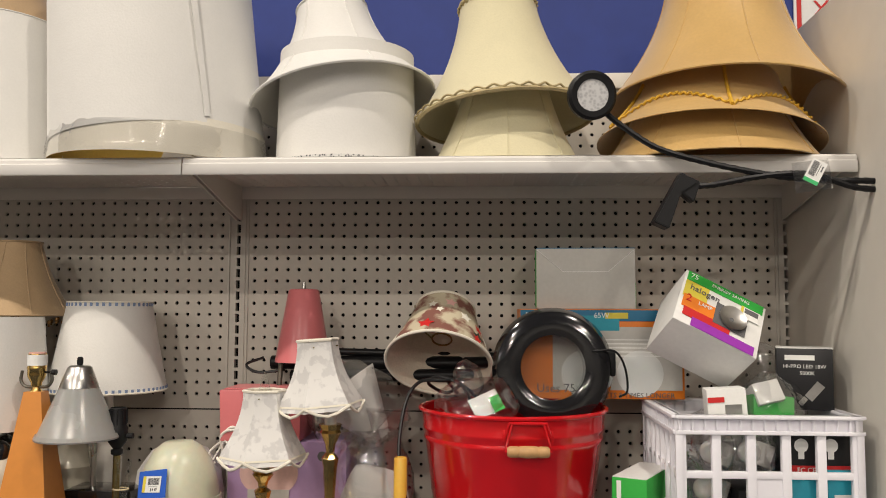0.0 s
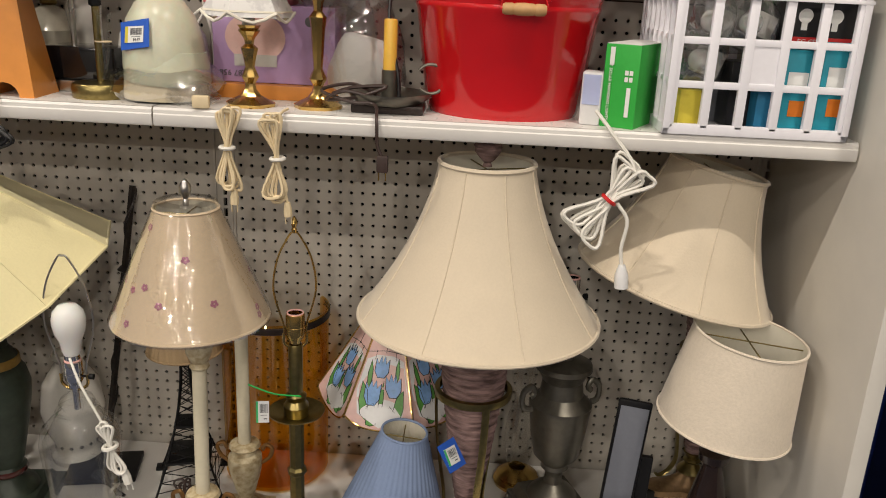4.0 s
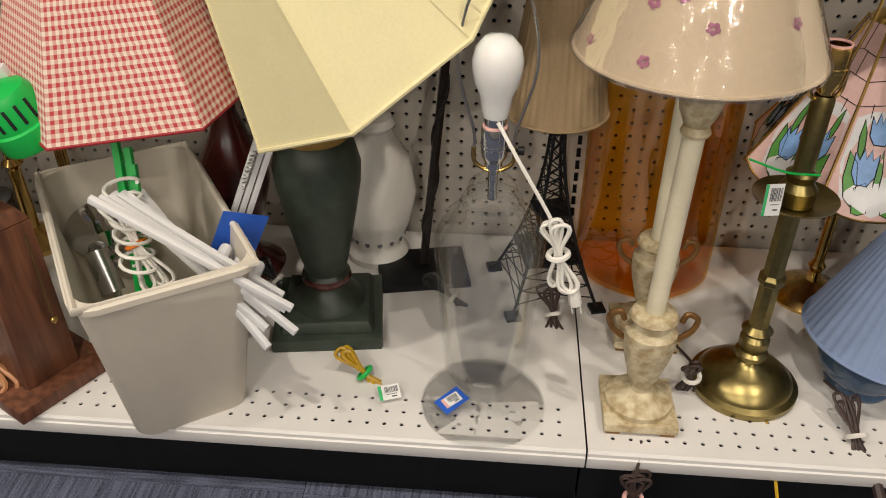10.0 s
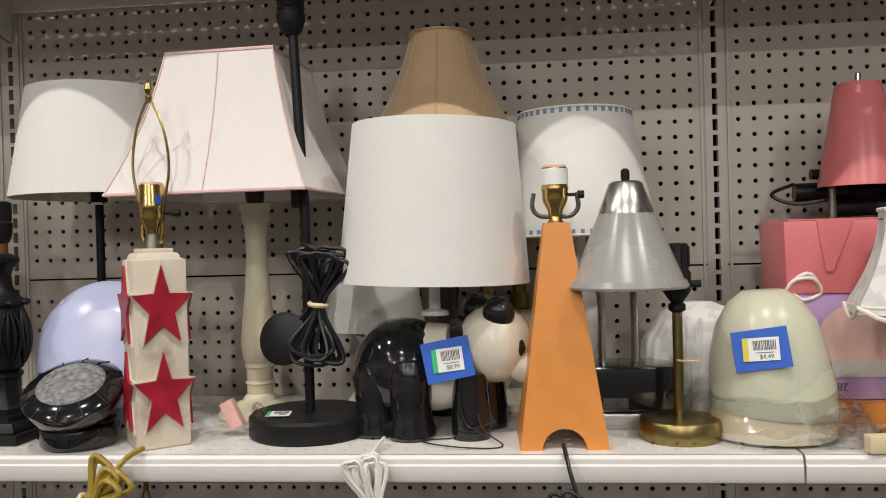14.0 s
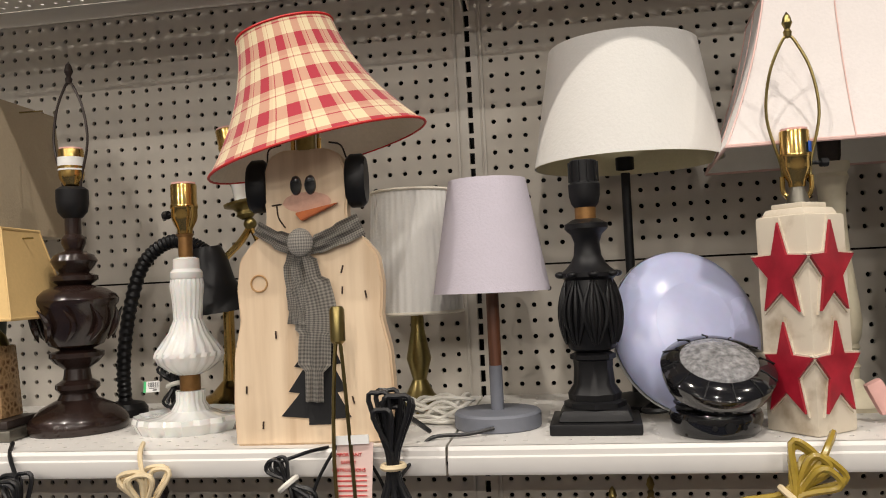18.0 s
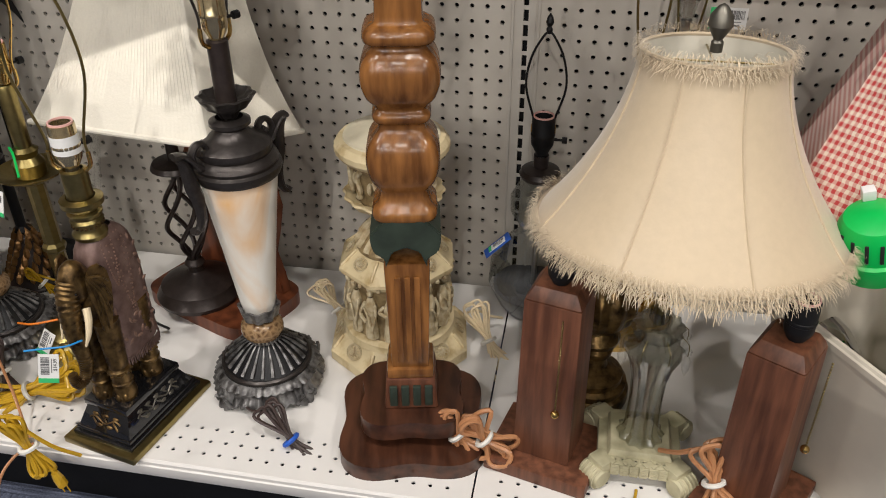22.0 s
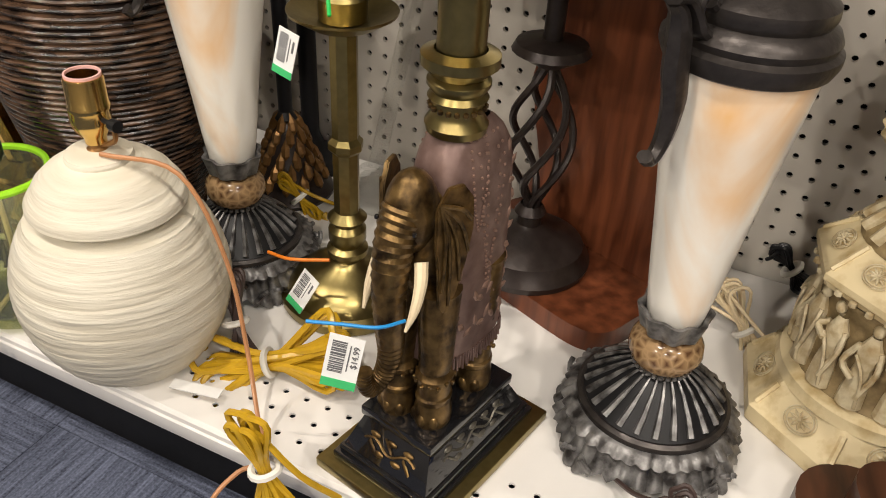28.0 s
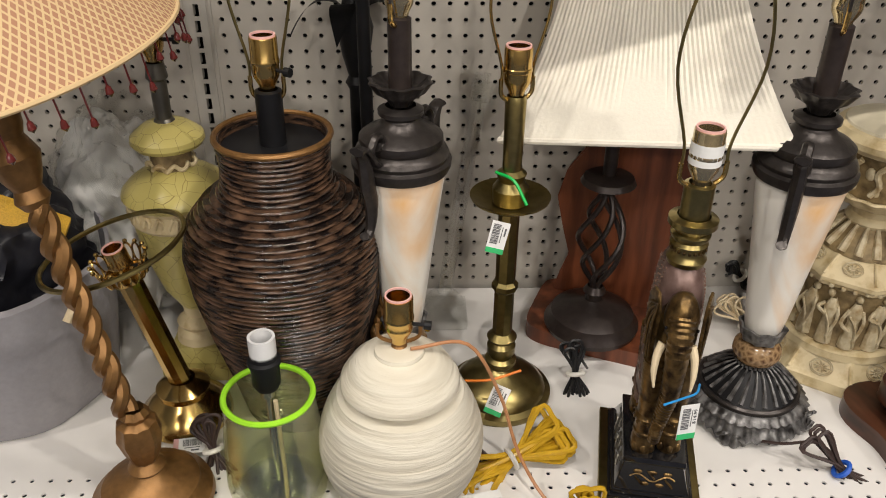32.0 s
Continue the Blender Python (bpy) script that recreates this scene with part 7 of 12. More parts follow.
def urn_lamp(x, y, rz, label):
    t = thing("table_lamp", x, y, ZD, label, "lamp", rz=rz, group="alabaster urn lamps")
    base = part("base", urn_skirt(), M["castiron"], t, "scrolled dark bronze foot", smooth=50)
    for k in range(4):
        a = math.pi / 2 * k
        mm = Matrix.Rotation(a, 4, "Z") @ pose(0.084, 0, 0, 0, 0, 0)
        for s in (-1, 1):
            part("foot_scroll", tube([(0.001 + 0.0075 * math.cos(q) * (1 - q * 0.09), s * (0.010 + 0.009 * (1 - q * 0.09) * math.sin(q)), 0.014 + 0.010 * (1 - q * 0.09) * math.cos(q + 0.6)) for q in [i * 0.6 for i in range(12)]], 0.0028, 6, m=mm), M["castiron"], base)
    part("dome", lathe([(0.070, 0.040), (0.066, 0.046), (0.061, 0.050), (0.050, 0.062), (0.034, 0.076), (0.022, 0.083)], 56), M["blackm"], t)
    for k in range(24):
        a = 2 * math.pi * k / 24
        part("dome_rib", tube([(r * math.cos(a + d), r * math.sin(a + d), z) for r, z, d in ((0.061, 0.0515, 0), (0.050, 0.0632, 0.03), (0.035, 0.0770, 0.07), (0.024, 0.0842, 0.1))], 0.0022, 5, radii=[0.0036, 0.0030, 0.0018, 0.0012]), M["castiron"], t)
    part("rim", lathe([(0.0620, 0.0485), (0.0655, 0.0500), (0.0690, 0.0475), (0.0690, 0.0430), (0.066, 0.040)], 56), M["iron"], t)
    part("bead", beads([(0.0245 * math.cos(a), 0.0245 * math.sin(a), 0.0875) for a in [2 * math.pi * k / 26 for k in range(26)]], 0.0026), M["castiron"], t, "ring of small beads")
    part("agate_ball", lathe([(0.022, 0.088), (0.029, 0.094), (0.0325, 0.103), (0.031, 0.113), (0.024, 0.121), (0.02, 0.122)], 36), M["agate"], t, "brown agate ball")
    part("leaf_cup", lathe([(0.018, 0.121), (0.025, 0.126), (0.0275, 0.136), (0.0305, 0.147), (0.0270, 0.147), (0.0235, 0.138)], 64, ripple=0.07, waves=8), M["castiron"], t)
    part("vase", lathe([(0.018, 0.13), (0.0235, 0.14), (0.028, 0.17), (0.037, 0.245), (0.047, 0.32), (0.0535, 0.368), (0.051, 0.373), (0, 0.373)], 56), M["alab"], t, "white and amber alabaster glass")
    part("cap", lathe([(0.050, 0.364), (0.0575, 0.368), (0.0605, 0.375), (0.0605, 0.381), (0.0560, 0.384), (0.0575, 0.389), (0.0545, 0.395), (0.048, 0.399), (0.0505, 0.404), (0.050, 0.411), (0.044, 0.416), (0.034, 0.421), (0.026, 0.426), (0.0215, 0.433), (0.027, 0.438), (0.027, 0.443), (0.018, 0.448)], 52), M["iron"], t, "stepped dark bronze cap")
    for s in (-1, 1):
        mm = pose(0, 0, 0, 0, 0, 0 if s > 0 else 180)
        hn = part("handle", leaf_band([(0.086, 0.418), (0.079, 0.410), (0.074, 0.392), (0.071, 0.372), (0.066, 0.352), (0.066, 0.332), (0.070, 0.316), (0.077, 0.308), (0.082, 0.312)], [0.004, 0.007, 0.010, 0.011, 0.010, 0.0075, 0.005, 0.0045, 0.0055], 0.0085, mm), M["iron"], t, "leaf-shaped iron handle")
        part("scroll", leaf_band([(0.050, 0.392), (0.060, 0.398), (0.068, 0.410), (0.078, 0.420), (0.090, 0.422)], [0.005, 0.0055, 0.005, 0.0045, 0.005], 0.010, mm), M["iron"], hn)
        part("volute", leaf_band([(0.063, 0.402), (0.064, 0.416), (0.056, 0.426), (0.046, 0.425), (0.042, 0.416), (0.048, 0.410), (0.054, 0.414)], [0.0045, 0.0045, 0.0042, 0.004, 0.004, 0.0045, 0.005], 0.007, mm), M["iron"], hn)
    part("bobeche", lathe([(0.012, 0.448), (0.016, 0.456), (0.028, 0.464), (0.037, 0.477), (0.033, 0.478), (0.024, 0.470), (0.013, 0.468)], 80, ripple=0.05, waves=10), M["iron"], t)
    part("candle_tube", lathe([(0.0135, 0.466), (0.0135, 0.548), (0.01, 0.550)], 20), M["bronze"], t)
    socket(t, 0.546, "clearbrass", 0.0165, 0.062, label="clear brass socket")
    harp(t, 0.563, 0.21, 0.045, "iron", rz=10)
    return t


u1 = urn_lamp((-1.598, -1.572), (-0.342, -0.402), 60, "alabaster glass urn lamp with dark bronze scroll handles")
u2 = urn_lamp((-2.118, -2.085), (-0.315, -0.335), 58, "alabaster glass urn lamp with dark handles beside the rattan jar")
hank(u1, (-1.58, -0.48, ZD + 0.01), (-1.49, -0.535, ZD + 0.012), 0.10, "cordb", 6, (1.0, -0.35), 0.024, seed=40, tie="tape")
hank(u2, (-2.03, -0.40, ZD + 0.03), (-2.00, -0.455, ZD + 0.035), 0.08, "cordb", 7, (0.4, -0.3), 0.025, seed=41)

# wooden display board with a twisted iron lamp and a box-pleated shade
bd = thing("wooden_stand", (-1.765, -1.755), (-0.139, -0.13), ZD, "cherry-stained wooden stand with a wavy back board", "stand", rz=-23)
half = [(0.105, 0.025), (0.098, 0.06), (0.085, 0.10), (0.10, 0.15), (0.112, 0.20), (0.10, 0.25), (0.075, 0.29), (0.085, 0.33), (0.06, 0.36), (0.0, 0.37)]
part("back_board", prism([(x, z) for x, z in half] + [(-x, z) for x, z in half[-2::-1]], 0.042, 0.062, 0.002), M["cherry"], bd)
part("foot_board", plate([(0.125 * math.copysign(abs(math.cos(a)) ** 0.35, math.cos(a)), 0.082 * math.copysign(abs(math.sin(a)) ** 0.35, math.sin(a))) for a in [2 * math.pi * i / 48 for i in range(48)]], 0.0, 0.026), M["cherry"], bd)
il = thing("table_lamp", (-1.803, -1.8), (-0.161, -0.21), ZD + 0.026, "twisted dark iron lamp with an ivory pleated shade", "lamp")
part("base", lathe([(0, 0), (0.072, 0), (0.074, 0.008), (0.066, 0.02), (0.064, 0.026), (0.045, 0.038), (0.02, 0.046), (0.014, 0.05)], 44), M["bronze"], il)
part("stem_foot", lathe([(0.014, 0.048), (0.013, 0.06), (0.018, 0.064), (0.012, 0.074)], 20), M["bronze"], il)
for k in range(5):
    a0 = 2 * math.pi * k / 5
    part("cage_bar", tube([(max(0.006, 0.034 * math.sin(math.pi * f)) * math.cos(a0 + 3.2 * f), max(0.006, 0.034 * math.sin(math.pi * f)) * math.sin(a0 + 3.2 * f), 0.07 + 0.17 * f) for f in [i / 20 for i in range(21)]], 0.0042, 7), M["bronze"], il)
part("neck", lathe([(0.014, 0.235), (0.04, 0.25), (0.036, 0.258), (0.01, 0.262), (0.01, 0.50)], 20), M["bronze"], il)


def box_shade(parent, w0, d0, w1, d1, z0, z1, cloth, m, label, n=88):
    """A rectangular shade with fine vertical pleats and a band at its hem."""
    def loop(w, d, push):
        pts = []
        per = [(w, 0), (d, 1), (w, 2), (d, 3)]
        for ln, s in per:
            for i in range(n):
                u = i / n - 0.5
                o = push if i % 2 else 0.0
                pts.append({0: (u * w, -d / 2 - o), 1: (w / 2 + o, u * d), 2: (-u * w, d / 2 + o), 3: (-w / 2 - o, -u * d)}[s])
        return pts
    bm = bmesh.new()
    rings = []
    for k in range(9):
        f = k / 8
        g = f - 0.16 * math.sin(math.pi * f) * (1 - f) * -1
        g = min(1, g)
        w, d = w0 + (w1 - w0) * g, d0 + (d1 - d0) * g
        rings.append([bm.verts.new((x, y, z0 + (z1 - z0) * f)) for x, y in loop(w, d, 0.0020)])
    for a, b in zip(rings, rings[1:]):
        for i in range(len(a)):
            j = (i + 1) % len(a)
            bm.faces.new((a[i], a[j], b[j], b[i]))
    sh = part("shade", bm, M[cloth], parent, label, smooth=60, m=m)
    part("hem_band", tube([(sx * w0 / 2, sy * d0 / 2, z0) for sx, sy in ((-1, -1), (1, -1), (1, 1), (-1, 1))], 0.0045, 8, closed=True), M["offfab"], sh)
    part("top_band", tube([(sx * w1 / 2, sy * d1 / 2, z1) for sx, sy in ((-1, -1), (1, -1), (1, 1), (-1, 1))], 0.0035, 8, closed=True), M["offfab"], sh)
    return sh


box_shade(il, 0.350, 0.20, 0.145, 0.09, 0.0, 0.285, "offfab", pose(0.028, -0.047, 0.342, -16, -5.5, -17), "ivory box-pleated shade with a flat hem band")
hank(il, (-1.82, -0.30, ZD + 0.01), (-1.845, -0.335, ZD + 0.03), 0.07, "cordk", 6, (0.1, -0.5), 0.02, seed=42)

# ---- elephant lamp ----
el = thing("table_lamp", (-1.776, -1.757), (-0.459, -0.505), ZD, "bronze elephant lamp with a mauve jewelled robe on a plinth", "lamp", rz=78)
part("base_plate", box(0.18, 0.125, 0.011, 0.0025), M["oldbrass"], el, "aged brass base plate")
part("plinth", box(0.158, 0.104, 0.007, 0.002, pose(0, 0, 0.011)), M["blackg"], el, "black plinth")
part("plinth_step", box(0.150, 0.097, 0.007, 0.0025, pose(0, 0, 0.018)), M["blackg"], el)
slope = part("plinth_slope", box(0.144, 0.091, 0.032, 0.0015, pose(0, 0, 0.025), taper=0.77), M["blackg"], el)
part("plinth_top", box(0.116, 0.076, 0.010, 0.002, pose(0, 0, 0.056)), M["blackg"], el)
for rz, d, w, tilt, metal in ((0, 0.0405, 0.086, 18, "pewter"), (180, 0.0405, 0.086, 18, "pewter"), (-90, 0.0645, 0.054, 27, "antique"), (90, 0.0645, 0.054, 27, "antique")):
    part("plinth_scroll", scrollwork(w, 0.024, pose(0, 0, 0, 0, 0, rz) @ pose(0, -d, 0.041, -tilt), 5 if w > 0.06 else 3), M[metal], slope, "raised scroll relief")


def elephant_leg(x, y):
    prof = [(0, 0.066), (0.0180, 0.066), (0.0192, 0.071), (0.0185, 0.082), (0.0168, 0.090), (0.0182, 0.092), (0.0182, 0.096), (0.0165, 0.098), (0.0163, 0.111), (0.0184, 0.113), (0.0188, 0.118), (0.0162, 0.121)]
    for i in range(22):
        prof += [(0.0154 + 0.0042 * i / 21 + 0.0009 * (i % 2), 0.123 + 0.0038 * i)]
    lg = part("leg", lathe(prof + [(0, 0.208)], 22, pose(x, y, 0)), M["antique"], el)
    part("anklet", beads([(x + 0.0192 * math.cos(a), y + 0.0192 * math.sin(a), 0.1155 - 0.003 * (k % 2)) for k, a in enumerate([i * 0.449 for i in range(14)])], 0.0026), M["antique"], lg)
    part("toenail", merge(*[ball(0.0062, (0.8, 1, 1.2), (x + 0.0165 * math.cos(a), y + 0.0165 * math.sin(a), 0.0735), 10) for a in (math.pi - 0.75, math.pi, math.pi + 0.75)]), M["antique"], lg)


for lx, ly in ((-0.040, 0.019), (-0.033, -0.020), (0.036, 0.019), (0.032, -0.019)):
    elephant_leg(lx, ly)
part("body", merge(ball(0.05, (1.06, 0.66, 0.85), (0.008, 0, 0.215), 24), ball(0.034, (0.9, 0.9, 1.5), (-0.028, 0, 0.235), 20)), M["antique"], el)
# the robe: a cape that falls from the collar over both flanks
ROBE = [(0.322, 0.42), (0.318, 0.56), (0.311, 0.72), (0.300, 0.86), (0.284, 0.95), (0.255, 1.0), (0.21, 1.02), (0.17, 1.02), (0.145, 1.03), (0.130, 1.05)]


def robe_at(u, z, side, lift=0.0):
    """A point of the robe's flank: u from -1 (front) to 1 (back)."""
    k = 1.0
    for (za, ka), (zb, kb) in zip(ROBE, ROBE[1:]):
        if zb <= z <= za:
            k = kb + (ka - kb) * (z - zb) / (za - zb)
    return Vector((0.014 + 0.049 * k * u, side * (0.035 * k * (1 - abs(u) ** 3) ** (1 / 3) + lift), z))


bm = bmesh.new()
rings = []
for z, k in ROBE:
    ring = []
    for i in range(44):
        a = 2 * math.pi * i / 44
        c, s = math.cos(a), math.sin(a)
        q = (abs(c) ** 3 + abs(s) ** 3) ** (-1 / 3)
        fold = 1 + 0.018 * math.sin(9 * a) * max(0, (0.25 - z) * 8)
        ring.append(bm.verts.new((0.014 + 0.049 * k * q * c * fold, 0.035 * k * q * s * fold, z + (0.006 * c if z < 0.14 else 0))))
    rings.append(ring)
for a, b in zip(rings, rings[1:]):
    for i in range(44):
        bm.faces.new((a[i], b[i], b[(i + 1) % 44], a[(i + 1) % 44]))
rob = part("robe", bm, M["mauverobe"], el, "mauve robe with raised jewels", smooth=70)
for side in (-1, 1):
    for u0, u1, zl, w in ((-0.42, 0.42, 0.205, 0.16), (-0.20, 0.22, 0.185, 0.10), (-0.62, -0.1, 0.245, 0.2)):
        line = []
        for i in range(34):
            f = i / 33
            u = u0 + (u1 - u0) * f
            line.append(robe_at(u, 0.314 - (0.314 - zl) * (1 - abs(2 * f - 1) ** 1.4), side, 0.0006))
        part("bead_string", beads(line, 0.0015), M["robegilt"], rob, "strings of raised beads")
    leaf = []
    for i in range(11):
        leaf.append((0.62 + 0.12 * (i % 2), 0.298 - 0.0145 * i, i * 50))
    for i in range(8):
        leaf.append((0.62 - 0.17 * i, 0.152 + 0.007 * (i % 2), i * 70))
    for i in range(5):
        leaf.append((0.30 - 0.14 * i, 0.178 + 0.005 * (i % 3), i * 40))
    for i in range(6):
        leaf.append((-0.68, 0.27 - 0.02 * i, i * 60))
    part("leaf_relief", merge(*[lathe([(0, -0.0075), (0.0032, -0.002), (0.0026, 0.003), (0, 0.0065)], 6, Matrix.Translation(robe_at(u, z, side)) @ Matrix.Rotation(radians(t), 4, "Y"), squash=0.55) for u, z, t in leaf]), M["robegilt"], rob, "raised leaf scrolls")
    fr_bm = bmesh.new()
    for i in range(30):
        p = robe_at(-0.95 + 1.9 * i / 29, 0.131, side, 0.0004)
        tube([p, p + Vector((0.0008 * (i % 3 - 1), 0.0004 * side, -0.012 - 0.003 * (i % 2)))], 0.0013, 5, bm=fr_bm)
    part("robe_fringe", fr_bm, M["mauverobe"], rob)
hd = part("head", merge(ball(0.025, (0.95, 0.95, 1.32), (-0.052, 0, 0.270), 28)), M["antique"], el)
part("eye", beads([(-0.071, s * 0.021, 0.266) for s in (-1, 1)], 0.0024), M["blackg"], hd)
trk = smooth_path([(-0.060, 0, 0.276), (-0.072, 0, 0.250), (-0.077, 0, 0.214), (-0.075, 0, 0.178), (-0.071, 0.003, 0.150), (-0.074, 0.008, 0.128), (-0.085, 0.012, 0.118), (-0.093, 0.013, 0.127), (-0.094, 0.013, 0.140)], 9)
rad = [0.0185, 0.0168, 0.0146, 0.0128, 0.0110, 0.0096, 0.0084, 0.0076, 0.0070]
part("trunk", tube(trk, 0.012, 16, radii=[(rad[i // 9] + (rad[min(8, i // 9 + 1)] - rad[i // 9]) * (i % 9) / 9) * (1 + 0.09 * (i % 2)) for i in range(len(trk))]), M["antique"], el, "wrinkled trunk with a curled tip")
for s in (-1, 1):
    er = part("ear", prism([(0, 0), (0.010, 0.015), (0.024, 0.015), (0.034, 0.003), (0.036, -0.022), (0.031, -0.050), (0.022, -0.078), (0.012, -0.092), (0.006, -0.084), (0.004, -0.055), (0.0, -0.028)], -0.0022, 0.0022, 0.0009, pose(-0.056, s * 0.030, 0.282, 0, 0, s * 20)), M["antique"], el)
    rib = bmesh.new()
    for ex, ez in ((0.033, -0.014), (0.032, -0.040), (0.025, -0.064), (0.015, -0.084), (0.008, -0.07)):
        tube([(0.003, s * 0.0022, 0.004), (ex * 0.55 + 0.004, s * 0.0042, ez * 0.42 + 0.003), (ex, s * 0.0024, ez)], 0.0018, 6, curve=4, bm=rib)
    part("ear_rib", rib, M["antique"], er, m=pose(-0.056, s * 0.030, 0.282, 0, 0, s * 20))
    part("tusk", tube([(-0.060, s * 0.020, 0.238), (-0.066, s * 0.0255, 0.224), (-0.074, s * 0.027, 0.206), (-0.083, s * 0.025, 0.190)], 0.005, 10, curve=5, radii=[0.0062, 0.0058, 0.0045, 0.0014]), M["tusk"], el, "ivory-coloured tusk")
figure = Matrix.Diagonal((0.88, 0.80, 1, 1))
for o in list(el.children):
    if o.name.split(".")[0] in ("leg", "body", "robe", "head", "trunk", "ear", "tusk"):
        o.matrix_basis = figure @ o.matrix_basis
part("collar", lathe([(0.021, 0.316), (0.0225, 0.322), (0.0195, 0.327), (0.0185, 0.330), (0.0185, 0.339), (0.0212, 0.341), (0.0185, 0.345), (0.022, 0.350), (0.022, 0.353), (0.018, 0.356), (0.0235, 0.361), (0.0268, 0.364), (0.0268, 0.371), (0.018, 0.374)], 32), M["oldbrass"], el)
part("collar_band", beads([(0.019 * math.cos(a), 0.019 * math.sin(a), 0.3345) for a in [k * 0.3142 for k in range(20)]], 0.0024), M["antique"], el)
part("stem", lathe([(0.0165, 0.372), (0.0165, 0.411), (0.012, 0.413)], 20), M["oldbrass"], el)
socket(el, 0.411, "clearbrass", 0.0165, 0.062, label="chrome socket with a paper warning label")
part("socket_label", lathe([(0.0172, 0.436), (0.0173, 0.460)], 20), M["card"], el, "paper warning label round the socket")
harp(el, 0.43, 0.24, 0.046, "oldbrass", rz=-72)
price_tag(el, wall_pose(-1.772, -0.632, 0.352, 22, -12) @ pose(0, 0, 0, 0, 0, 80), 0.040, 0.024, None, "gtape", "$14.99")
part("blue_tie", tube([(-1.800, -0.632, 0.375), (-1.778, -0.622, 0.374), (-1.758, -0.609, 0.370), (-1.748, -0.590, 0.366)], 0.0013, 6, curve=4), M["skyplastic"], el, "blue plastic tag tie", world=True)
hank(el, (-1.80, -0.60, ZD), (-1.851, -0.629, 0.196), 0.085, "cordg", 7, (0.25, 0.02), 0.022, r=0.003, seed=44)

# cream clay jar lamp
jr = thing("table_lamp", (-2.121, -2.088), (-0.493, -0.515), ZD, "cream hand-thrown clay jar lamp with a brass socket", "lamp")
prof = [(0, 0), (0.058, 0), (0.062, 0.004)]
for i in range(34):
    f = i / 33
    z = 0.006 + 0.150 * f
    r = 0.062 + 0.033 * math.sin(math.pi * min(1, f * 0.95 + 0.02)) ** 0.8 + 0.006 * f
    prof += [(r + (0.0012 if i % 2 else 0), z)]
prof += [(0.064, 0.158), (0.057, 0.160), (0.056, 0.165), (0.066, 0.166), (0.0695, 0.169), (0.069, 0.174), (0.066, 0.179), (0.0645, 0.180), (0.058, 0.191), (0.047, 0.201), (0.034, 0.208), (0.029, 0.209), (0.028, 0.214), (0.016, 0.217), (0, 0.218)]
part("jar", lathe([(r, z * 1.04) for r, z in prof], 56, ripple=0.004, waves=5), M["throwncl"], jr)
part("cap", lathe([(0.02, 0.216), (0.022, 0.219), (0.014, 0.222), (0.007, 0.228), (0.007, 0.235)], 20), M["copper"], jr)
socket(jr, 0.232, "brass", 0.0165, 0.06, rz=-10)
part("harp_saddle", tube([(-0.024, 0, 0.255), (-0.022, 0, 0.238), (0, 0, 0.23), (0.022, 0, 0.238), (0.024, 0, 0.255)], 0.0024, 6, curve=4), M["copper"], jr)
part("lamp_cord", tube([(-2.075, -0.525, 0.385), (-2.01, -0.505, 0.375), (-1.97, -0.505, 0.30), (-1.945, -0.52, 0.22), (-1.915, -0.55, 0.175), (-1.885, -0.58, ZD + 0.006), (-1.90, -0.60, ZD + 0.004), (-1.915, -0.63, 0.13), (-1.93, -0.66, 0.02), (-1.98, -0.70, 0.006), (-2.06, -0.70, 0.006), (-2.12, -0.73, 0.006)], 0.0022, 7, curve=6), M["cordr"], jr, "clear copper cord that trails to the floor", world=True)
hank(jr, (-1.99, -0.50, ZD + 0.01), (-1.947, -0.489, ZD + 0.020), 0.13, "cordg", 12, (-2.6, -1.1), 0.040, r=0.0036, seed=45)
part("warning_tag", box(0.05, 0.012, 0.001, 0, pose(-1.99, -0.545, ZD + 0.012, 0, 0, 12)), M["card"], jr, "printed paper cord tag", world=True)

# second brass candlestick lamp
b2 = brass_lamp((-1.972, -1.935), (-0.303, -0.365), "aged brass candlestick lamp with two hanging price tags", 0.51, 0.315)
price_tag(b2, wall_pose(-1.955, -0.425, 0.455, -5, -6) @ pose(0, 0, 0, 0, 0, 78), 0.042, 0.022, None, "gtape")
price_tag(b2, wall_pose(-1.945, -0.435, 0.205, -10, -25) @ pose(0, 0, 0, 0, 0, 72), 0.042, 0.024, None, "gtape")
part("orange_tie", tube([(-1.99, -0.43, 0.235), (-1.955, -0.44, 0.245), (-1.915, -0.43, 0.252)], 0.0018, 6, curve=4), M["orangecard"], b2, "orange plastic tag tie", world=True)
part("green_strap", tube([(-1.955, -0.37, 0.515), (-1.935, -0.39, 0.513), (-1.92, -0.41, 0.49)], 0.002, 6, curve=4), M["green"], b2, "lime tag strap", world=True)

# pinecone-leaf lamp and palm-leaf pole behind
pc = thing("table_lamp", (-2.172, -2.122), (-0.137, -0.175), ZD, "black stick lamp on a scaled leaf cone", "lamp")
part("base", lathe([(0, 0), (0.056, 0), (0.058, 0.006), (0.054, 0.012), (0.048, 0.016), (0.044, 0.022)], 36), M["bronze"], pc)
part("cone", lathe([(0.044, 0.02), (0.034, 0.05), (0.02, 0.09), (0.012, 0.105)], 28), M["bronze"], pc)
for q in range(6):
    z = 0.024 + 0.0145 * q
    r = 0.045 - 0.0058 * q
    for k in range(12 - q):
        a = 2 * math.pi * (k + 0.5 * (q % 2)) / (12 - q)
        part("leaf_scale", lathe([(0, 0.016), (0.006, 0.004), (0.0055, -0.006), (0, -0.012)], 6, Matrix.Rotation(a, 4, "Z") @ pose(r, 0, z + 0.004, 0, -22, 0), squash=1.0), M["copper"], pc)
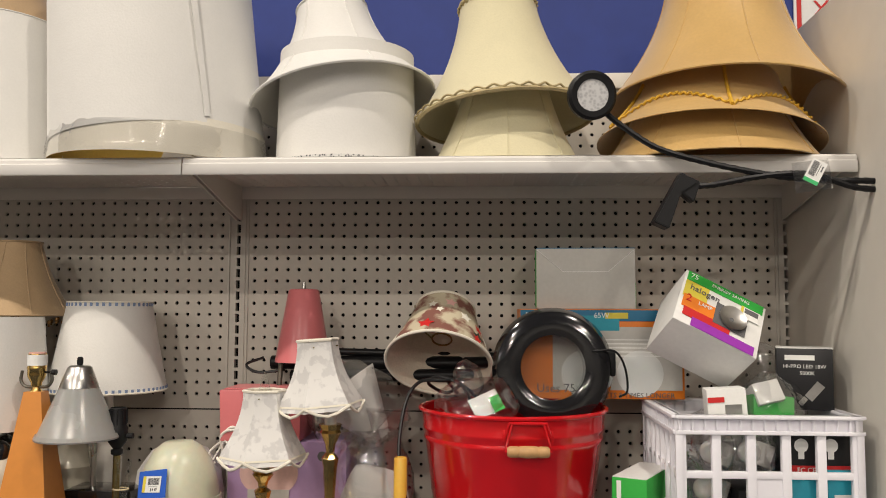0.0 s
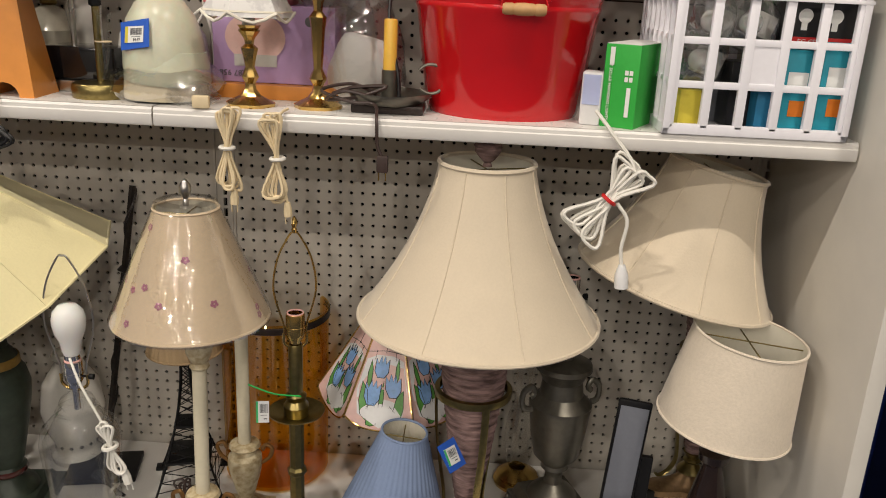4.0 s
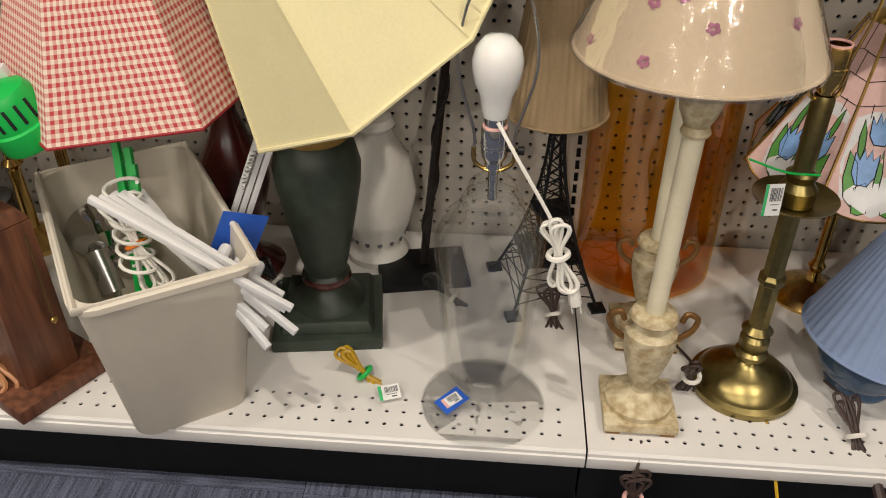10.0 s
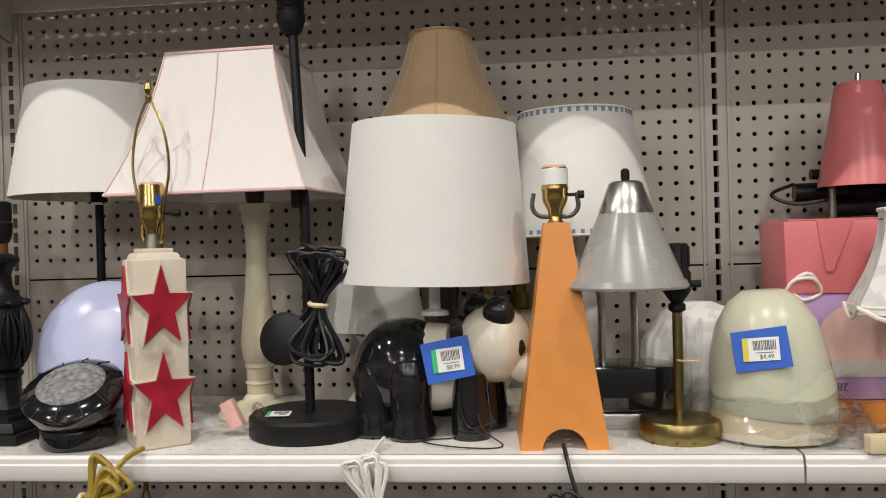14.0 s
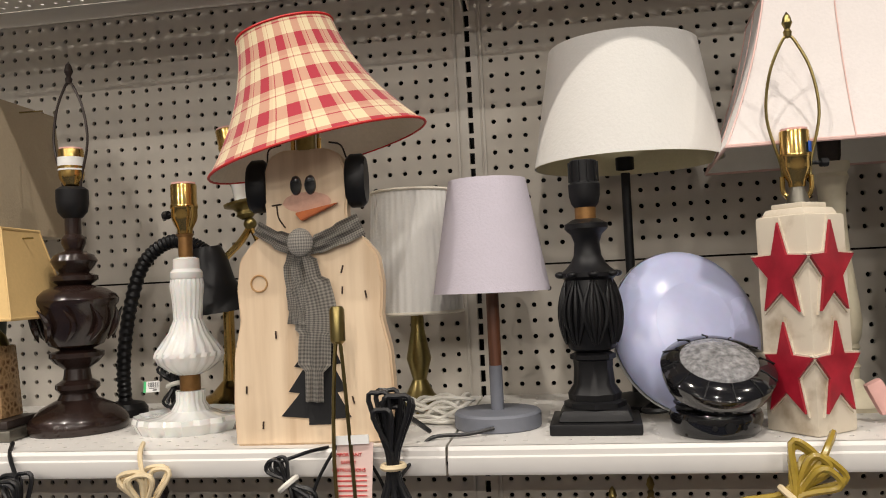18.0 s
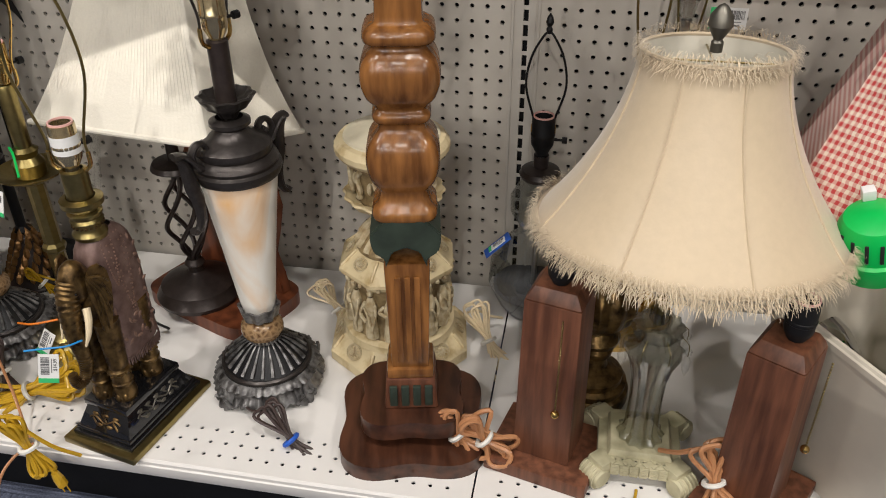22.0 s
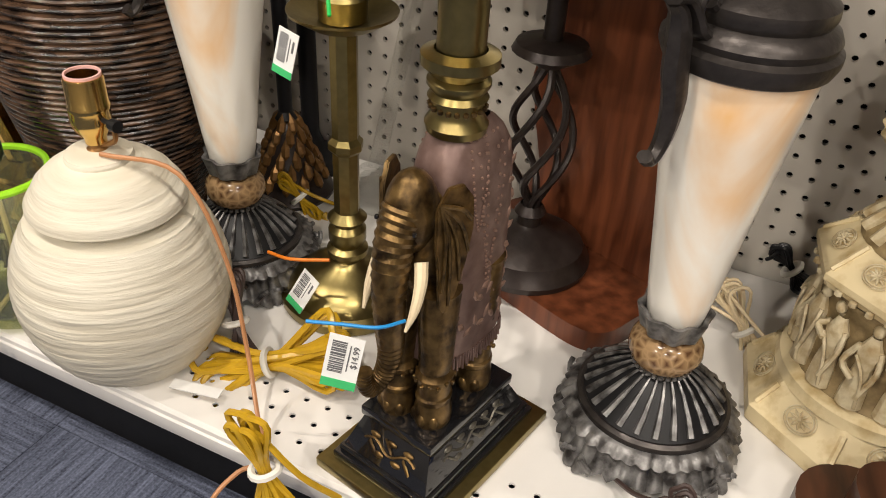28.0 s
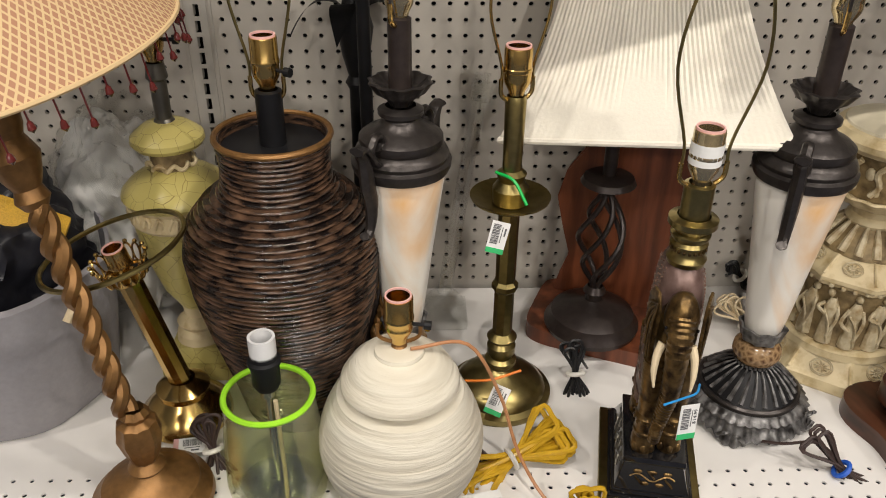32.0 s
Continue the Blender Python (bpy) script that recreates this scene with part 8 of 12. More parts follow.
part("stick", lathe([(0.012, 0.1), (0.016, 0.108), (0.009, 0.116), (0.009, 0.55), (0.015, 0.555), (0.012, 0.57)], 18), M["blackm"], pc)
lp = thing("table_lamp", (-2.190, -2.168), (-0.055, -0.105), ZD, "black palm-stem lamp with drooping leaves", "lamp")
part("stem", lathe([(0, 0), (0.05, 0), (0.05, 0.01), (0.02, 0.03), (0.012, 0.05), (0.012, 0.38), (0.017, 0.39), (0.012, 0.40), (0.02, 0.43), (0.026, 0.47), (0.018, 0.50), (0.012, 0.52), (0.012, 0.60)], 20), M["blackm"], lp)
for a, dl in ((180, 1.0), (20, 0.7), (250, 0.6)):
    c, s = math.cos(math.radians(a)), math.sin(math.radians(a))
    bm = bmesh.new()
    L, R = [], []
    for i in range(9):
        f = i / 8
        x = 0.015 + 0.075 * dl * f
        z = 0.50 + 0.02 * math.sin(2.6 * f) - 0.05 * f * f
        w = 0.019 * math.sin(math.pi * min(1, 0.1 + 0.9 * f)) + 0.001
        L.append(bm.verts.new((c * x - s * w, s * x + c * w, z)))
        R.append(bm.verts.new((c * x + s * w, s * x - c * w, z - 0.004)))
    for i in range(8):
        bm.faces.new((L[i], L[i + 1], R[i + 1], R[i]))
    bmesh.ops.solidify(bm, geom=bm.faces[:], thickness=0.003)
    part("leaf", bm, M["blackm"], lp)

# crystal lamp
cr = thing("table_lamp", (-2.052, -2.005), (-0.101, -0.205), ZD, "leaning clear acrylic column lamp on a cut-glass foot", "lamp")
part("foot", merge(box(0.075, 0.075, 0.02, 0.005, pose(0, 0, 0)), lathe([(0.03, 0.02), (0.034, 0.035), (0.02, 0.05), (0.01, 0.055)], 8)), M["clear"], cr)
for dx in (-0.006, 0.006):
    part("rod", tube([(dx, 0, 0.05), (dx + 0.055, 0.05, 0.40)], 0.0055, 10), M["clear"], cr)
part("block", box(0.03, 0.03, 0.03, 0.004, pose(0.05, 0.045, 0.36, -8, 9, 0)), M["clear"], cr)
hank(cr, (-2.03, -0.26, ZD + 0.015), (-2.075, -0.275, ZD + 0.02), 0.055, "cordg", 5, (1.0, 0.1), 0.02, seed=46)

# rattan jar lamp
bk = thing("table_lamp", (-2.281, -2.255, (0.95, 0.95, 1.045)), (-0.315, -0.325), ZD, "big dark woven rattan jar lamp with a black pole", "lamp")
prof = [(0, 0), (0.070, 0), (0.074, 0.006)]
z, k = 0.008, 0
cuts = [(0.0, 0.074), (0.06, 0.088), (0.13, 0.108), (0.20, 0.125), (0.25, 0.130), (0.285, 0.122), (0.31, 0.10), (0.325, 0.078), (0.335, 0.070), (0.36, 0.068), (0.39, 0.071)]
while z < 0.388:
    for (za, ra), (zb, rb) in zip(cuts, cuts[1:]):
        if za <= z <= zb:
            r = ra + (rb - ra) * (z - za) / (zb - za)
    prof += [(r - 0.0026, z), (r + 0.0006, z + 0.0011), (r + 0.0017, z + 0.0030), (r + 0.0006, z + 0.0049)]
    z += 0.0060
part("jar", lathe(prof + [(0.072, 0.390), (0.072, 0.394), (0.066, 0.394), (0.064, 0.380), (0, 0.380)], 60), M["rattan"], bk, "coiled rattan jar")
part("rim", tube([(0.0715 * math.cos(2 * math.pi * k / 48), 0.0715 * math.sin(2 * math.pi * k / 48), 0.394) for k in range(48)], 0.004, 7, closed=True), M["copper"], bk)
part("top_plate", lathe([(0, 0.383), (0.065, 0.383)], 40), M["blackm"], bk)
part("pole", lathe([(0.0165, 0.383), (0.0165, 0.445), (0.012, 0.447)], 24), M["blackm"], bk)
socket(bk, 0.445, "brass", 0.0165, 0.06, rz=-30, label="brass socket with stamped lettering")
harp(bk, 0.455, 0.22, 0.036, "oldbrass")

# lime glass lamp
lm = thing("table_lamp", (-2.286, -2.258, (1.06, 1.06, 1.07)), (-0.496, -0.55), ZD, "lime green glass lamp with a bare black socket", "lamp")
part("glass", lathe([(0, 0.002), (0.048, 0.002), (0.055, 0.008), (0.058, 0.03), (0.056, 0.08), (0.050, 0.145), (0.046, 0.148), (0.052, 0.08), (0.053, 0.03), (0.045, 0.01), (0, 0.009)], 48, ripple=0.006, waves=7), M["lime"], lm)
part("rim", tube([(0.0485 * math.cos(2 * math.pi * k / 40), 0.0485 * math.sin(2 * math.pi * k / 40), 0.148) for k in range(40)], 0.0035, 7, closed=True), mat("lime_rim", (0.35, 0.75, 0.03), 0.15, vary=0.05), lm, "bright lime glass rim")
part("foot_disc", lathe([(0, 0.010), (0.046, 0.010), (0.046, 0.013), (0, 0.014)], 40), M["lime"], lm)
part("stem", lathe([(0.004, 0.02), (0.004, 0.145), (0.009, 0.148), (0.009, 0.16)], 12), M["chrome"], lm)
part("socket", lathe([(0.012, 0.158), (0.0155, 0.165), (0.0155, 0.19), (0.018, 0.192), (0.018, 0.196), (0.0145, 0.198), (0.0145, 0.205)], 24), M["blackp"], lm)
part("socket_liner", lathe([(0.0145, 0.203), (0.0145, 0.226), (0.0115, 0.226), (0.0115, 0.206)], 24), M["white"], lm)
part("lamp_cord", tube([(-2.25, -0.555, 0.30), (-2.248, -0.56, 0.20), (-2.24, -0.60, ZD + 0.02), (-2.235, -0.632, 0.13), (-2.23, -0.66, 0.03), (-2.235, -0.70, 0.008), (-2.28, -0.73, 0.008), (-2.33, -0.73, 0.008)], 0.0026, 7, curve=6), M["cordi"], lm, "clear cord that hangs to the floor", world=True)
hank(lm, (-2.24, -0.69, 0.03), (-2.225, -0.71, 0.018), 0.05, "cordw", 6, (1.0, 0.2), 0.02, seed=47)

# gilt twisted lamp with a lattice shade and red beads
cp = thing("table_lamp", (-2.452, -2.405), (-0.508, -0.575), ZD, "gilt twisted-column lamp with a red-beaded peach lattice shade", "lamp")
part("base", lathe([(0, 0), (0.070, 0), (0.074, 0.006), (0.072, 0.014), (0.06, 0.024), (0.058, 0.03), (0.04, 0.04), (0.024, 0.046), (0.018, 0.054), (0.022, 0.06), (0.014, 0.07)], 44), M["copper"], cp)
part("fluted_cup", lathe([(0.014, 0.07), (0.02, 0.085), (0.026, 0.11), (0.022, 0.13), (0.014, 0.135), (0.017, 0.142), (0.012, 0.15)], 40, ripple=0.05, waves=10), M["copper"], cp)
ax = [Vector((-0.006, -0.006, 0.15)), Vector((-0.055, 0.02, 0.405))]
for k in range(2):
    part("twist", tube([ax[0].lerp(ax[1], f) + Vector((0.0062 * math.cos(28 * f + math.pi * k), 0.0062 * math.sin(28 * f + math.pi * k), 0)) for f in [i / 90 for i in range(91)]], 0.0085, 8), M["copper"], cp)
part("upper_turning", lathe([(0.012, 0), (0.018, 0.01), (0.014, 0.022), (0.02, 0.035), (0.026, 0.055), (0.018, 0.075), (0.022, 0.085), (0.026, 0.12), (0.014, 0.13)], 28, pose(-0.055, 0.02, 0.40, -4, -12, 0)), M["copper"], cp)
part("rod", tube([(-0.082, 0.03, 0.52), (-0.10, 0.04, 0.66)], 0.006, 8), M["copper"], cp)
wsh = shade(cp, 0.205, 0.0, 0.09, 0.20, "weave", bell=0.3, trim="weave", m=pose(-0.098, 0.035, 0.556, 4, -8, 0), label="peach lattice shade with a beaded hem")
rnd = random.Random(48)
for k in range(56):
    a = 2 * math.pi * k / 56
    dl = 0.012 + 0.009 * (k % 3)
    part("bead_drop", merge(tube([(0.205 * math.cos(a), 0.205 * math.sin(a), 0), (0.205 * math.cos(a), 0.205 * math.sin(a), -dl)], 0.0009, 4), lathe([(0, 0), (0.0036, 0.004), (0.0026, 0.009), (0, 0.012)], 8, pose(0.205 * math.cos(a), 0.205 * math.sin(a), -dl - 0.01))), M["bead"], wsh, "dark red glass bead")
hank(cp, (-2.45, -0.62, ZD + 0.01), (-2.47, -0.70, 0.09), 0.07, "cordg", 5, (0.3, 0.1), 0.02, seed=49)

# brass lamp with a ring
b3 = thing("table_lamp", (-2.445, -2.42), (-0.345, -0.41), ZD, "polished brass column lamp with a shade ring and lace collar", "lamp")
part("base", lathe([(0, 0), (0.058, 0), (0.062, 0.006), (0.060, 0.018), (0.045, 0.034), (0.034, 0.045), (0.036, 0.055), (0.028, 0.062), (0.018, 0.068)], 40), M["brass"], b3)
part("column", tube([(0, 0, 0.06), (-0.03, -0.025, 0.242)], 0.0155, 10), M["brass"], b3, smooth=20)
lace = pose(-0.031, -0.026, 0.245, 8, -9, 0)
lc = part("collar", lathe([(0.016, 0), (0.024, 0.004), (0.026, 0.009)], 36, lace), M["brass"], b3, "pierced lace collar")
for k in range(16):
    a = 2 * math.pi * k / 16
    part("lace_loop", tube([lace @ Vector(((0.027 + 0.0055 * (1 + math.sin(b)) / 2) * math.cos(a + 0.19 * math.cos(b)), (0.027 + 0.0055 * (1 + math.sin(b)) / 2) * math.sin(a + 0.19 * math.cos(b)), 0.019 + 0.012 * math.sin(b))) for b in [2 * math.pi * i / 14 for i in range(14)]], 0.0013, 5, closed=True), M["brass"], lc)
    part("lace_point", ball(0.003, at=lace @ Vector((0.0335 * math.cos(a), 0.0335 * math.sin(a), 0.033)), seg=8), M["brass"], lc)
socket(b3, 0.0, "brass", 0.014, 0.05, m=pose(-0.031, -0.026, 0.243, 8, -9, 0), knob=True)
part("shade_ring", tube([(-0.04 + 0.085 * math.cos(a), -0.03 + 0.085 * math.sin(a), 0.290 + 0.022 * math.cos(a)) for a in [2 * math.pi * k / 48 for k in range(48)]], 0.0035, 6, closed=True), M["oldbrass"], b3)
hank(b3, (-2.37, -0.47, ZD + 0.02), (-2.365, -0.50, ZD + 0.022), 0.07, "cordb", 6, (0.3, -0.5), 0.022, seed=50)
price_tag(b3, pose(-2.40, -0.485, ZD + 0.014, 20, 0, 8), 0.04, 0.022, None, "tagpink")

# crackled yellow urn lamp
yu = thing("table_lamp", (-2.447, -2.437, (0.93, 0.93, 1.14)), (-0.213, -0.215), ZD, "crackled yellow urn lamp with ivory moulding", "lamp")
part("base", box(0.11, 0.11, 0.022, 0.004), M["crackle"], yu)
part("base_step", box(0.09, 0.09, 0.022, 0.004, pose(0, 0, 0.022), taper=0.85), M["crackle"], yu)
part("stem", lathe([(0.038, 0.044), (0.036, 0.055), (0.028, 0.062), (0.034, 0.07), (0.02, 0.08), (0.022, 0.095)], 32), M["creamresin"], yu)
part("urn", lathe([(0.022, 0.095), (0.042, 0.125), (0.056, 0.165), (0.065, 0.205), (0.068, 0.228)], 48), M["crackle"], yu)
md = part("moulding", lathe([(0.067, 0.222), (0.0705, 0.226), (0.069, 0.230), (0.069, 0.246), (0.073, 0.250), (0.074, 0.253)], 48), M["creamresin"], yu, "ivory leaf moulding")
for k in range(22):
    a = 2 * math.pi * k / 22
    part("leaf", tube([(0.0705 * math.cos(a + d), 0.0705 * math.sin(a + d), z) for d, z in ((-0.10, 0.232), (0.0, 0.245), (0.08, 0.240), (0.05, 0.234))], 0.0026, 6, curve=3), M["creamresin"], md)
part("shoulder", lathe([(0.074, 0.252), (0.077, 0.256), (0.075, 0.261), (0.066, 0.269), (0.05, 0.279), (0.034, 0.286), (0.028, 0.288)], 52), M["crackle"], yu)
part("neck_ring", lathe([(0.028, 0.287), (0.028, 0.312)], 28), M["resindark"], yu)
part("braid", tube([((0.031 + 0.003 * math.cos(9 * a)) * math.cos(a), (0.031 + 0.003 * math.cos(9 * a)) * math.sin(a), 0.293 + 0.003 * math.sin(9 * a)) for a in [2 * math.pi * i / 90 for i in range(90)]], 0.0028, 6, closed=True), M["creamresin"], yu, "ivory rope braid")
part("collar", lathe([(0.028, 0.311), (0.047, 0.315), (0.051, 0.320), (0.050, 0.326), (0.046, 0.329), (0.032, 0.338), (0.020, 0.342), (0.013, 0.343)], 44), M["crackle"], yu)
part("neck", lathe([(0.016, 0.341), (0.0115, 0.346), (0.0115, 0.39), (0.015, 0.393), (0.012, 0.41)], 18), M["pewter"], yu)
socket(yu, 0.41, "brass")

# grey felt bin with bags
fb = thing("storage_bin", (-2.733, -2.66), (-0.260, -0.37), ZD, "soft grey felt storage bin holding bags", "bin")
part("tub", lathe([(0, 0.002), (0.135, 0.002), (0.145, 0.02), (0.16, 0.12), (0.168, 0.215), (0.162, 0.22), (0.155, 0.12), (0.13, 0.03), (0, 0.02)], 40, ripple=0.02, waves=7), M["fabricbin"], fb)
part("rope_handle", tube([(0.14, -0.09, 0.17), (0.155, -0.06, 0.20), (0.15, -0.04, 0.165), (0.158, -0.02, 0.19)], 0.006, 8, curve=5), M["cordi"], fb)


def crumple(name, x, y, z, r, squash, material, label, seed, category):
    bm = bmesh.new()
    bmesh.ops.create_icosphere(bm, subdivisions=5, radius=r)
    for v in bm.verts:
        n1 = noise.noise(Vector(v.co) * (6 / r * 0.35) + Vector((seed, 0, 0)))
        n2 = noise.noise(Vector(v.co) * (16 / r * 0.35) + Vector((0, seed, 0)))
        n3 = abs(noise.noise(Vector(v.co) * (34 / r * 0.35) + Vector((0, 0, seed))))
        v.co *= 1 + 0.22 * n1 + 0.10 * n2 - 0.15 * n3
        v.co = Vector((v.co.x * squash[0], v.co.y * squash[1], v.co.z * squash[2]))
    lo = min(v.co.z for v in bm.verts)
    for v in bm.verts:
        v.co.z -= lo
    t = thing(name, x, y, z, label, category)
    part("cloth", bm, M[material], t, smooth=70)
    return t


crumple("black_bag", (-2.733, -2.66), (-0.260, -0.37), ZD + 0.03, 0.135, (1, 1, 1.15), "blackbag", "crumpled black fabric bag in the felt bin", 3, "bag")
crumple("white_bundle", (-2.591, -2.52), (-0.050, -0.17), ZD, 0.10, (1, 0.9, 1.6), "whitefab", "pale cloth bundle wrapped in clear plastic", 5, "bundle")
crumple("film_bundle", (-2.586, -2.515), (-0.050, -0.17), ZD, 0.108, (1, 0.9, 1.62), "clear", "clear plastic bag over the cloth bundle", 6, "plastic bag")
# an added block takes the place of yellow stripes on the bag
yb = thing("yellow_stripe_block", (-2.646, -2.585), (-0.252, -0.36), ZD + 0.30, "yellow block standing in for stripes on the black bag", "pouch")
part("pouch", box(0.10, 0.05, 0.018, 0.007, pose(0.01, -0.04, -0.02, 38, 28, 10)), M["yellowbraid"], yb)

# ==== middle shelf, first bay ====
def carton(name, x, y, z, w, d, h, material, label, rz=0, rx=0, ry=0, category="box", bevel=0.0015):
    t = thing(name, x, y, z, label, category, rz=rz, rx=rx, ry=ry)
    part("carton", box(w, d, h, bevel), M[material], t)
    t["half"] = d / 2
    return t


def print_on(t, name, x, z, w, h, material, lift=0.0006, side="front", label=""):
    """A printed field on the front (or top) of a carton."""
    d = t["half"]
    m = pose(x, -d - lift, z, 90) if side == "front" else pose(x, z, lift)
    return part(name, flat(w, h, m), M[material], t, label, smooth=0)


def letters(t, body, x, z, size, material, lift=0.0016, turn=0, side="front"):
    m = pose(x, -t["half"] - lift, z, 90) @ pose(0, 0, 0, 0, 0, turn)
    return part("lettering", text_mesh(body, size, m), M[material], t, smooth=0)


# white plastic crate
CX, CY, CW, CD, CH = 1.037, -0.262, 0.312, 0.285, 0.256
cr = thing("storage_crate", CX, CY, ZM, "white plastic milk crate heaped with boxed light bulbs", "crate")


def crate_side(name, w, n, slats, place):
    """One lattice wall of the crate in x and z, facing -y."""
    t = 0.012
    bm = merge(slab(-w / 2, w / 2, -t, 0, 0, 0.018, 0.002), slab(-w / 2, w / 2, -t - 0.004, 0.002, CH - 0.032, CH - 0.026, 0.001),
               slab(-w / 2, w / 2, -t - 0.006, 0.003, CH - 0.006, CH, 0.002), slab(-w / 2, w / 2, -0.006, 0, CH - 0.03, CH, 0.001))
    if slats:
        for k in range(n + 1):
            x = -w / 2 + w * k / n
            bm = merge(bm, slab(x - 0.003, x + 0.003, -t, 0, 0.01, CH - 0.03, 0.001))
        for z in (0.085, 0.155):
            bm = merge(bm, slab(-w / 2, w / 2, -0.008, -0.002, z, z + 0.008, 0.001))
    else:
        for k in range(n + 1):
            x = -w / 2 + 0.011 + (w - 0.022) * k / n
            bm = merge(bm, slab(x - 0.008, x + 0.008, -t, 0, 0.01, CH - 0.03, 0.003))
        for z in (0.078, 0.150):
            bm = merge(bm, slab(-w / 2, w / 2, -t + 0.001, 0, z, z + 0.012, 0.002))
    for k in range(int(w / 0.02)):
        x = -w / 2 + 0.01 + k * 0.02
        bm = merge(bm, slab(x - 0.001, x + 0.001, -t - 0.003, 0, CH - 0.027, CH - 0.005))
    o = part(name, bm, M["cratewhite"], cr, m=place)
    return o


crate_side("front_lattice", CW, 5, False, pose(0, -CD / 2 + 0.012, 0))
crate_side("back_lattice", CW, 5, False, pose(0, CD / 2 - 0.012, 0, 0, 0, 180))
crate_side("side_lattice", CD, 7, True, pose(-CW / 2 + 0.012, 0, 0, 0, 0, -90))
crate_side("side_lattice", CD, 7, True, pose(CW / 2 - 0.012, 0, 0, 0, 0, 90))
part("bottom", slab(-CW / 2 + 0.01, CW / 2 - 0.01, -CD / 2 + 0.01, CD / 2 - 0.01, 0.002, 0.01), M["cratewhite"], cr)
part("filled_opening", slab(-0.028, 0.025, -CD / 2 + 0.003, -CD / 2 + 0.008, 0.088, 0.152), M["cratewhite"], cr, "closed white lattice field")


def bag_lump(w, d, h, seed, n=18):
    """A creased plastic bag: a bumpy lump."""
    rnd = random.Random(seed)
    bm = bmesh.new()
    bmesh.ops.create_icosphere(bm, subdivisions=3, radius=1.0)
    ph = [(Vector((rnd.uniform(-1, 1), rnd.uniform(-1, 1), rnd.uniform(-1, 1))).normalized(), rnd.uniform(3, 9), rnd.uniform(0, 6)) for _ in range(n)]
    for v in bm.verts:
        k = 1.0
        for ax, f, o in ph:
            k += 0.028 * math.sin(v.co.dot(ax) * f + o) + 0.012 * abs(math.sin(v.co.dot(ax) * f * 2.3 + o))
        v.co *= k
        v.co.z = max(v.co.z, -0.8)
        v.co = Vector((v.co.x * w / 2, v.co.y * d / 2, (v.co.z + 0.8) * h / 1.8))
    return bm


# goods in the crate, seen through the openings
for x, y, z, w, d, h, mm, lb, rz in (
        (1.165, -0.355, 0.012, 0.05, 0.05, 0.15, "tealcard", "teal card bulb box in the crate", 3),
        (1.105, -0.36, 0.012, 0.055, 0.04, 0.135, "tealcard", "teal and orange bulb box in the crate", -4),
        (1.056, -0.36, 0.012, 0.04, 0.045, 0.075, "bluecard", "blue card bulb box in the crate", 8),
        (1.02, -0.33, 0.012, 0.05, 0.06, 0.11, "blackcard", "black fitting in the crate", 5),
        (0.93, -0.365, 0.012, 0.045, 0.03, 0.06, "ytape", "yellow plastic fitting in the crate", 10),
        (1.13, -0.345, 0.152, 0.125, 0.05, 0.075, "blackcard", "black and red bulb box in the crate", 0),
        (1.0, -0.25, 0.012, 0.2, 0.12, 0.10, "greyp", "dark grey box deep in the crate", 4)):
    b = carton("bulb_box", x, y, ZM + z, w, d, h, mm, lb, rz)
    if mm == "tealcard":
        print_on(b, "bulb_picture", 0, h * 0.62, w * 0.6, h * 0.22, "card")
        print_on(b, "orange_badge", 0.004, h * 0.28, w * 0.45, h * 0.2, "orangecard")
    if w == 0.125:
        print_on(b, "red_strip", 0, 0.008, w, 0.016, "redcard")
        for dx in (-0.028, 0.022):
            part("bulb_picture", lathe([(0, 0), (0.007, 0.001), (0.011, 0.001), (0.012, 0.0014), (0, 0.0015)], 16, pose(dx, -0.0255, 0.05, 90)), M["card"], b)
            print_on(b, "bulb_neck", dx, 0.034, 0.01, 0.014, "card")
        letters(b, "FC CE", -0.02, 0.008, 0.012, "card")
for x, y, z, w, h, sd in ((0.945, -0.34, 0.08, 0.08, 0.09, 1), (1.02, -0.35, 0.15, 0.085, 0.08, 2), (0.955, -0.35, 0.15, 0.07, 0.08, 3), (1.0, -0.28, 0.13, 0.15, 0.12, 4), (1.10, -0.25, 0.14, 0.14, 0.10, 5)):
    t = thing("bulb_pack", x, y, ZM + z, "frosted plastic bag of small bulbs in the crate", "bag", group="bags in the crate")
    part("bag", bag_lump(w, 0.06, h, sd), M["film"], t)
    part("bulb", ball(0.02, at=(0.0, 0, h * 0.45), seg=16), M["milk"], t)
    part("bulb_box", box(w * 0.55, 0.03, h * 0.5, 0.002, pose(0.01, 0.01, 0.015, 0, 20, 10)), M["greycard"], t)

# halogen floodlight bulb box lying tilted on the heap
hb = thing("bulb_box", 0.967, -0.285, 1.3975, "halogen bulb box in rainbow print with an open window", "box")
hb.matrix_basis = pose(0.967, -0.285, 1.398, 0, 0, 0) @ pose(0, 0, 0, -38, 27, 0)
part("carton", box(0.160, 0.11, 0.125, 0.0015, pose(0, 0, -0.062)), M["card"], hb)
hb["half"] = 0.055
print_on(hb, "green_field", 0.0, 0.052, 0.15, 0.022, "greencard", 0.0006)
print_on(hb, "yellow_field", -0.052, 0.020, 0.046, 0.040, "ytape", 0.0006)
print_on(hb, "orange_field", -0.030, -0.010, 0.085, 0.030, "orangecard", 0.0009)
print_on(hb, "red_field", -0.022, -0.034, 0.09, 0.02, "redcard", 0.0012)
print_on(hb, "violet_field", 0.012, -0.051, 0.12, 0.02, "purplecard", 0.0014)
print_on(hb, "window", 0.02, -0.005, 0.062, 0.05, "ink", 0.0017, label="dark cut-out window")
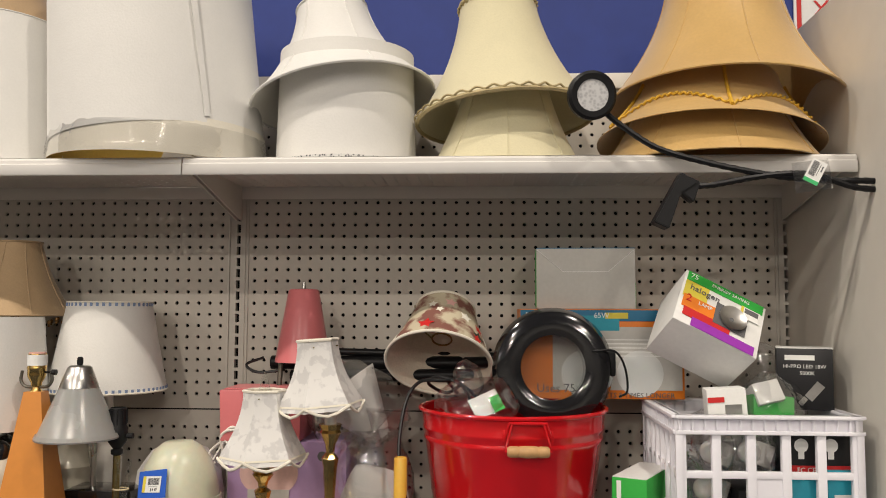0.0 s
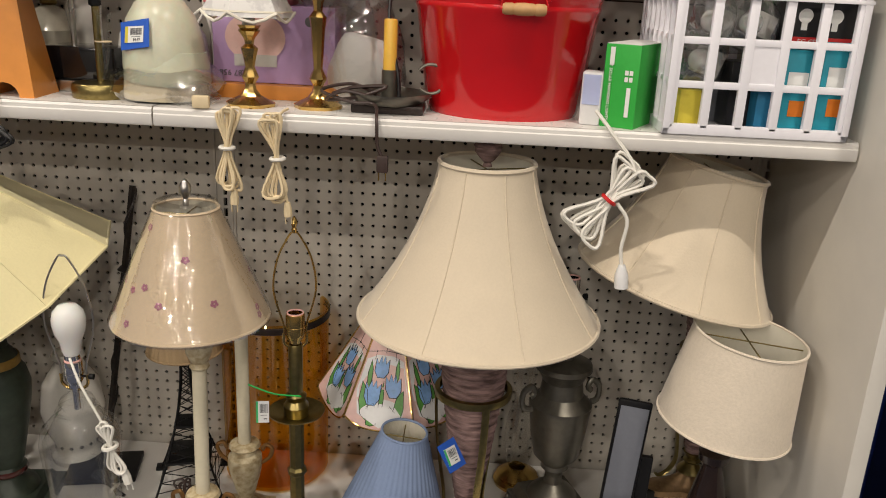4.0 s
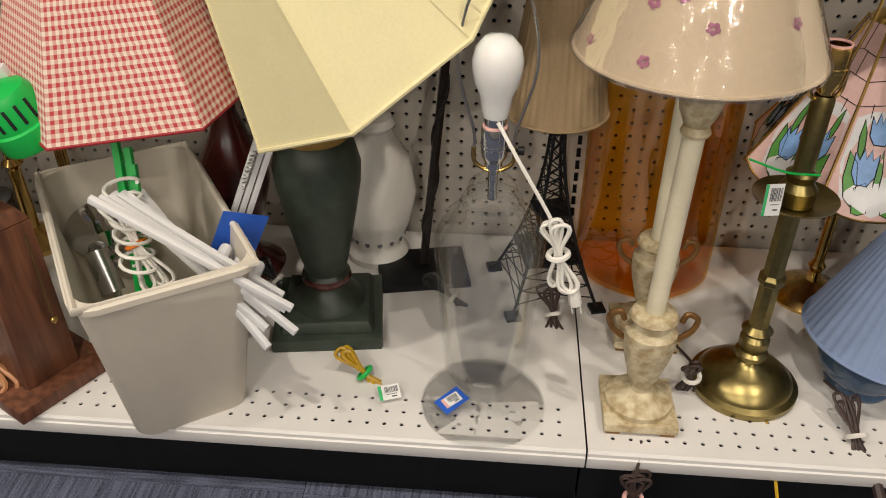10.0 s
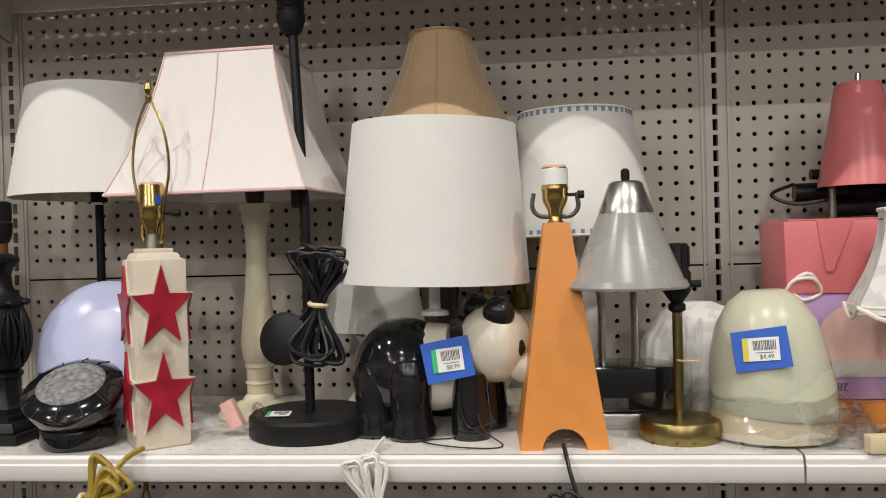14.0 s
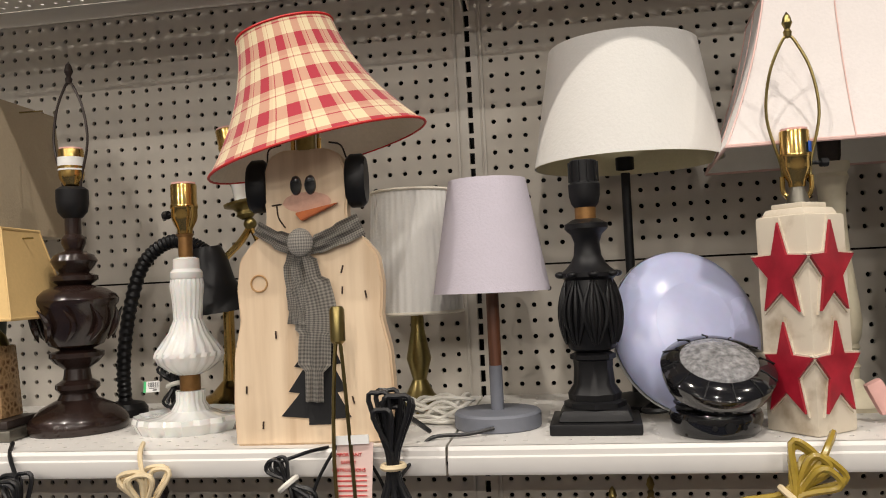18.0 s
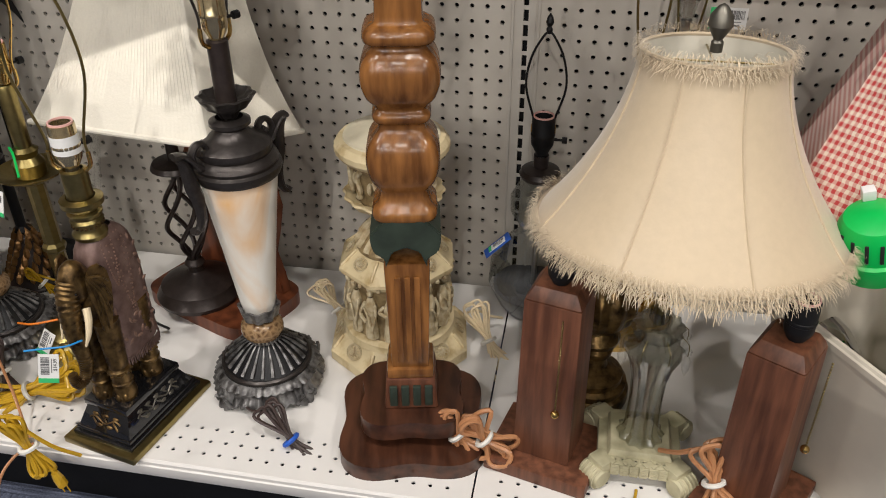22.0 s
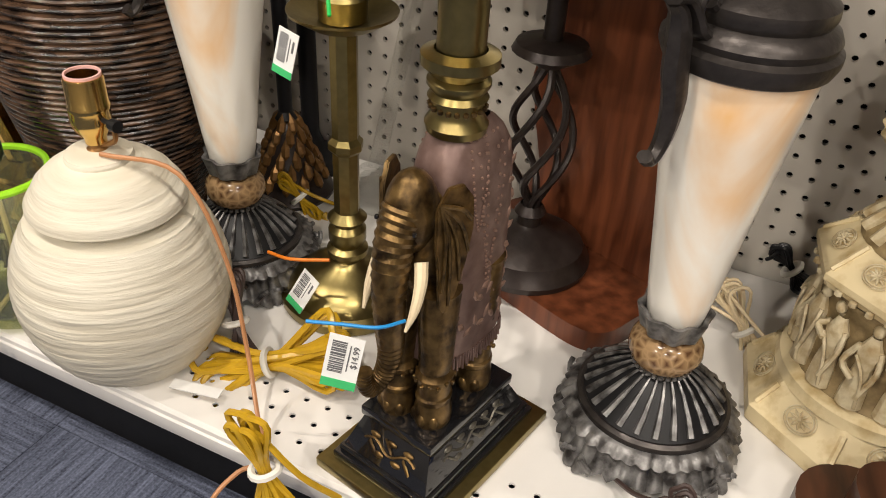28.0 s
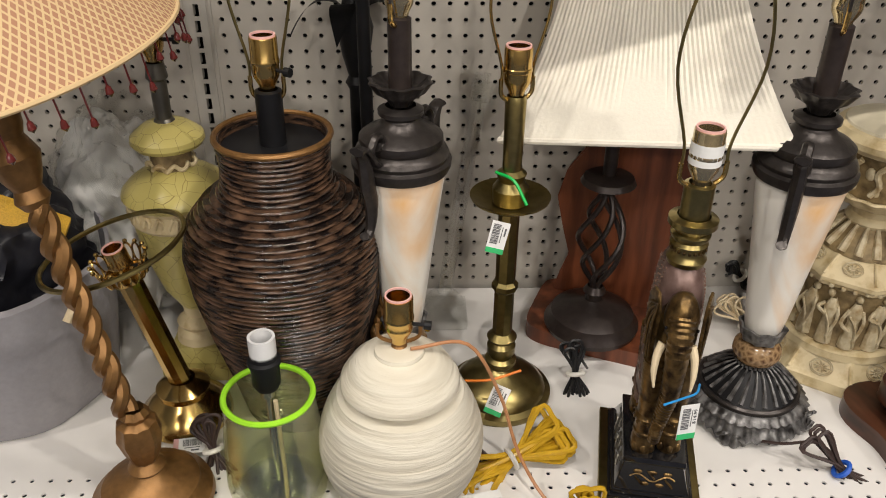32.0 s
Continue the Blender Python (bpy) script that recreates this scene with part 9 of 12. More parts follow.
part("bulb", lathe([(0, -0.012), (0.012, -0.012), (0.024, 0.0), (0.026, 0.006), (0.02, 0.004), (0, -0.002)], 24, pose(0.022, -0.058, -0.004, 90)), M["steel"], hb, "reflector bulb behind the window")
letters(hb, "halogen", -0.036, 0.026, 0.019, "ink", 0.0022)
letters(hb, "2", -0.062, -0.002, 0.024, "redcard", 0.0022)
letters(hb, "LAMP", -0.03, -0.004, 0.011, "card", 0.0024)
letters(hb, "75", -0.062, 0.053, 0.016, "card", 0.0022)
letters(hb, "ENERGY SAVING", 0.01, 0.053, 0.010, "card", 0.0022)
tg = print_on(hb, "price_tag", 0.052, 0.026, 0.036, 0.026, "card", 0.0026)
print_on(hb, "barcode", 0.054, 0.031, 0.026, 0.011, "ink", 0.0034)
print_on(hb, "tag_edge", 0.036, 0.026, 0.005, 0.026, "ytape", 0.0034)

# black bulb box, standing on the crate's rim
lb = carton("bulb_box", 1.150, -0.265, ZM + CH - 0.002, 0.095, 0.075, 0.11, "blackcard", "black bulb box with white print standing in the crate", rz=-18)
letters(lb, "HI-PRO LED 18W", 0.0, 0.078, 0.0095, "card")
letters(lb, "5000K", 0.004, 0.066, 0.0095, "card")
print_on(lb, "brand_mark", -0.008, 0.094, 0.05, 0.009, "card")
part("bulb_picture", merge(flat(0.016, 0.034, pose(0.016, -0.0382, 0.034, 90) @ pose(0, 0, 0, 0, 0, -40)), flat(0.009, 0.016, pose(-0.004, -0.0382, 0.016, 90) @ pose(0, 0, 0, 0, 0, -40))), M["steel"], lb, smooth=0)
part("flap", box(0.095, 0.075, 0.0015, 0, pose(0, 0, 0.1105)), M["card"], lb, "white box lid")
sb = carton("bulb_box", 0.985, -0.345, ZM + 0.222, 0.066, 0.05, 0.075, "card", "small white bulb box with green and red print", rz=-6, ry=-4)
print_on(sb, "green_field", 0.004, 0.02, 0.05, 0.018, "greencard")
print_on(sb, "red_field", -0.018, 0.057, 0.028, 0.009, "redcard")
print_on(sb, "bulb_picture", 0.01, 0.04, 0.028, 0.016, "steel")
gp = thing("bulb_pack", 1.07, -0.31, ZM + 0.20, "green and white bulb packs wrapped in clear plastic", "bag")
part("bag", bag_lump(0.11, 0.08, 0.11, 7), M["film"], gp)
part("bulb_box", box(0.075, 0.04, 0.05, 0.002, pose(0, 0, 0.03, -15, 8, 5)), M["greencard"], gp)
part("bulb_box", box(0.05, 0.035, 0.04, 0.002, pose(0.0, -0.005, 0.064, -25, -12, 9)), M["card"], gp)
pb = thing("plastic_bag", 1.10, -0.20, ZM + 0.19, "crumpled clear plastic bag between the bulb boxes", "bag")
part("bag", bag_lump(0.12, 0.07, 0.17, 8), M["film"], pb)

# green solar light box
gb = carton("light_box", 0.846, -0.30, ZM, 0.062, 0.16, 0.142, "greencard", "green box of solar hanging lights with black sides", rz=-28)
part("black_side", box(0.001, 0.155, 0.136, 0, pose(-0.0318, 0, 0.003)), M["blackcard"], gb)
part("lid", box(0.060, 0.158, 0.0012, 0, pose(0, 0, 0.142)), M["card"], gb)
part("lettering", text_mesh("5 CT SOLAR HANGING LIGHTS", 0.0078, pose(-0.019, -0.0812, 0.066, 90) @ pose(0, 0, 0, 0, 0, -90)), M["card"], gb, smooth=0)
for dz in (0, 0.011):
    for dx in (0, 0.008):
        print_on(gb, "emblem", 0.010 + dx, 0.084 + dz, 0.006, 0.008, "card", 0.0008)
print_on(gb, "brand_mark", 0.016, 0.045, 0.007, 0.05, "card", 0.0008)
print_on(gb, "printed_field", -0.018, 0.122, 0.008, 0.03, "card", 0.0008)

# small white adaptor with its white cord
ad = carton("power_adaptor", 0.768, -0.335, ZM, 0.036, 0.045, 0.092, "white", "small white and blue power adaptor with a white cord", rz=-14, bevel=0.004)
print_on(ad, "blue_face", 0, 0.062, 0.030, 0.052, "lilac")
hank(ad, (0.77, -0.385, ZM + 0.03), (0.80, -0.43, 0.885), 0.13, "cordw", 6, (-0.75, 0.0), 0.05, r=0.0034, tie="redcard", seed=60, plug=False)
cw = part("cord_tail", tube([(0.815, -0.43, 0.88), (0.835, -0.435, 0.85), (0.83, -0.435, 0.80), (0.835, -0.435, 0.765)], 0.0034, 8, curve=5), M["cordw"], ad, world=True)
part("plug", tube([(0.835, -0.435, 0.77), (0.836, -0.436, 0.752), (0.838, -0.436, 0.728)], 0.01, 12, radii=[0.006, 0.012, 0.0125]), M["white"], cw)

# red enamel bucket
bk = thing("bucket", 0.613, -0.222, ZM, "glossy red enamel bucket with a wooden grip on its bail", "bucket")
prof = [(0, 0.004), (0.138, 0.004), (0.142, 0.0), (0.1435, 0.003), (0.146, 0.012)]
for z in (0.185, 0.205):
    r = 0.146 + (z - 0.012) / 0.235 * 0.031
    prof += [(r, z), (r + 0.0025, z + 0.004), (r + 0.0028, z + 0.008), (r + 0.001, z + 0.012)]
prof += [(0.177, 0.243)]
inside = [(0.173, 0.243), (0.141, 0.010), (0, 0.008)]
part("body", lathe(prof + inside, 72), M["redgloss"], bk)
part("rim", tube([(0.1785 * math.cos(a), 0.1785 * math.sin(a), 0.245) for a in [2 * math.pi * i / 64 for i in range(64)]], 0.0042, 8, closed=True), M["redgloss"], bk)
hx0, hy0 = 0.020, -0.1735
br = part("handle_bracket", tube([(-0.040, hy0 - 0.001, 0.212), (-0.032, hy0 - 0.006, 0.238), (0.032, hy0 - 0.006, 0.238), (0.040, hy0 - 0.001, 0.212)], 0.0032, 8, m=pose(hx0, 0, 0)), M["redgloss"], bk)
part("bail", tube([(-0.027, hy0 - 0.006, 0.238), (-0.036, hy0 - 0.012, 0.206), (-0.040, hy0 - 0.018, 0.192), (0.040, hy0 - 0.018, 0.192), (0.036, hy0 - 0.012, 0.206), (0.027, hy0 - 0.006, 0.238)], 0.0022, 8, m=pose(hx0, 0, 0)), M["redgloss"], br)
part("grip", lathe([(0, 0), (0.007, 0.0), (0.0095, 0.004), (0.0098, 0.016), (0.0085, 0.019), (0.0098, 0.022), (0.0105, 0.036), (0.0098, 0.05), (0.0085, 0.053), (0.0098, 0.056), (0.0095, 0.068), (0.007, 0.072), (0, 0.072)], 20, pose(hx0 - 0.036, hy0 - 0.018, 0.192, 0, 90, 0)), M["grip"], br, "turned wooden grip")
part("bracket_strap", merge(box(0.008, 0.004, 0.02, 0.001, pose(hx0 - 0.04, hy0 + 0.002, 0.205)), box(0.008, 0.004, 0.02, 0.001, pose(hx0 + 0.04, hy0 + 0.002, 0.205))), M["redgloss"], br)

# black ring lamp standing in the bucket
rg = thing("ring_lamp", 0.690, -0.215, 1.24, "black plastic ring lamp standing in the red bucket", "lamp")
ring = [(0.088 * math.cos(a), 0, 0.088 * math.sin(a)) for a in [2 * math.pi * i / 64 for i in range(64)]]
rb = bmesh.new()
sec = [(0.062, -0.024), (0.085, -0.030), (0.108, -0.024), (0.117, -0.008), (0.117, 0.01), (0.11, 0.022), (0.066, 0.022), (0.061, 0.01)]
vv = [[rb.verts.new((r * math.cos(a), y, r * math.sin(a))) for r, y in sec] for a in [2 * math.pi * i / 64 for i in range(64)]]
for i in range(64):
    for k in range(len(sec)):
        rb.faces.new((vv[i][k], vv[(i + 1) % 64][k], vv[(i + 1) % 64][(k + 1) % len(sec)], vv[i][(k + 1) % len(sec)]))
bmesh.ops.recalc_face_normals(rb, faces=rb.faces[:])
part("ring", rb, M["blackg"], rg, m=pose(0, 0, 0.080, -6))
part("lens", lathe([(0, 0), (0.0612, 0), (0.0612, 0.002), (0, 0.002)], 48, pose(0, -0.006, 0.080, 84)), M["clear"], rg, "clear round magnifier lens")
part("side_housing", box(0.042, 0.034, 0.05, 0.006, pose(0.10, 0, 0.065)), M["blackm"], rg)
part("wire_handle", tube([(0.075, -0.03, 0.115), (0.115, -0.035, 0.115), (0.135, -0.03, 0.085), (0.14, -0.025, 0.04), (0.125, -0.02, 0.028)], 0.0022, 8, curve=5), M["blackm"], rg)
part("arm", merge(tube([(-0.10, 0.02, 0.09), (-0.17, 0.06, 0.085)], 0.012, 12), tube([(-0.05, 0.02, 0.0), (-0.03, 0.01, -0.2)], 0.010, 12)), M["blackm"], rg)
# plastic pack and black cords in the bucket
pk = thing("plastic_bag", 0.545, -0.30, 1.225, "clear bag with a white and green label in the bucket", "bag")
part("bag", bag_lump(0.13, 0.08, 0.075, 11), M["film"], pk)
part("label_card", box(0.055, 0.002, 0.04, 0, pose(0.025, -0.030, 0.02, -30, -22, 15)), M["card"], pk)
part("label_print", box(0.02, 0.0012, 0.03, 0, pose(0.042, -0.0335, 0.027, -30, -22, 15)), M["greencard"], pk)
part("bag_neck", bag_lump(0.05, 0.04, 0.06, 12), M["film"], pk, m=pose(-0.01, 0, 0.05, 0, -15))
bc = thing("cable_coil", 0.455, -0.26, 1.25, "coiled black cable drooping over the bucket's rim", "cable")
part("cord", tube([(0.11, 0.02, -0.01), (0.07, -0.01, 0.035), (0.02, 0.0, 0.055), (-0.005, 0.03, 0.04), (0.03, 0.05, 0.02), (0.06, 0.02, 0.045), (0.02, -0.02, 0.05), (-0.02, 0.0, 0.045), (-0.045, 0.0, 0.01), (-0.055, -0.03, -0.06), (-0.05, -0.05, -0.12), (-0.035, -0.06, -0.18), (-0.03, -0.065, -0.245)], 0.0034, 8, curve=6), M["cordk"], bc)
part("cord_loop", tube([(0.08, 0.03, 0.0), (0.06, 0.0, 0.04), (0.03, 0.02, 0.05), (0.05, 0.05, 0.02)], 0.0034, 8, curve=6), M["cordk"], bc)

# orange bulb box behind the bucket, grey box on it
ob = carton("bulb_box", 0.792, -0.098, ZM + 0.257, 0.325, 0.15, 0.178, "orangecard", "orange and white floodlight bulb box resting on bucket and crate", bevel=0.002)
ob["half"] = 0.075
print_on(ob, "picture_field", 0.03, 0.080, 0.255, 0.125, "greycard")
print_on(ob, "top_strip", 0, 0.165, 0.323, 0.022, "bluecard", 0.0009)
print_on(ob, "yellow_patch", 0.03, 0.165, 0.045, 0.012, "ytape", 0.0013)
print_on(ob, "blue_patch", -0.02, 0.150, 0.11, 0.03, "tealcard", 0.0012)
letters(ob, "R40", -0.14, 0.165, 0.015, "card")
letters(ob, "LASTS 5 TIMES LONGER", 0.066, 0.007, 0.0145, "ink")
letters(ob, "Uses 75%", -0.083, 0.020, 0.024, "ink")
letters(ob, "65W", 0.0, 0.165, 0.015, "card")
letters(ob, "4", 0.145, 0.165, 0.016, "card")
for dx in (-0.035, 0.075):
    part("bulb_picture", lathe([(0, 0), (0.042, 0.0), (0.046, 0.0006), (0.02, 0.0016), (0, 0.0018)], 28, pose(dx, -0.0758, 0.050, 90)), M["milk"], ob)
for k in range(5):
    print_on(ob, "print_line", 0.062, 0.117 - k * 0.008, 0.11, 0.0022, "card", 0.0012)
gx = carton("light_box", 0.766, -0.098, ZM + 0.4355, 0.198, 0.13, 0.122, "greycard", "plain grey-white carton with a green edge and blue lid", rz=-3)
part("green_side", box(0.0012, 0.126, 0.116, 0, pose(-0.0997, 0, 0.003)), M["greencard"], gx)
part("lid", box(0.198, 0.13, 0.0015, 0, pose(0, 0, 0.122)), M["bluecard"], gx)
part("green_corner", box(0.0012, 0.02, 0.05, 0, pose(0.0997, -0.05, 0.003)), M["greencard"], gx)
for a, b in (((-0.098, 0.12), (-0.045, 0.075)), ((0.098, 0.12), (0.045, 0.075)), ((-0.045, 0.075), (0.045, 0.075))):
    part("folded_seam", tube([(a[0], -0.0653, a[1]), (b[0], -0.0653, b[1])], 0.0009, 5), M["card"], gx)

# floral shade lying with its mouth to the aisle
fl = thing("lampshade", 0.468, -0.20, 1.3375, "dark floral cloth lampshade lying on its side behind the bucket", "lampshade")
fm = pose(0.003, 0.015, 0.020, -39, 5, 0)
fs = shade(fl, 0.106, -0.04, 0.060, 0.095, "darkfloral", bell=0.25, trim="offfab", m=fm, inner="linen", trim_r=0.003)
part("ring_fitter", tube([(0.02 * math.cos(a), 0.02 * math.sin(a), 0.02) for a in [2 * math.pi * i / 20 for i in range(20)]], 0.002, 6, closed=True), M["oldbrass"], fs)
part("harp_clip", tube([(-0.02, 0, 0.02), (-0.05, 0, 0.05), (-0.065, 0, 0.1)], 0.0016, 6, curve=3), M["oldbrass"], fs)
rnd = random.Random(9)
for k in range(26):
    a, u = rnd.uniform(0, 6.28), rnd.uniform(0.08, 0.92)
    s = (1 - u) - 0.25 * u * (1 - u)
    r = 0.060 + 0.046 * s + 0.0012
    sz = rnd.uniform(0.009, 0.019)
    q = fm @ Matrix.Rotation(a, 4, "Z") @ Matrix.Translation((r, 0, -0.04 + 0.135 * u)) @ Matrix.Rotation(1.27, 4, "Y") @ Matrix.Rotation(rnd.uniform(0, 6), 4, "Z")
    bmf = bmesh.new()
    n = 15
    c = bmf.verts.new((0, 0, 0.0006))
    vv = [bmf.verts.new((sz * (0.72 + 0.28 * math.cos(5 * i * 2 * math.pi / n)) * math.cos(2 * math.pi * i / n), sz * (0.72 + 0.28 * math.cos(5 * i * 2 * math.pi / n)) * math.sin(2 * math.pi * i / n), -abs(math.sin(2 * math.pi * i / n)) * sz * sz * 4)) for i in range(n)]
    for i in range(n):
        bmf.faces.new((c, vv[i], vv[(i + 1) % n]))
    o = part("printed_flower", bmf, M[rnd.choice(("redcard", "tagpink", "offfab", "offfab", "urngreen"))], fl, smooth=0)
    o.matrix_basis = q

# folded black tripod behind the candlestick lamps
tp = thing("tripod", 0.0, 0.0, 0.0, "folded black tripod resting across the boxes", "tripod")
for a, b, r in (((0.10, -0.07, 1.318), (0.62, -0.12, 1.322), 0.015), ((0.15, -0.10, 1.292), (0.60, -0.14, 1.300), 0.013), ((0.12, -0.085, 1.345), (0.58, -0.10, 1.336), 0.008)):
    part("leg", tube([a, b], r, 12), M["blackm"], tp)
for x in (0.18, 0.35, 0.5):
    part("leg_clamp", tube([(x, -0.082, 1.315), (x + 0.022, -0.084, 1.315)], 0.021, 12), M["blackp"], tp)
part("strap", tube([(0.09, -0.10, 1.33), (0.055, -0.11, 1.315), (0.085, -0.12, 1.30), (0.14, -0.12, 1.306)], 0.003, 6, curve=5), M["cordk"], tp)
part("blue_tape", tube([(0.362, -0.085, 1.322), (0.388, -0.087, 1.322)], 0.0225, 12), M["tape"], tp)

# plastic-wrapped white shade behind the candle lamp
pw = thing("lampshade", 0.340, -0.215, ZM, "white lampshade wrapped in clear plastic film", "lampshade")
part("bag", bag_lump(0.15, 0.12, 0.19, 14), M["film"], pw)
part("shade", bag_lump(0.115, 0.085, 0.12, 44), M["whitefab"], pw)
part("bag_neck", tube([(0.0, 0, 0.17), (0.004, -0.004, 0.20), (0.012, -0.004, 0.235)], 0.01, 10, radii=[0.022, 0.007, 0.026]), M["film"], pw, "twisted neck of the film")
w2 = thing("lampshade", 0.352, -0.17, ZM + 0.175, "white pleated shade in creased film leaning on the boxes", "lampshade")
part("shade", lathe([(0.02, 0.0), (0.075, 0.13), (0.072, 0.13), (0.018, 0.002)], 40, pose(0, 0, 0, 0, -38, 0), ripple=0.02, waves=20), M["whitefab"], w2)
part("bag", bag_lump(0.17, 0.09, 0.17, 15), M["film"], w2, m=pose(-0.02, -0.01, -0.02, 0, -30, 0))


# two brass candlestick lamps with scalloped shades
def candle_lamp(x, y, zs, h, label, bulb=False, seed=1, tilt=0.0):
    t = thing("candlestick_lamp", x, y, ZM, label, "lamp", group="brass candlestick lamps")
    part("foot", lathe([(0, 0), (0.042, 0), (0.043, 0.006), (0.036, 0.01), (0.02, 0.018)], 28, ripple=0.05, waves=6), M["brass"], t)
    part("stem", lathe([(0.02, 0.018), (0.011, 0.03), (0.009, 0.04), (0.016, 0.052), (0.012, 0.062), (0.0085, 0.07), (0.013, zs * 0.55), (0.016, zs * 0.62), (0.008, zs * 0.66), (0.010, zs * 0.72), (0.02, zs * 0.8), (0.017, zs * 0.82), (0.022, zs * 0.86), (0.0, zs * 0.86)], 8), M["brass"], t)
    part("candle_sleeve", lathe([(0, zs * 0.86), (0.0115, zs * 0.86), (0.0115, zs + 0.03), (0, zs + 0.03)], 20), M["milk"], t)
    s = shade(t, 0.081, zs, 0.038, zs + h, "frostfloral", bell=1.0, sides=6, scallop=0.016, trim="offfab", m=pose(0, 0, 0, 0, tilt, 0), label="white floral scalloped clip-on shade", turn=0.35, trim_r=0.0028)
    if bulb:
        part("bulb", lathe([(0, zs + 0.03), (0.008, zs + 0.035), (0.012, zs + h * 0.75), (0.011, zs + h), (0.005, zs + h + 0.028), (0, zs + h + 0.036)], 16), M["clear"], t, "clear candelabra bulb")
    return t


ca = candle_lamp(0.155, -0.33, 0.165, 0.118, "brass candlestick lamp with a white floral scalloped shade", True)
cb = candle_lamp(0.275, -0.315, 0.258, 0.118, "taller brass candlestick lamp with a white floral scalloped shade", False, tilt=-4)
hank(ca, (0.13, -0.385, ZM + 0.006), (0.137, -0.425, 0.940), 0.12, "cordi", 7, (-0.02, 0.0), 0.028, r=0.0027, tie="cordw", seed=61)
hank(cb, (0.235, -0.385, ZM + 0.006), (0.225, -0.425, 0.925), 0.125, "cordi", 7, (0.05, 0.0), 0.030, r=0.0027, tie="cordw", seed=62)
part("line_switch", box(0.03, 0.016, 0.022, 0.004, pose(0.085, -0.395, ZM + 0.001, 0, 0, 8)), M["cordi"], ca, world=True)

# lilac picture box with the pink lamp on it
lx = carton("lamp_box", 0.172, -0.15, ZM + 0.028, 0.235, 0.14, 0.145, "purplebox", "lilac carton printed with a mushroom lamp, standing upside down", bevel=0.002)
part("lamp_picture", lathe([(0, 0), (0.056, 0), (0.058, 0.0008), (0, 0.0012)], 32, pose(-0.035, -0.0705, 0.085, 90), squash=0.8), M["tulipink"], lx)
print_on(lx, "lamp_foot_picture", -0.035, 0.042, 0.082, 0.022, "greycard", 0.0016)
letters(lx, "287 958", -0.08, 0.018, 0.016, "ink", turn=180)
letters(lx, "Mood", 0.093, 0.018, 0.012, "ink", turn=180)
part("emblem", lathe([(0.009, 0), (0.0095, 0.0008), (0.006, 0.0012), (0, 0.0012)], 20, pose(0.07, -0.0706, 0.118, 90)), M["ink"], lx)
ub = carton("board_box", 0.15, -0.16, ZM, 0.30, 0.17, 0.027, "orange", "flat orange-brown box under the lilac carton")

pl = thing("desk_lamp", 0.118, -0.165, ZM + 0.173, "pink desk lamp with a tray base and a gooseneck", "lamp")
tray = box(0.158, 0.115, 0.10, 0.003, taper=1.04)
part("tray_base", tray, M["pink"], pl)
part("tray_divider", prism([(-0.04, 0.1005), (-0.028, 0.03), (-0.018, 0.03), (0.01, 0.1005)], -0.0612, -0.0585, 0.001), M["pink"], pl)
part("tray_opening", box(0.148, 0.105, 0.002, 0, pose(0, 0, 0.1005)), M["pink"], pl)
neck = [(0.015, 0.03, 0.10), (0.018, 0.035, 0.18), (0.025, 0.035, 0.24), (0.045, 0.035, 0.285), (0.060, 0.045, 0.30)]
part("gooseneck", tube(neck, 0.0052, 10, curve=8), M["pewter"], pl)
ps = part("shade", lathe([(0.030, 0.300), (0.032, 0.298), (0.058, 0.150), (0.0565, 0.150), (0.029, 0.296)], 40, pose(0.060, 0.045, 0)), M["pink"], pl, "pink enamel cone shade")
part("shade_cap", lathe([(0, 0.303), (0.029, 0.301), (0.031, 0.296)], 32, pose(0.060, 0.045, 0)), M["pink"], ps)
part("shade_screw", lathe([(0, 0.318), (0.004, 0.316), (0.005, 0.303), (0.008, 0.302)], 12, pose(0.060, 0.045, 0)), M["steel"], ps)
part("tray_foot_cable", tube([(-0.1, -0.02, -0.05), (-0.115, -0.01, -0.03), (-0.09, 0.0, -0.01), (-0.11, -0.03, -0.06), (-0.10, -0.04, -0.09)], 0.0024, 6, curve=6), M["cordw"], pl)

# yellow candle lamp on a leaf-shaped tin base
yc = thing("candle_lamp", 0.405, -0.315, ZM, "yellow candle lamp on a dark tin chamberstick", "lamp")
part("dish", lathe([(0, 0.022), (0.055, 0.022), (0.068, 0.030), (0.074, 0.036), (0.072, 0.03), (0.056, 0.016), (0, 0.016)], 32, ripple=0.05, waves=5), M["pewter"], yc)
part("foot", box(0.13, 0.075, 0.016, 0.004), M["bronze"], yc)
part("cup", lathe([(0.014, 0.02), (0.015, 0.075), (0.0125, 0.075), (0.0125, 0.03)], 20), M["pewter"], yc)
part("candle", lathe([(0.0, 0.06), (0.0122, 0.06), (0.0122, 0.16), (0.0105, 0.163), (0, 0.158)], 20), M["yellowwax"], yc)
part("ring_handle", tube([(0.075 + 0.026 * math.cos(a), 0, 0.062 + 0.026 * math.sin(a)) for a in [2 * math.pi * i / 24 - 2.4 for i in range(20)]], 0.003, 8), M["pewter"], yc)
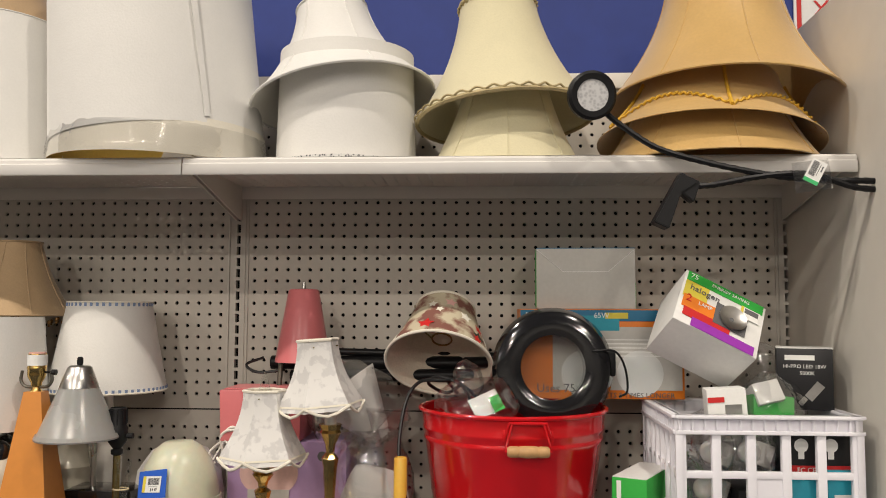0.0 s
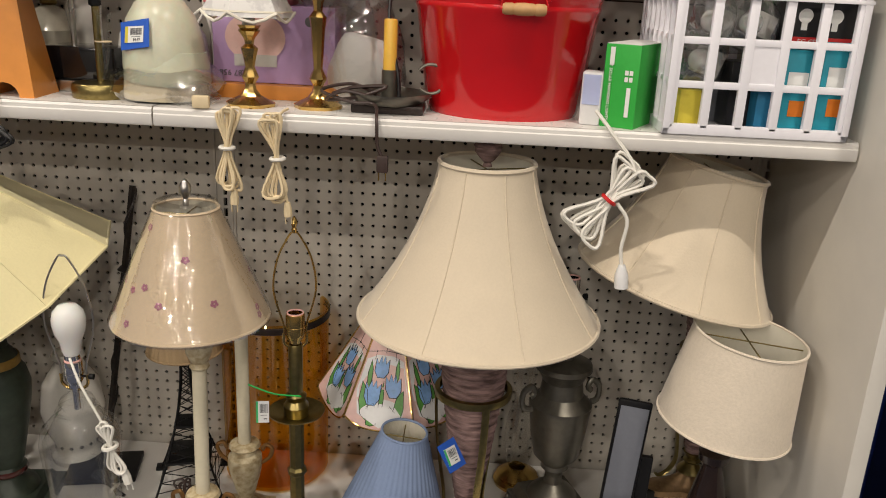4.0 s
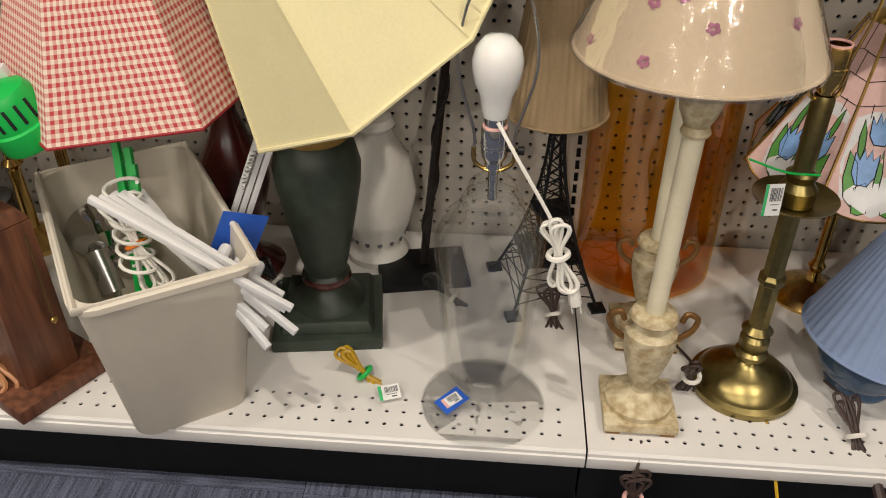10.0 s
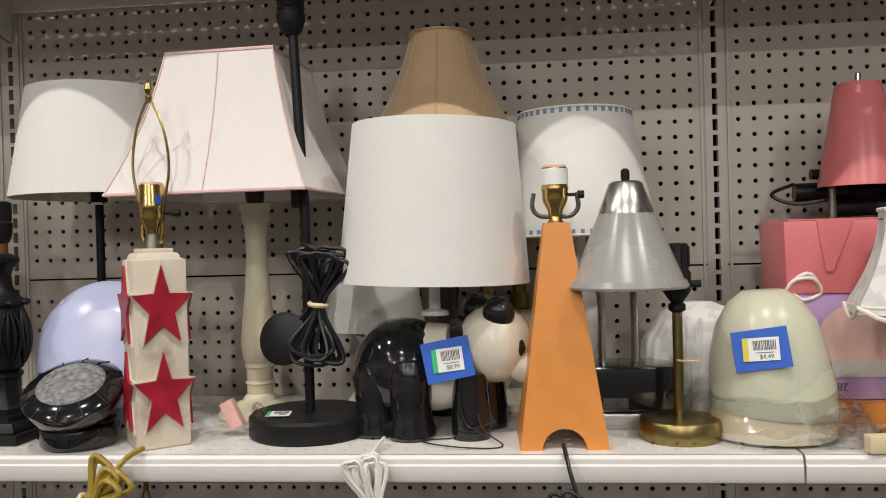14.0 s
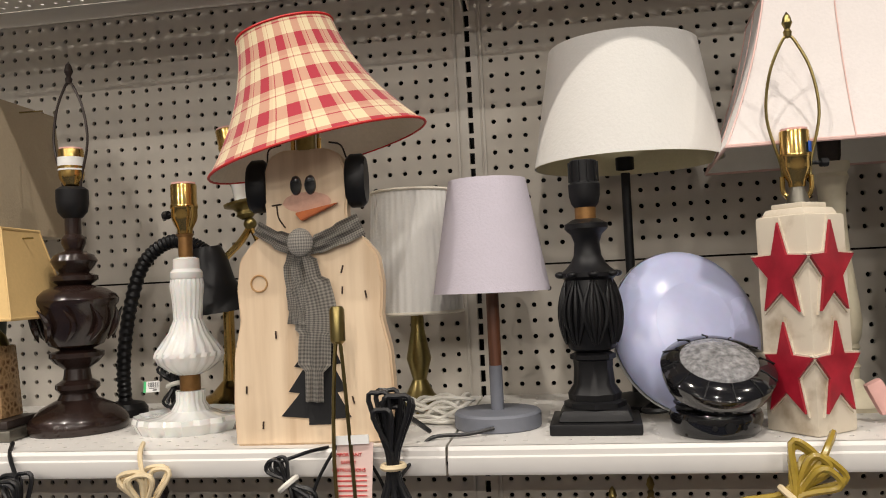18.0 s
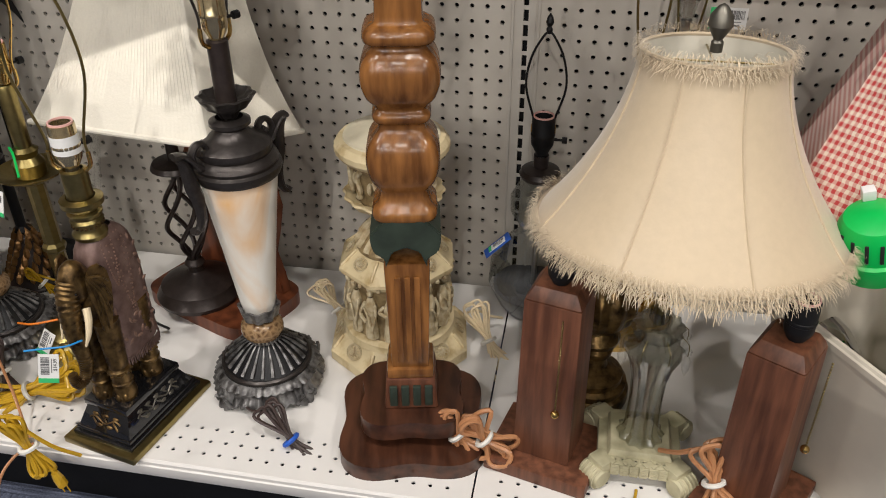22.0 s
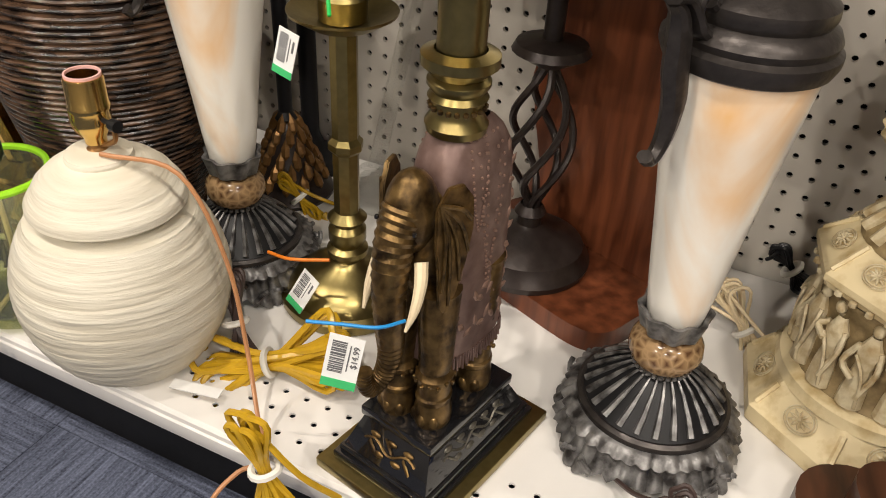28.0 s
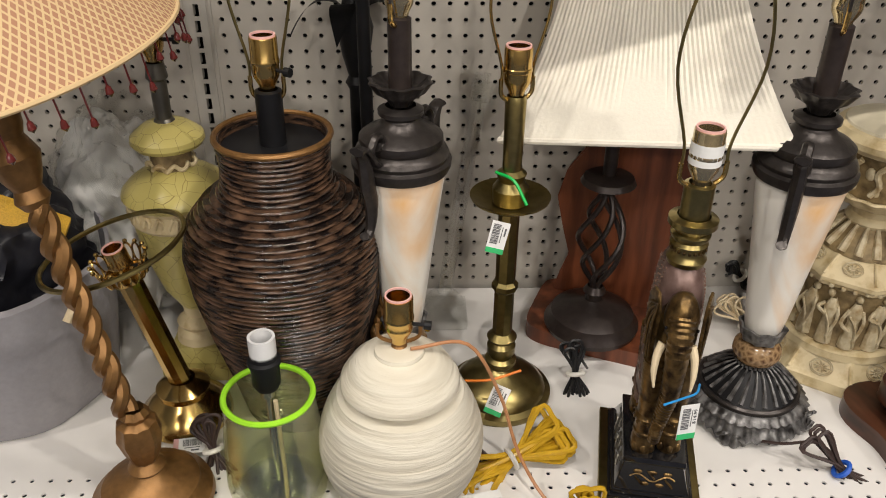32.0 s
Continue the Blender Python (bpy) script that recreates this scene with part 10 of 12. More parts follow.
part("power_cord", tube([(-0.10, -0.02, 0.03), (-0.06, -0.04, 0.045), (0.0, -0.045, 0.05), (-0.05, -0.05, 0.03), (-0.11, -0.03, 0.02), (-0.07, -0.055, 0.04), (-0.01, -0.05, 0.028), (-0.06, -0.03, 0.05), (-0.12, -0.02, 0.035), (-0.06, -0.06, 0.022), (-0.02, -0.06, 0.02), (-0.01, -0.105, 0.0), (-0.008, -0.108, -0.04), (0.0, -0.108, -0.062)], 0.0032, 7, curve=6), M["cordb"], yc)
part("plug", box(0.02, 0.012, 0.03, 0.003, pose(0.002, -0.108, -0.09)), M["cordb"], yc)
part("plug_blade", merge(box(0.002, 0.006, 0.014, 0, pose(-0.004, -0.108, -0.104)), box(0.002, 0.006, 0.014, 0, pose(0.008, -0.108, -0.104))), M["brass"], yc)

# ==== middle shelf, second bay and beyond ====
# orange pyramid lamp
oy = thing("table_lamp", -0.276, -0.33, ZM, "slim orange wooden pyramid lamp with a bare socket", "lamp", rz=3)
ob_ = bmesh.new()
pts = []
w0, w1, hh = 0.054, 0.016, 0.278
rings = []
for sgn in (-1, 1):
    f = [(-w0, 0.0), (-w0 * 0.52, 0.0)] + [(-w0 * 0.5 * math.cos(a), 0.026 * math.sin(a)) for a in [math.pi * k / 10 for k in range(1, 10)]] + [(w0 * 0.52, 0.0), (w0, 0.0), (w1, hh), (-w1, hh)]
    rings.append([ob_.verts.new((x, sgn * (w0 + (w1 - w0) * z / hh) * 0.92, z)) for x, z in f])
ob_.faces.new(rings[0])
ob_.faces.new(rings[1][::-1])
n = len(rings[0])
for i in range(n):
    ob_.faces.new((rings[0][(i + 1) % n], rings[0][i], rings[1][i], rings[1][(i + 1) % n]))
bmesh.ops.recalc_face_normals(ob_, faces=ob_.faces[:])
part("body", ob_, M["orange"], oy, smooth=20)
part("cap", lathe([(0.012, 0.278), (0.008, 0.282), (0.006, 0.292), (0, 0.292)], 16), M["brass"], oy)
sk = socket(oy, 0.288, "brass", 0.0165, 0.060, rz=0)
part("paper_label", lathe([(0.0172, 0.326), (0.0172, 0.346)], 24), M["card"], sk, "printed caution label")
part("harp_saddle", tube([(-0.027, 0, 0.316), (-0.029, 0, 0.298), (-0.02, 0, 0.287), (0, 0, 0.286), (0.02, 0, 0.287), (0.029, 0, 0.298), (0.027, 0, 0.316)], 0.003, 8, curve=4), M["pewter"], oy)
hank(oy, (-0.276, -0.395, ZM + 0.012), (-0.290, -0.43, 0.908), 0.09, "cordk", 8, (-0.75, 0.0), 0.034, r=0.0028, tie="cordi", seed=70, plug=True)

# silver cone desk lamp
sd = thing("desk_lamp", -0.184, -0.255, ZM, "silver desk lamp with a frosted cone shade", "lamp")
part("tray", box(0.15, 0.10, 0.022, 0.004, pose(0.0, 0.03, 0)), M["steel"], sd)
part("tray_box", box(0.135, 0.085, 0.062, 0.006, pose(0.0, 0.03, 0.022)), M["blackg"], sd, "smoky black storage box")
part("pole", merge(tube([(-0.028, 0.03, 0.08), (-0.028, 0.03, 0.2)], 0.0055, 10), tube([(0.018, 0.04, 0.08), (0.018, 0.04, 0.22)], 0.0055, 10)), M["steel"], sd)
so = part("shade", lathe([(0.071, 0.196), (0.071, 0.202), (0.0685, 0.204), (0.033, 0.290), (0.031, 0.290), (0.067, 0.203)], 48, pose(-0.005, -0.085, 0)), M["frostplastic"], sd, "frosted plastic cone shade")
part("steel_rim", lathe([(0.0735, 0.194), (0.0745, 0.197), (0.071, 0.204), (0.0675, 0.197)], 48, pose(-0.005, -0.085, 0)), M["frostplastic"], so)
part("steel_cap", lathe([(0.0345, 0.286), (0.0335, 0.291), (0.021, 0.324), (0.017, 0.327), (0, 0.328)], 40, pose(-0.005, -0.085, 0)), M["steel"], so)
part("cap_knob", lathe([(0.0045, 0.327), (0.0055, 0.331), (0.0055, 0.34), (0.003, 0.343), (0, 0.343)], 14, pose(-0.005, -0.085, 0)), M["blackp"], so)
part("bulb", ball(0.024, (1, 1, 1.2), (-0.005, -0.085, 0.235), 20), M["milk"], sd)
part("shade_arm", tube([(0.018, 0.04, 0.21), (0.01, -0.02, 0.24), (-0.005, -0.085, 0.27)], 0.005, 8, curve=5), M["steel"], sd)

# brass round-base lamp with a black socket
bb = thing("table_lamp", -0.125, -0.315, ZM, "thin brass stick lamp with a black socket", "lamp")
part("base", lathe([(0, 0), (0.050, 0), (0.0515, 0.003), (0.0515, 0.022), (0.049, 0.026), (0.01, 0.029), (0, 0.029)], 44), M["oldbrass"], bb)
part("stem", lathe([(0.0065, 0.028), (0.0065, 0.165)], 16), M["oldbrass"], bb)
part("stem_nut", lathe([(0.0065, 0.16), (0.011, 0.163), (0.011, 0.17), (0.007, 0.173)], 16), M["blackp"], bb)
sk = part("socket", lathe([(0.007, 0.172), (0.013, 0.18), (0.0175, 0.187), (0.0185, 0.21), (0.0155, 0.215), (0.0155, 0.246), (0.0135, 0.248), (0.0135, 0.22), (0, 0.22)], 24), M["blackp"], bb)
part("switch_knob", tube([(0.018, 0, 0.196), (0.030, 0, 0.196)], 0.005, 10), M["blackp"], sk)
for k in range(10):
    a = 2 * math.pi * k / 10
    part("thread_rib", box(0.0015, 0.003, 0.026, 0, pose(0.0158 * math.cos(a), 0.0158 * math.sin(a), 0.218, 0, 0, math.degrees(a) + 90)), M["blackp"], sk)
part("round_sticker", lathe([(0.006, 0), (0.006, 0.001), (0, 0.001)], 14, pose(-0.004, -0.0187, 0.2, 90)), M["tealcard"], sk)
part("power_cord", tube([(0.0, -0.008, 0.16), (0.014, -0.012, 0.12), (0.016, -0.012, 0.06), (0.010, -0.015, 0.034), (0.020, -0.010, 0.07), (0.022, -0.006, 0.13), (0.028, -0.004, 0.15), (0.024, -0.01, 0.09), (0.012, -0.012, 0.04), (0.006, -0.012, 0.1), (0.010, -0.010, 0.155)], 0.0026, 7, curve=7), M["clear"], bb, "clear flex tied along the stem")
part("cord_tie", tube([(0.012 + 0.014 * math.cos(a), -0.006 + 0.011 * math.sin(a), 0.1) for a in [2 * math.pi * i / 14 for i in range(14)]], 0.0015, 6, closed=True), M["cordi"], bb)

# stacked frosted glass bowls
bw = thing("glass_shade_stack", -0.008, -0.30, ZM, "stack of frosted pale-green glass shades in torn plastic film", "lampshade")
bp_ = [(0.074, 0.0), (0.0745, 0.012), (0.071, 0.05), (0.061, 0.09), (0.043, 0.118), (0.026, 0.130), (0.0, 0.1305)]
part("glass_shade", lathe(bp_, 48), M["frost"], bw, m=pose(0, 0, 0.055, 0, -3))
part("glass_shade", lathe([(0.0765, 0.0), (0.077, 0.008), (0.073, 0.04), (0.068, 0.06), (0.0, 0.062)], 48), M["frost"], bw, m=pose(0.002, 0, 0.032, 0, 4))
part("glass_shade", lathe([(0.0765, 0.0), (0.077, 0.008), (0.073, 0.04), (0.0, 0.042)], 48), M["creamclay"], bw, m=pose(0, 0, 0.004, 0, 0))
part("film_wrap", bag_lump(0.18, 0.17, 0.075, 21), M["film"], bw)
part("film_end", bag_lump(0.09, 0.07, 0.04, 22), M["film"], bw, m=pose(0.06, -0.05, 0))
price_tag(bw, pose(-0.036, -0.364, 1.118, 76, 0, -24) @ pose(0, 0, 0, 0, 0, 6), 0.042, 0.028, "tape", "ytape", "$4.49")
gg = thing("glass_globe", -0.065, -0.155, ZM + 0.0, "white frosted globe shade behind the bowls", "lampshade")
part("globe", lathe([(0.05, 0.0), (0.075, 0.015), (0.088, 0.06), (0.082, 0.105), (0.055, 0.145), (0.02, 0.16), (0, 0.161)], 40), M["frostfloral"], gg)
part("tape", box(0.03, 0.001, 0.03, 0, pose(-0.062, -0.048, 0.095, -28, -40, -50)), M["tape"], gg, "blue masking tape")
wl = thing("cable_coil", 0.04, -0.17, ZM + 0.0, "white cable loops behind the glass bowls", "cable")
part("cord", tube([(0.0, 0, 0.0), (0.01, -0.03, 0.1), (0.0, -0.05, 0.18), (0.03, -0.055, 0.195), (0.045, -0.05, 0.175), (0.02, -0.05, 0.165), (0.005, -0.05, 0.185), (0.03, -0.055, 0.2), (0.05, -0.04, 0.15), (0.05, 0, 0.0)], 0.0028, 7, curve=6), M["cordw"], wl)

# panda lamp
pn = thing("panda_lamp", -0.44, -0.27, ZM, "glazed black and white panda lamp with a white drum shade", "lamp", rz=-6)
part("body", ball(0.070, (1.25, 0.78, 0.86), (-0.008, 0, 0.088)), M["pandawhite"], pn, "white glazed panda body")
part("rump", ball(0.070, (1.0, 0.88, 1.0), (-0.044, -0.004, 0.086)), M["blackg"], pn)
for x, y, l in ((-0.078, -0.030, 0.080), (-0.026, -0.044, 0.082), (-0.062, 0.042, 0.075)):
    part("leg", lathe([(0, 0), (0.030, 0.0), (0.0335, 0.005), (0.0325, 0.014), (0.0275, 0.028), (0.0275, 0.045), (0.032, l), (0.024, l + 0.02), (0, l + 0.028)], 28, pose(x, y, 0)), M["blackg"], pn)
part("shoulder", merge(lathe([(0.048, -0.012), (0.056, -0.004), (0.057, 0.006), (0.05, 0.014)], 32, pose(0.04, 0, 0.10, 0, 78, 0)), lathe([(0, 0), (0.026, 0.0), (0.026, 0.03), (0.022, 0.085), (0, 0.09)], 24, pose(0.052, -0.034, 0)), lathe([(0, 0), (0.026, 0.0), (0.026, 0.03), (0.022, 0.085), (0, 0.09)], 24, pose(0.066, 0.034, 0))), M["blackg"], pn)
part("head", ball(0.055, (0.95, 1.0, 0.95), (0.082, -0.004, 0.120)), M["pandawhite"], pn)
part("muzzle", ball(0.028, (1, 1, 0.85), (0.122, -0.012, 0.092)), M["pandawhite"], pn)
for x, y in ((0.052, 0.034), (0.092, -0.034)):
    part("ear", ball(0.0215, (1, 0.72, 1.05), (x, y, 0.163), 20), M["blackg"], pn)
part("eye_patch", ball(0.012, (0.7, 0.6, 1), (0.118, -0.036, 0.118), 14), M["blackg"], pn)
part("nose", ball(0.006, (1, 1, 0.7), (0.148, -0.016, 0.1), 12), M["blackg"], pn)
part("pole", lathe([(0.02, 0.158), (0.018, 0.164), (0.008, 0.167), (0.0078, 0.23)], 20), M["milk"], pn)
socket(pn, 0.225, "brass", 0.016, 0.06)
shade(pn, 0.133, 0.203, 0.113, 0.418, "whitefab", inner="innerwhite", m=pose(-0.01, 0.02, 0, 0, 1.5), label="white linen drum shade")
price_tag(pn, pose(-0.418, -0.3365, 1.106, 79, 0, 10) @ pose(0, 0, 0, 0, 0, 6), 0.040, 0.030, "tape", "gtape", "$8.99")
hank(pn, (-0.50, -0.355, ZM + 0.01), (-0.497, -0.43, 0.930), 0.125, "cordw", 7, (0.22, 0.0), 0.034, r=0.0027, tie="cordi", seed=71, tagp="tagpink", plug=False)
part("wire_loop", tube([(0.03, -0.05, 0.002), (-0.005, -0.075, 0.003), (0.05, -0.10, 0.003), (0.10, -0.085, 0.002), (0.07, -0.06, 0.02), (0.055, -0.05, 0.075), (0.04, -0.06, 0.06), (0.055, -0.065, 0.02), (0.09, -0.07, 0.03)], 0.001, 6, curve=8), M["cordk"], pn)

# black pole lamp
bl = thing("pole_lamp", -0.615, -0.28, ZM, "slim black pole lamp with its cord tied to the pole", "lamp")
part("base", lathe([(0, 0), (0.080, 0.0), (0.083, 0.003), (0.083, 0.026), (0.079, 0.03), (0, 0.031)], 48), M["blackm"], bl)
part("pole", tube([(0, 0, 0.03), (0, 0, 0.30), (-0.012, 0, 0.60)], 0.0068, 14), M["blackm"], bl)
part("pole_joint", lathe([(0.0074, 0.31), (0.0078, 0.315), (0.0078, 0.40), (0.0074, 0.405)], 14, pose(-0.002, 0, 0, 0, -1.6)), M["blackm"], bl)
sk = part("socket", lathe([(0.008, 0.545), (0.014, 0.55), (0.019, 0.565), (0.020, 0.575), (0.018, 0.578), (0.018, 0.605), (0.0205, 0.607), (0.0205, 0.618), (0.017, 0.62), (0.017, 0.58), (0, 0.58)], 24, pose(-0.012, 0, 0)), M["blackp"], bl)
for k in range(5):
    part("thread", lathe([(0.0181, 0.581 + k * 0.005), (0.0195, 0.583 + k * 0.005), (0.0181, 0.585 + k * 0.005)], 24, pose(-0.012, 0, 0)), M["blackp"], sk)
hank(bl, (-0.612, -0.30, 1.26), (-0.593, -0.305, 1.178), 0.125, "cordk", 11, (-0.12, 0.05), 0.056, r=0.003, tie="cordi", seed=72, plug=False)
part("foot_switch", lathe([(0, 0), (0.030, 0), (0.036, 0.006), (0.036, 0.012), (0.026, 0.018), (0, 0.019)], 32, pose(-0.026, -0.012, 0.130, 78, 0, -14)), M["blackp"], bl, "round black foot switch")
price_tag(bl, pose(-0.648, -0.318, 1.0325, 4, 0, 5), 0.032, 0.022, None, "gtape")
part("rubber_tip", tube([(0.0, -0.01, 0.24), (-0.008, -0.012, 0.24)], 0.004, 8), M["blackp"], bl)
cx = thing("plug_bundle", -0.70, -0.30, ZM, "old plug with clear flex beside the pole lamp", "cable")
part("plug_body", box(0.02, 0.016, 0.04, 0.004, pose(-0.01, 0, 0.012, 0, -25)), M["tagpink"], cx)
part("cord", tube([(0, 0, 0.01), (0.02, -0.01, 0.03), (0.03, 0.0, 0.01), (0.01, 0.01, 0.02), (0.02, -0.01, 0.045), (0.035, 0, 0.02)], 0.004, 7, curve=6), M["film"], cx)

# white glass vase lamp and white shade lamp behind
wv = thing("table_lamp", -0.55, -0.12, ZM, "white glossy vase lamp with a low white shade", "lamp")
part("body", lathe([(0, 0), (0.048, 0.0), (0.05, 0.01), (0.036, 0.03), (0.022, 0.06), (0.02, 0.09), (0.032, 0.115), (0.02, 0.13), (0.012, 0.14)], 36), M["milk"], wv)
shade(wv, 0.078, 0.125, 0.058, 0.255, "whitefab", inner="innerwhite")
# two old glass oil lamp burners between panda and pyramid
for x, y in ((-0.375, -0.12), (-0.325, -0.09)):
    t = thing("glass_lamp", x, y, ZM, "olive glass lamp with a brass burner behind the panda", "lamp", group="olive glass lamps")
    part("body", lathe([(0, 0), (0.05, 0.0), (0.052, 0.01), (0.03, 0.03), (0.05, 0.07), (0.055, 0.1), (0.03, 0.14), (0.012, 0.15)], 28), M["pandawhite"], t)
    part("burner", lathe([(0.012, 0.148), (0.017, 0.152), (0.017, 0.17), (0.012, 0.175), (0.012, 0.225), (0, 0.226)], 18), M["oldbrass"], t)

# white shade lamp with blue trim
bt_ = thing("table_lamp", -0.236, -0.125, ZM, "lamp with a white fluted shade and blue-white trim", "lamp")
part("body", lathe([(0, 0), (0.055, 0.0), (0.056, 0.012), (0.03, 0.03), (0.015, 0.06), (0.03, 0.11), (0.035, 0.15), (0.015, 0.2), (0.012, 0.27)], 32), M["china"], bt_)
bts = shade(bt_, 0.119, 0.262, 0.084, 0.445, "whitefab", inner="innerwhite", trim="offfab", label="white shade with blue-checked braid")
for rr, zz, nn in ((0.1195, 0.266, 60), (0.0855, 0.441, 44)):
    bm = bmesh.new()
    for k in range(nn):
        a = 2 * math.pi * k / nn
        bm = merge(bm, box(0.0052, 0.0012, 0.008, 0, pose(rr * math.cos(a), rr * math.sin(a), zz - 0.004, 0, 0, math.degrees(a) + 90)))
    tagged(part("braid_check", bm, M["bluefab"], bts, "blue checked braid", smooth=0), "blue checked braid", kind="stuff")

# tan bell shade with a bead fringe
tb = thing("table_lamp", -0.436, -0.135, ZM, "lamp with a tan silk bell shade and a beaded hem", "lamp")
part("body", lathe([(0, 0), (0.05, 0.0), (0.05, 0.01), (0.02, 0.03), (0.012, 0.1), (0.02, 0.2), (0.012, 0.32), (0.01, 0.44)], 24), M["bronze"], tb)
tbs = shade(tb, 0.113, 0.418, 0.046, 0.572, "tanfab", bell=0.5, ribs=8, trim="tanfab", label="tan silk bell shade")
for k in range(40):
    a = 2 * math.pi * k / 40
    part("bead_drop", merge(ball(0.0032, (1, 1, 1.5), (0.113 * math.cos(a), 0.113 * math.sin(a), 0.409 - 0.006 * (k % 2)), 8), ball(0.0022, (1, 1, 1), (0.113 * math.cos(a), 0.113 * math.sin(a), 0.402 - 0.006 * (k % 2)), 8)), M["copper"], tbs)

# cream turned lamp with a blush square shade
cm = thing("table_lamp", -0.720, -0.175, ZM, "cream turned-wood lamp with a blush square bell shade", "lamp")
part("base", lathe([(0, 0), (0.062, 0), (0.064, 0.006), (0.058, 0.014), (0.042, 0.02), (0.028, 0.026), (0, 0.026)], 40), M["creamwood"], cm)
part("post", lathe([(0.026, 0.026), (0.024, 0.032), (0.019, 0.036), (0.020, 0.05), (0.022, 0.052), (0.019, 0.056), (0.020, 0.074), (0.0225, 0.077), (0.020, 0.082), (0.024, 0.09), (0.027, 0.11), (0.0245, 0.14), (0.018, 0.20), (0.0155, 0.25), (0.018, 0.29), (0.022, 0.302), (0.020, 0.308), (0.024, 0.314), (0.024, 0.322), (0, 0.324)], 32), M["creamwood"], cm)
part("socket", lathe([(0.012, 0.322), (0.014, 0.33), (0.016, 0.37), (0, 0.371)], 20), M["bronze"], cm)
cms = shade(cm, 0.200, 0.332, 0.112, 0.532, "pinkfab", bell=0.45, sides=4, ribs=4, trim="tulipink", m=pose(-0.008, -0.02, 0, 0, 0, 45 - 4), label="blush square bell shade with piped corners", inner="innerwhite")
for k in range(4):
    a = math.radians(90 * k + 45)
    rows = []
    for i in range(13):
        t = i / 12
        s = (1 - t) - 0.45 * t * (1 - t)
        r = (0.112 + 0.088 * s) * math.cos(math.pi / 4) + 0.001
        rows.append((r * math.cos(a), r * math.sin(a), 0.332 + 0.200 * t))
    part("centre_seam", tube(rows, 0.0009, 5), M["tulipink"], cms)

# star post lamp
st = thing("table_lamp", -0.806, -0.338, ZM, "chalky square post lamp with red wooden stars", "lamp", rz=38)
part("post", box(0.068, 0.068, 0.245, 0.004), M["ivorycrackle"], st)
part("post_cap", box(0.060, 0.060, 0.010, 0.003, pose(0, 0, 0.243), taper=0.86), M["ivorycrackle"], st)
part("cap_disc", box(0.042, 0.042, 0.007, 0.002, pose(0, 0, 0.252)), M["ivorycrackle"], st)


def star(r, t, m, ratio=0.42):
    out = []
    for i in range(10):
        rr = r if i % 2 == 0 else r * ratio
        out.append((rr * math.sin(math.pi * i / 5), rr * math.cos(math.pi * i / 5)))
    return prism(out, -t, 0, 0.0, m)


for k in range(4):
    for z in (0.070, 0.182):
        part("star_board", star(0.054, 0.003, pose(0, 0, 0, 0, 0, 90 * k) @ pose(0, -0.0335, z) @ Matrix.Diagonal((0.80, 1, 1.13, 1))), M["ivorycrackle"], st, "chalky star backing")
        part("star", star(0.049, 0.0035, pose(0, 0, 0, 0, 0, 90 * k) @ pose(0, -0.0365, z) @ Matrix.Diagonal((0.80, 1, 1.13, 1))), M["starred"], st, "dark red painted star", smooth=0)
part("neck", lathe([(0.013, 0.259), (0.011, 0.27), (0.008, 0.28)], 20), M["pewter"], st)
sk = socket(st, 0.278, "brass", 0.0165, 0.065, rz=-30)
part("blue_sticker", box(0.008, 0.001, 0.012, 0, pose(0.004, -0.0172, 0.317, 0, 0, 20)), M["tape"], sk)
harp(st, 0.285, 0.168, 0.028, "oldbrass", rz=-50)
hank(st, (-0.80, -0.395, ZM + 0.008), (-0.855, -0.43, 0.95), 0.085, "cordolive", 6, (-0.9, 0.0), 0.034, r=0.0038, tie="cordi", seed=73, plug=False)
tl = part("cord_tail", tube([(-0.815, -0.43, 0.93), (-0.80, -0.44, 0.915), (-0.77, -0.445, 0.885), (-0.755, -0.445, 0.87)], 0.0036, 8, curve=5), M["cordolive"], st, world=True)
part("plug", tube([(-0.757, -0.445, 0.873), (-0.748, -0.445, 0.862), (-0.742, -0.445, 0.852)], 0.01, 10, radii=[0.006, 0.011, 0.011]), M["cordolive"], tl)

# black dome touch lamp with a crystal lens
dm = thing("touch_lamp", -0.912, -0.345, ZM, "glossy black dome touch lamp with a crackled lens", "lamp", rz=8)
part("base", lathe([(0, 0), (0.044, 0.0), (0.049, 0.005), (0.052, 0.022), (0.050, 0.027), (0.038, 0.031), (0.036, 0.046), (0, 0.047)], 44), M["blackg"], dm)
dd = part("dome", lathe([(0.0, 0.0), (0.030, 0.0), (0.048, 0.006), (0.058, 0.017), (0.063, 0.032), (0.0635, 0.038), (0.061, 0.041), (0.050, 0.047), (0.043, 0.049)], 52), M["blackg"], dm, "smoky black bowl", m=pose(0, 0.0, 0.044, 30))
part("lens", lathe([(0.043, 0.0485), (0.036, 0.053), (0.02, 0.057), (0, 0.058)], 40), M["crystal"], dd, "wrinkled crystal lens")
pieces("rib", [tube([((0.0635 - 0.0185 * f) * math.cos(a), (0.0635 - 0.0185 * f) * math.sin(a), 0.040 + 0.0095 * f) for f in (0, 0.5, 1)], 0.0009, 5) for a in [2 * math.pi * k / 12 for k in range(12)]], M["blackp"], dd)
part("cord_wrap", tube([((0.041 + 0.004 * math.sin(2.3 * a)) * math.cos(a), (0.041 + 0.004 * math.sin(2.3 * a)) * math.sin(a), 0.031 + 0.0030 * a / 6.28 + 0.002 * math.sin(1.7 * a)) for a in [2 * math.pi * i / 24 for i in range(24 * 5)]], 0.0022, 6), M["cordk"], dm)
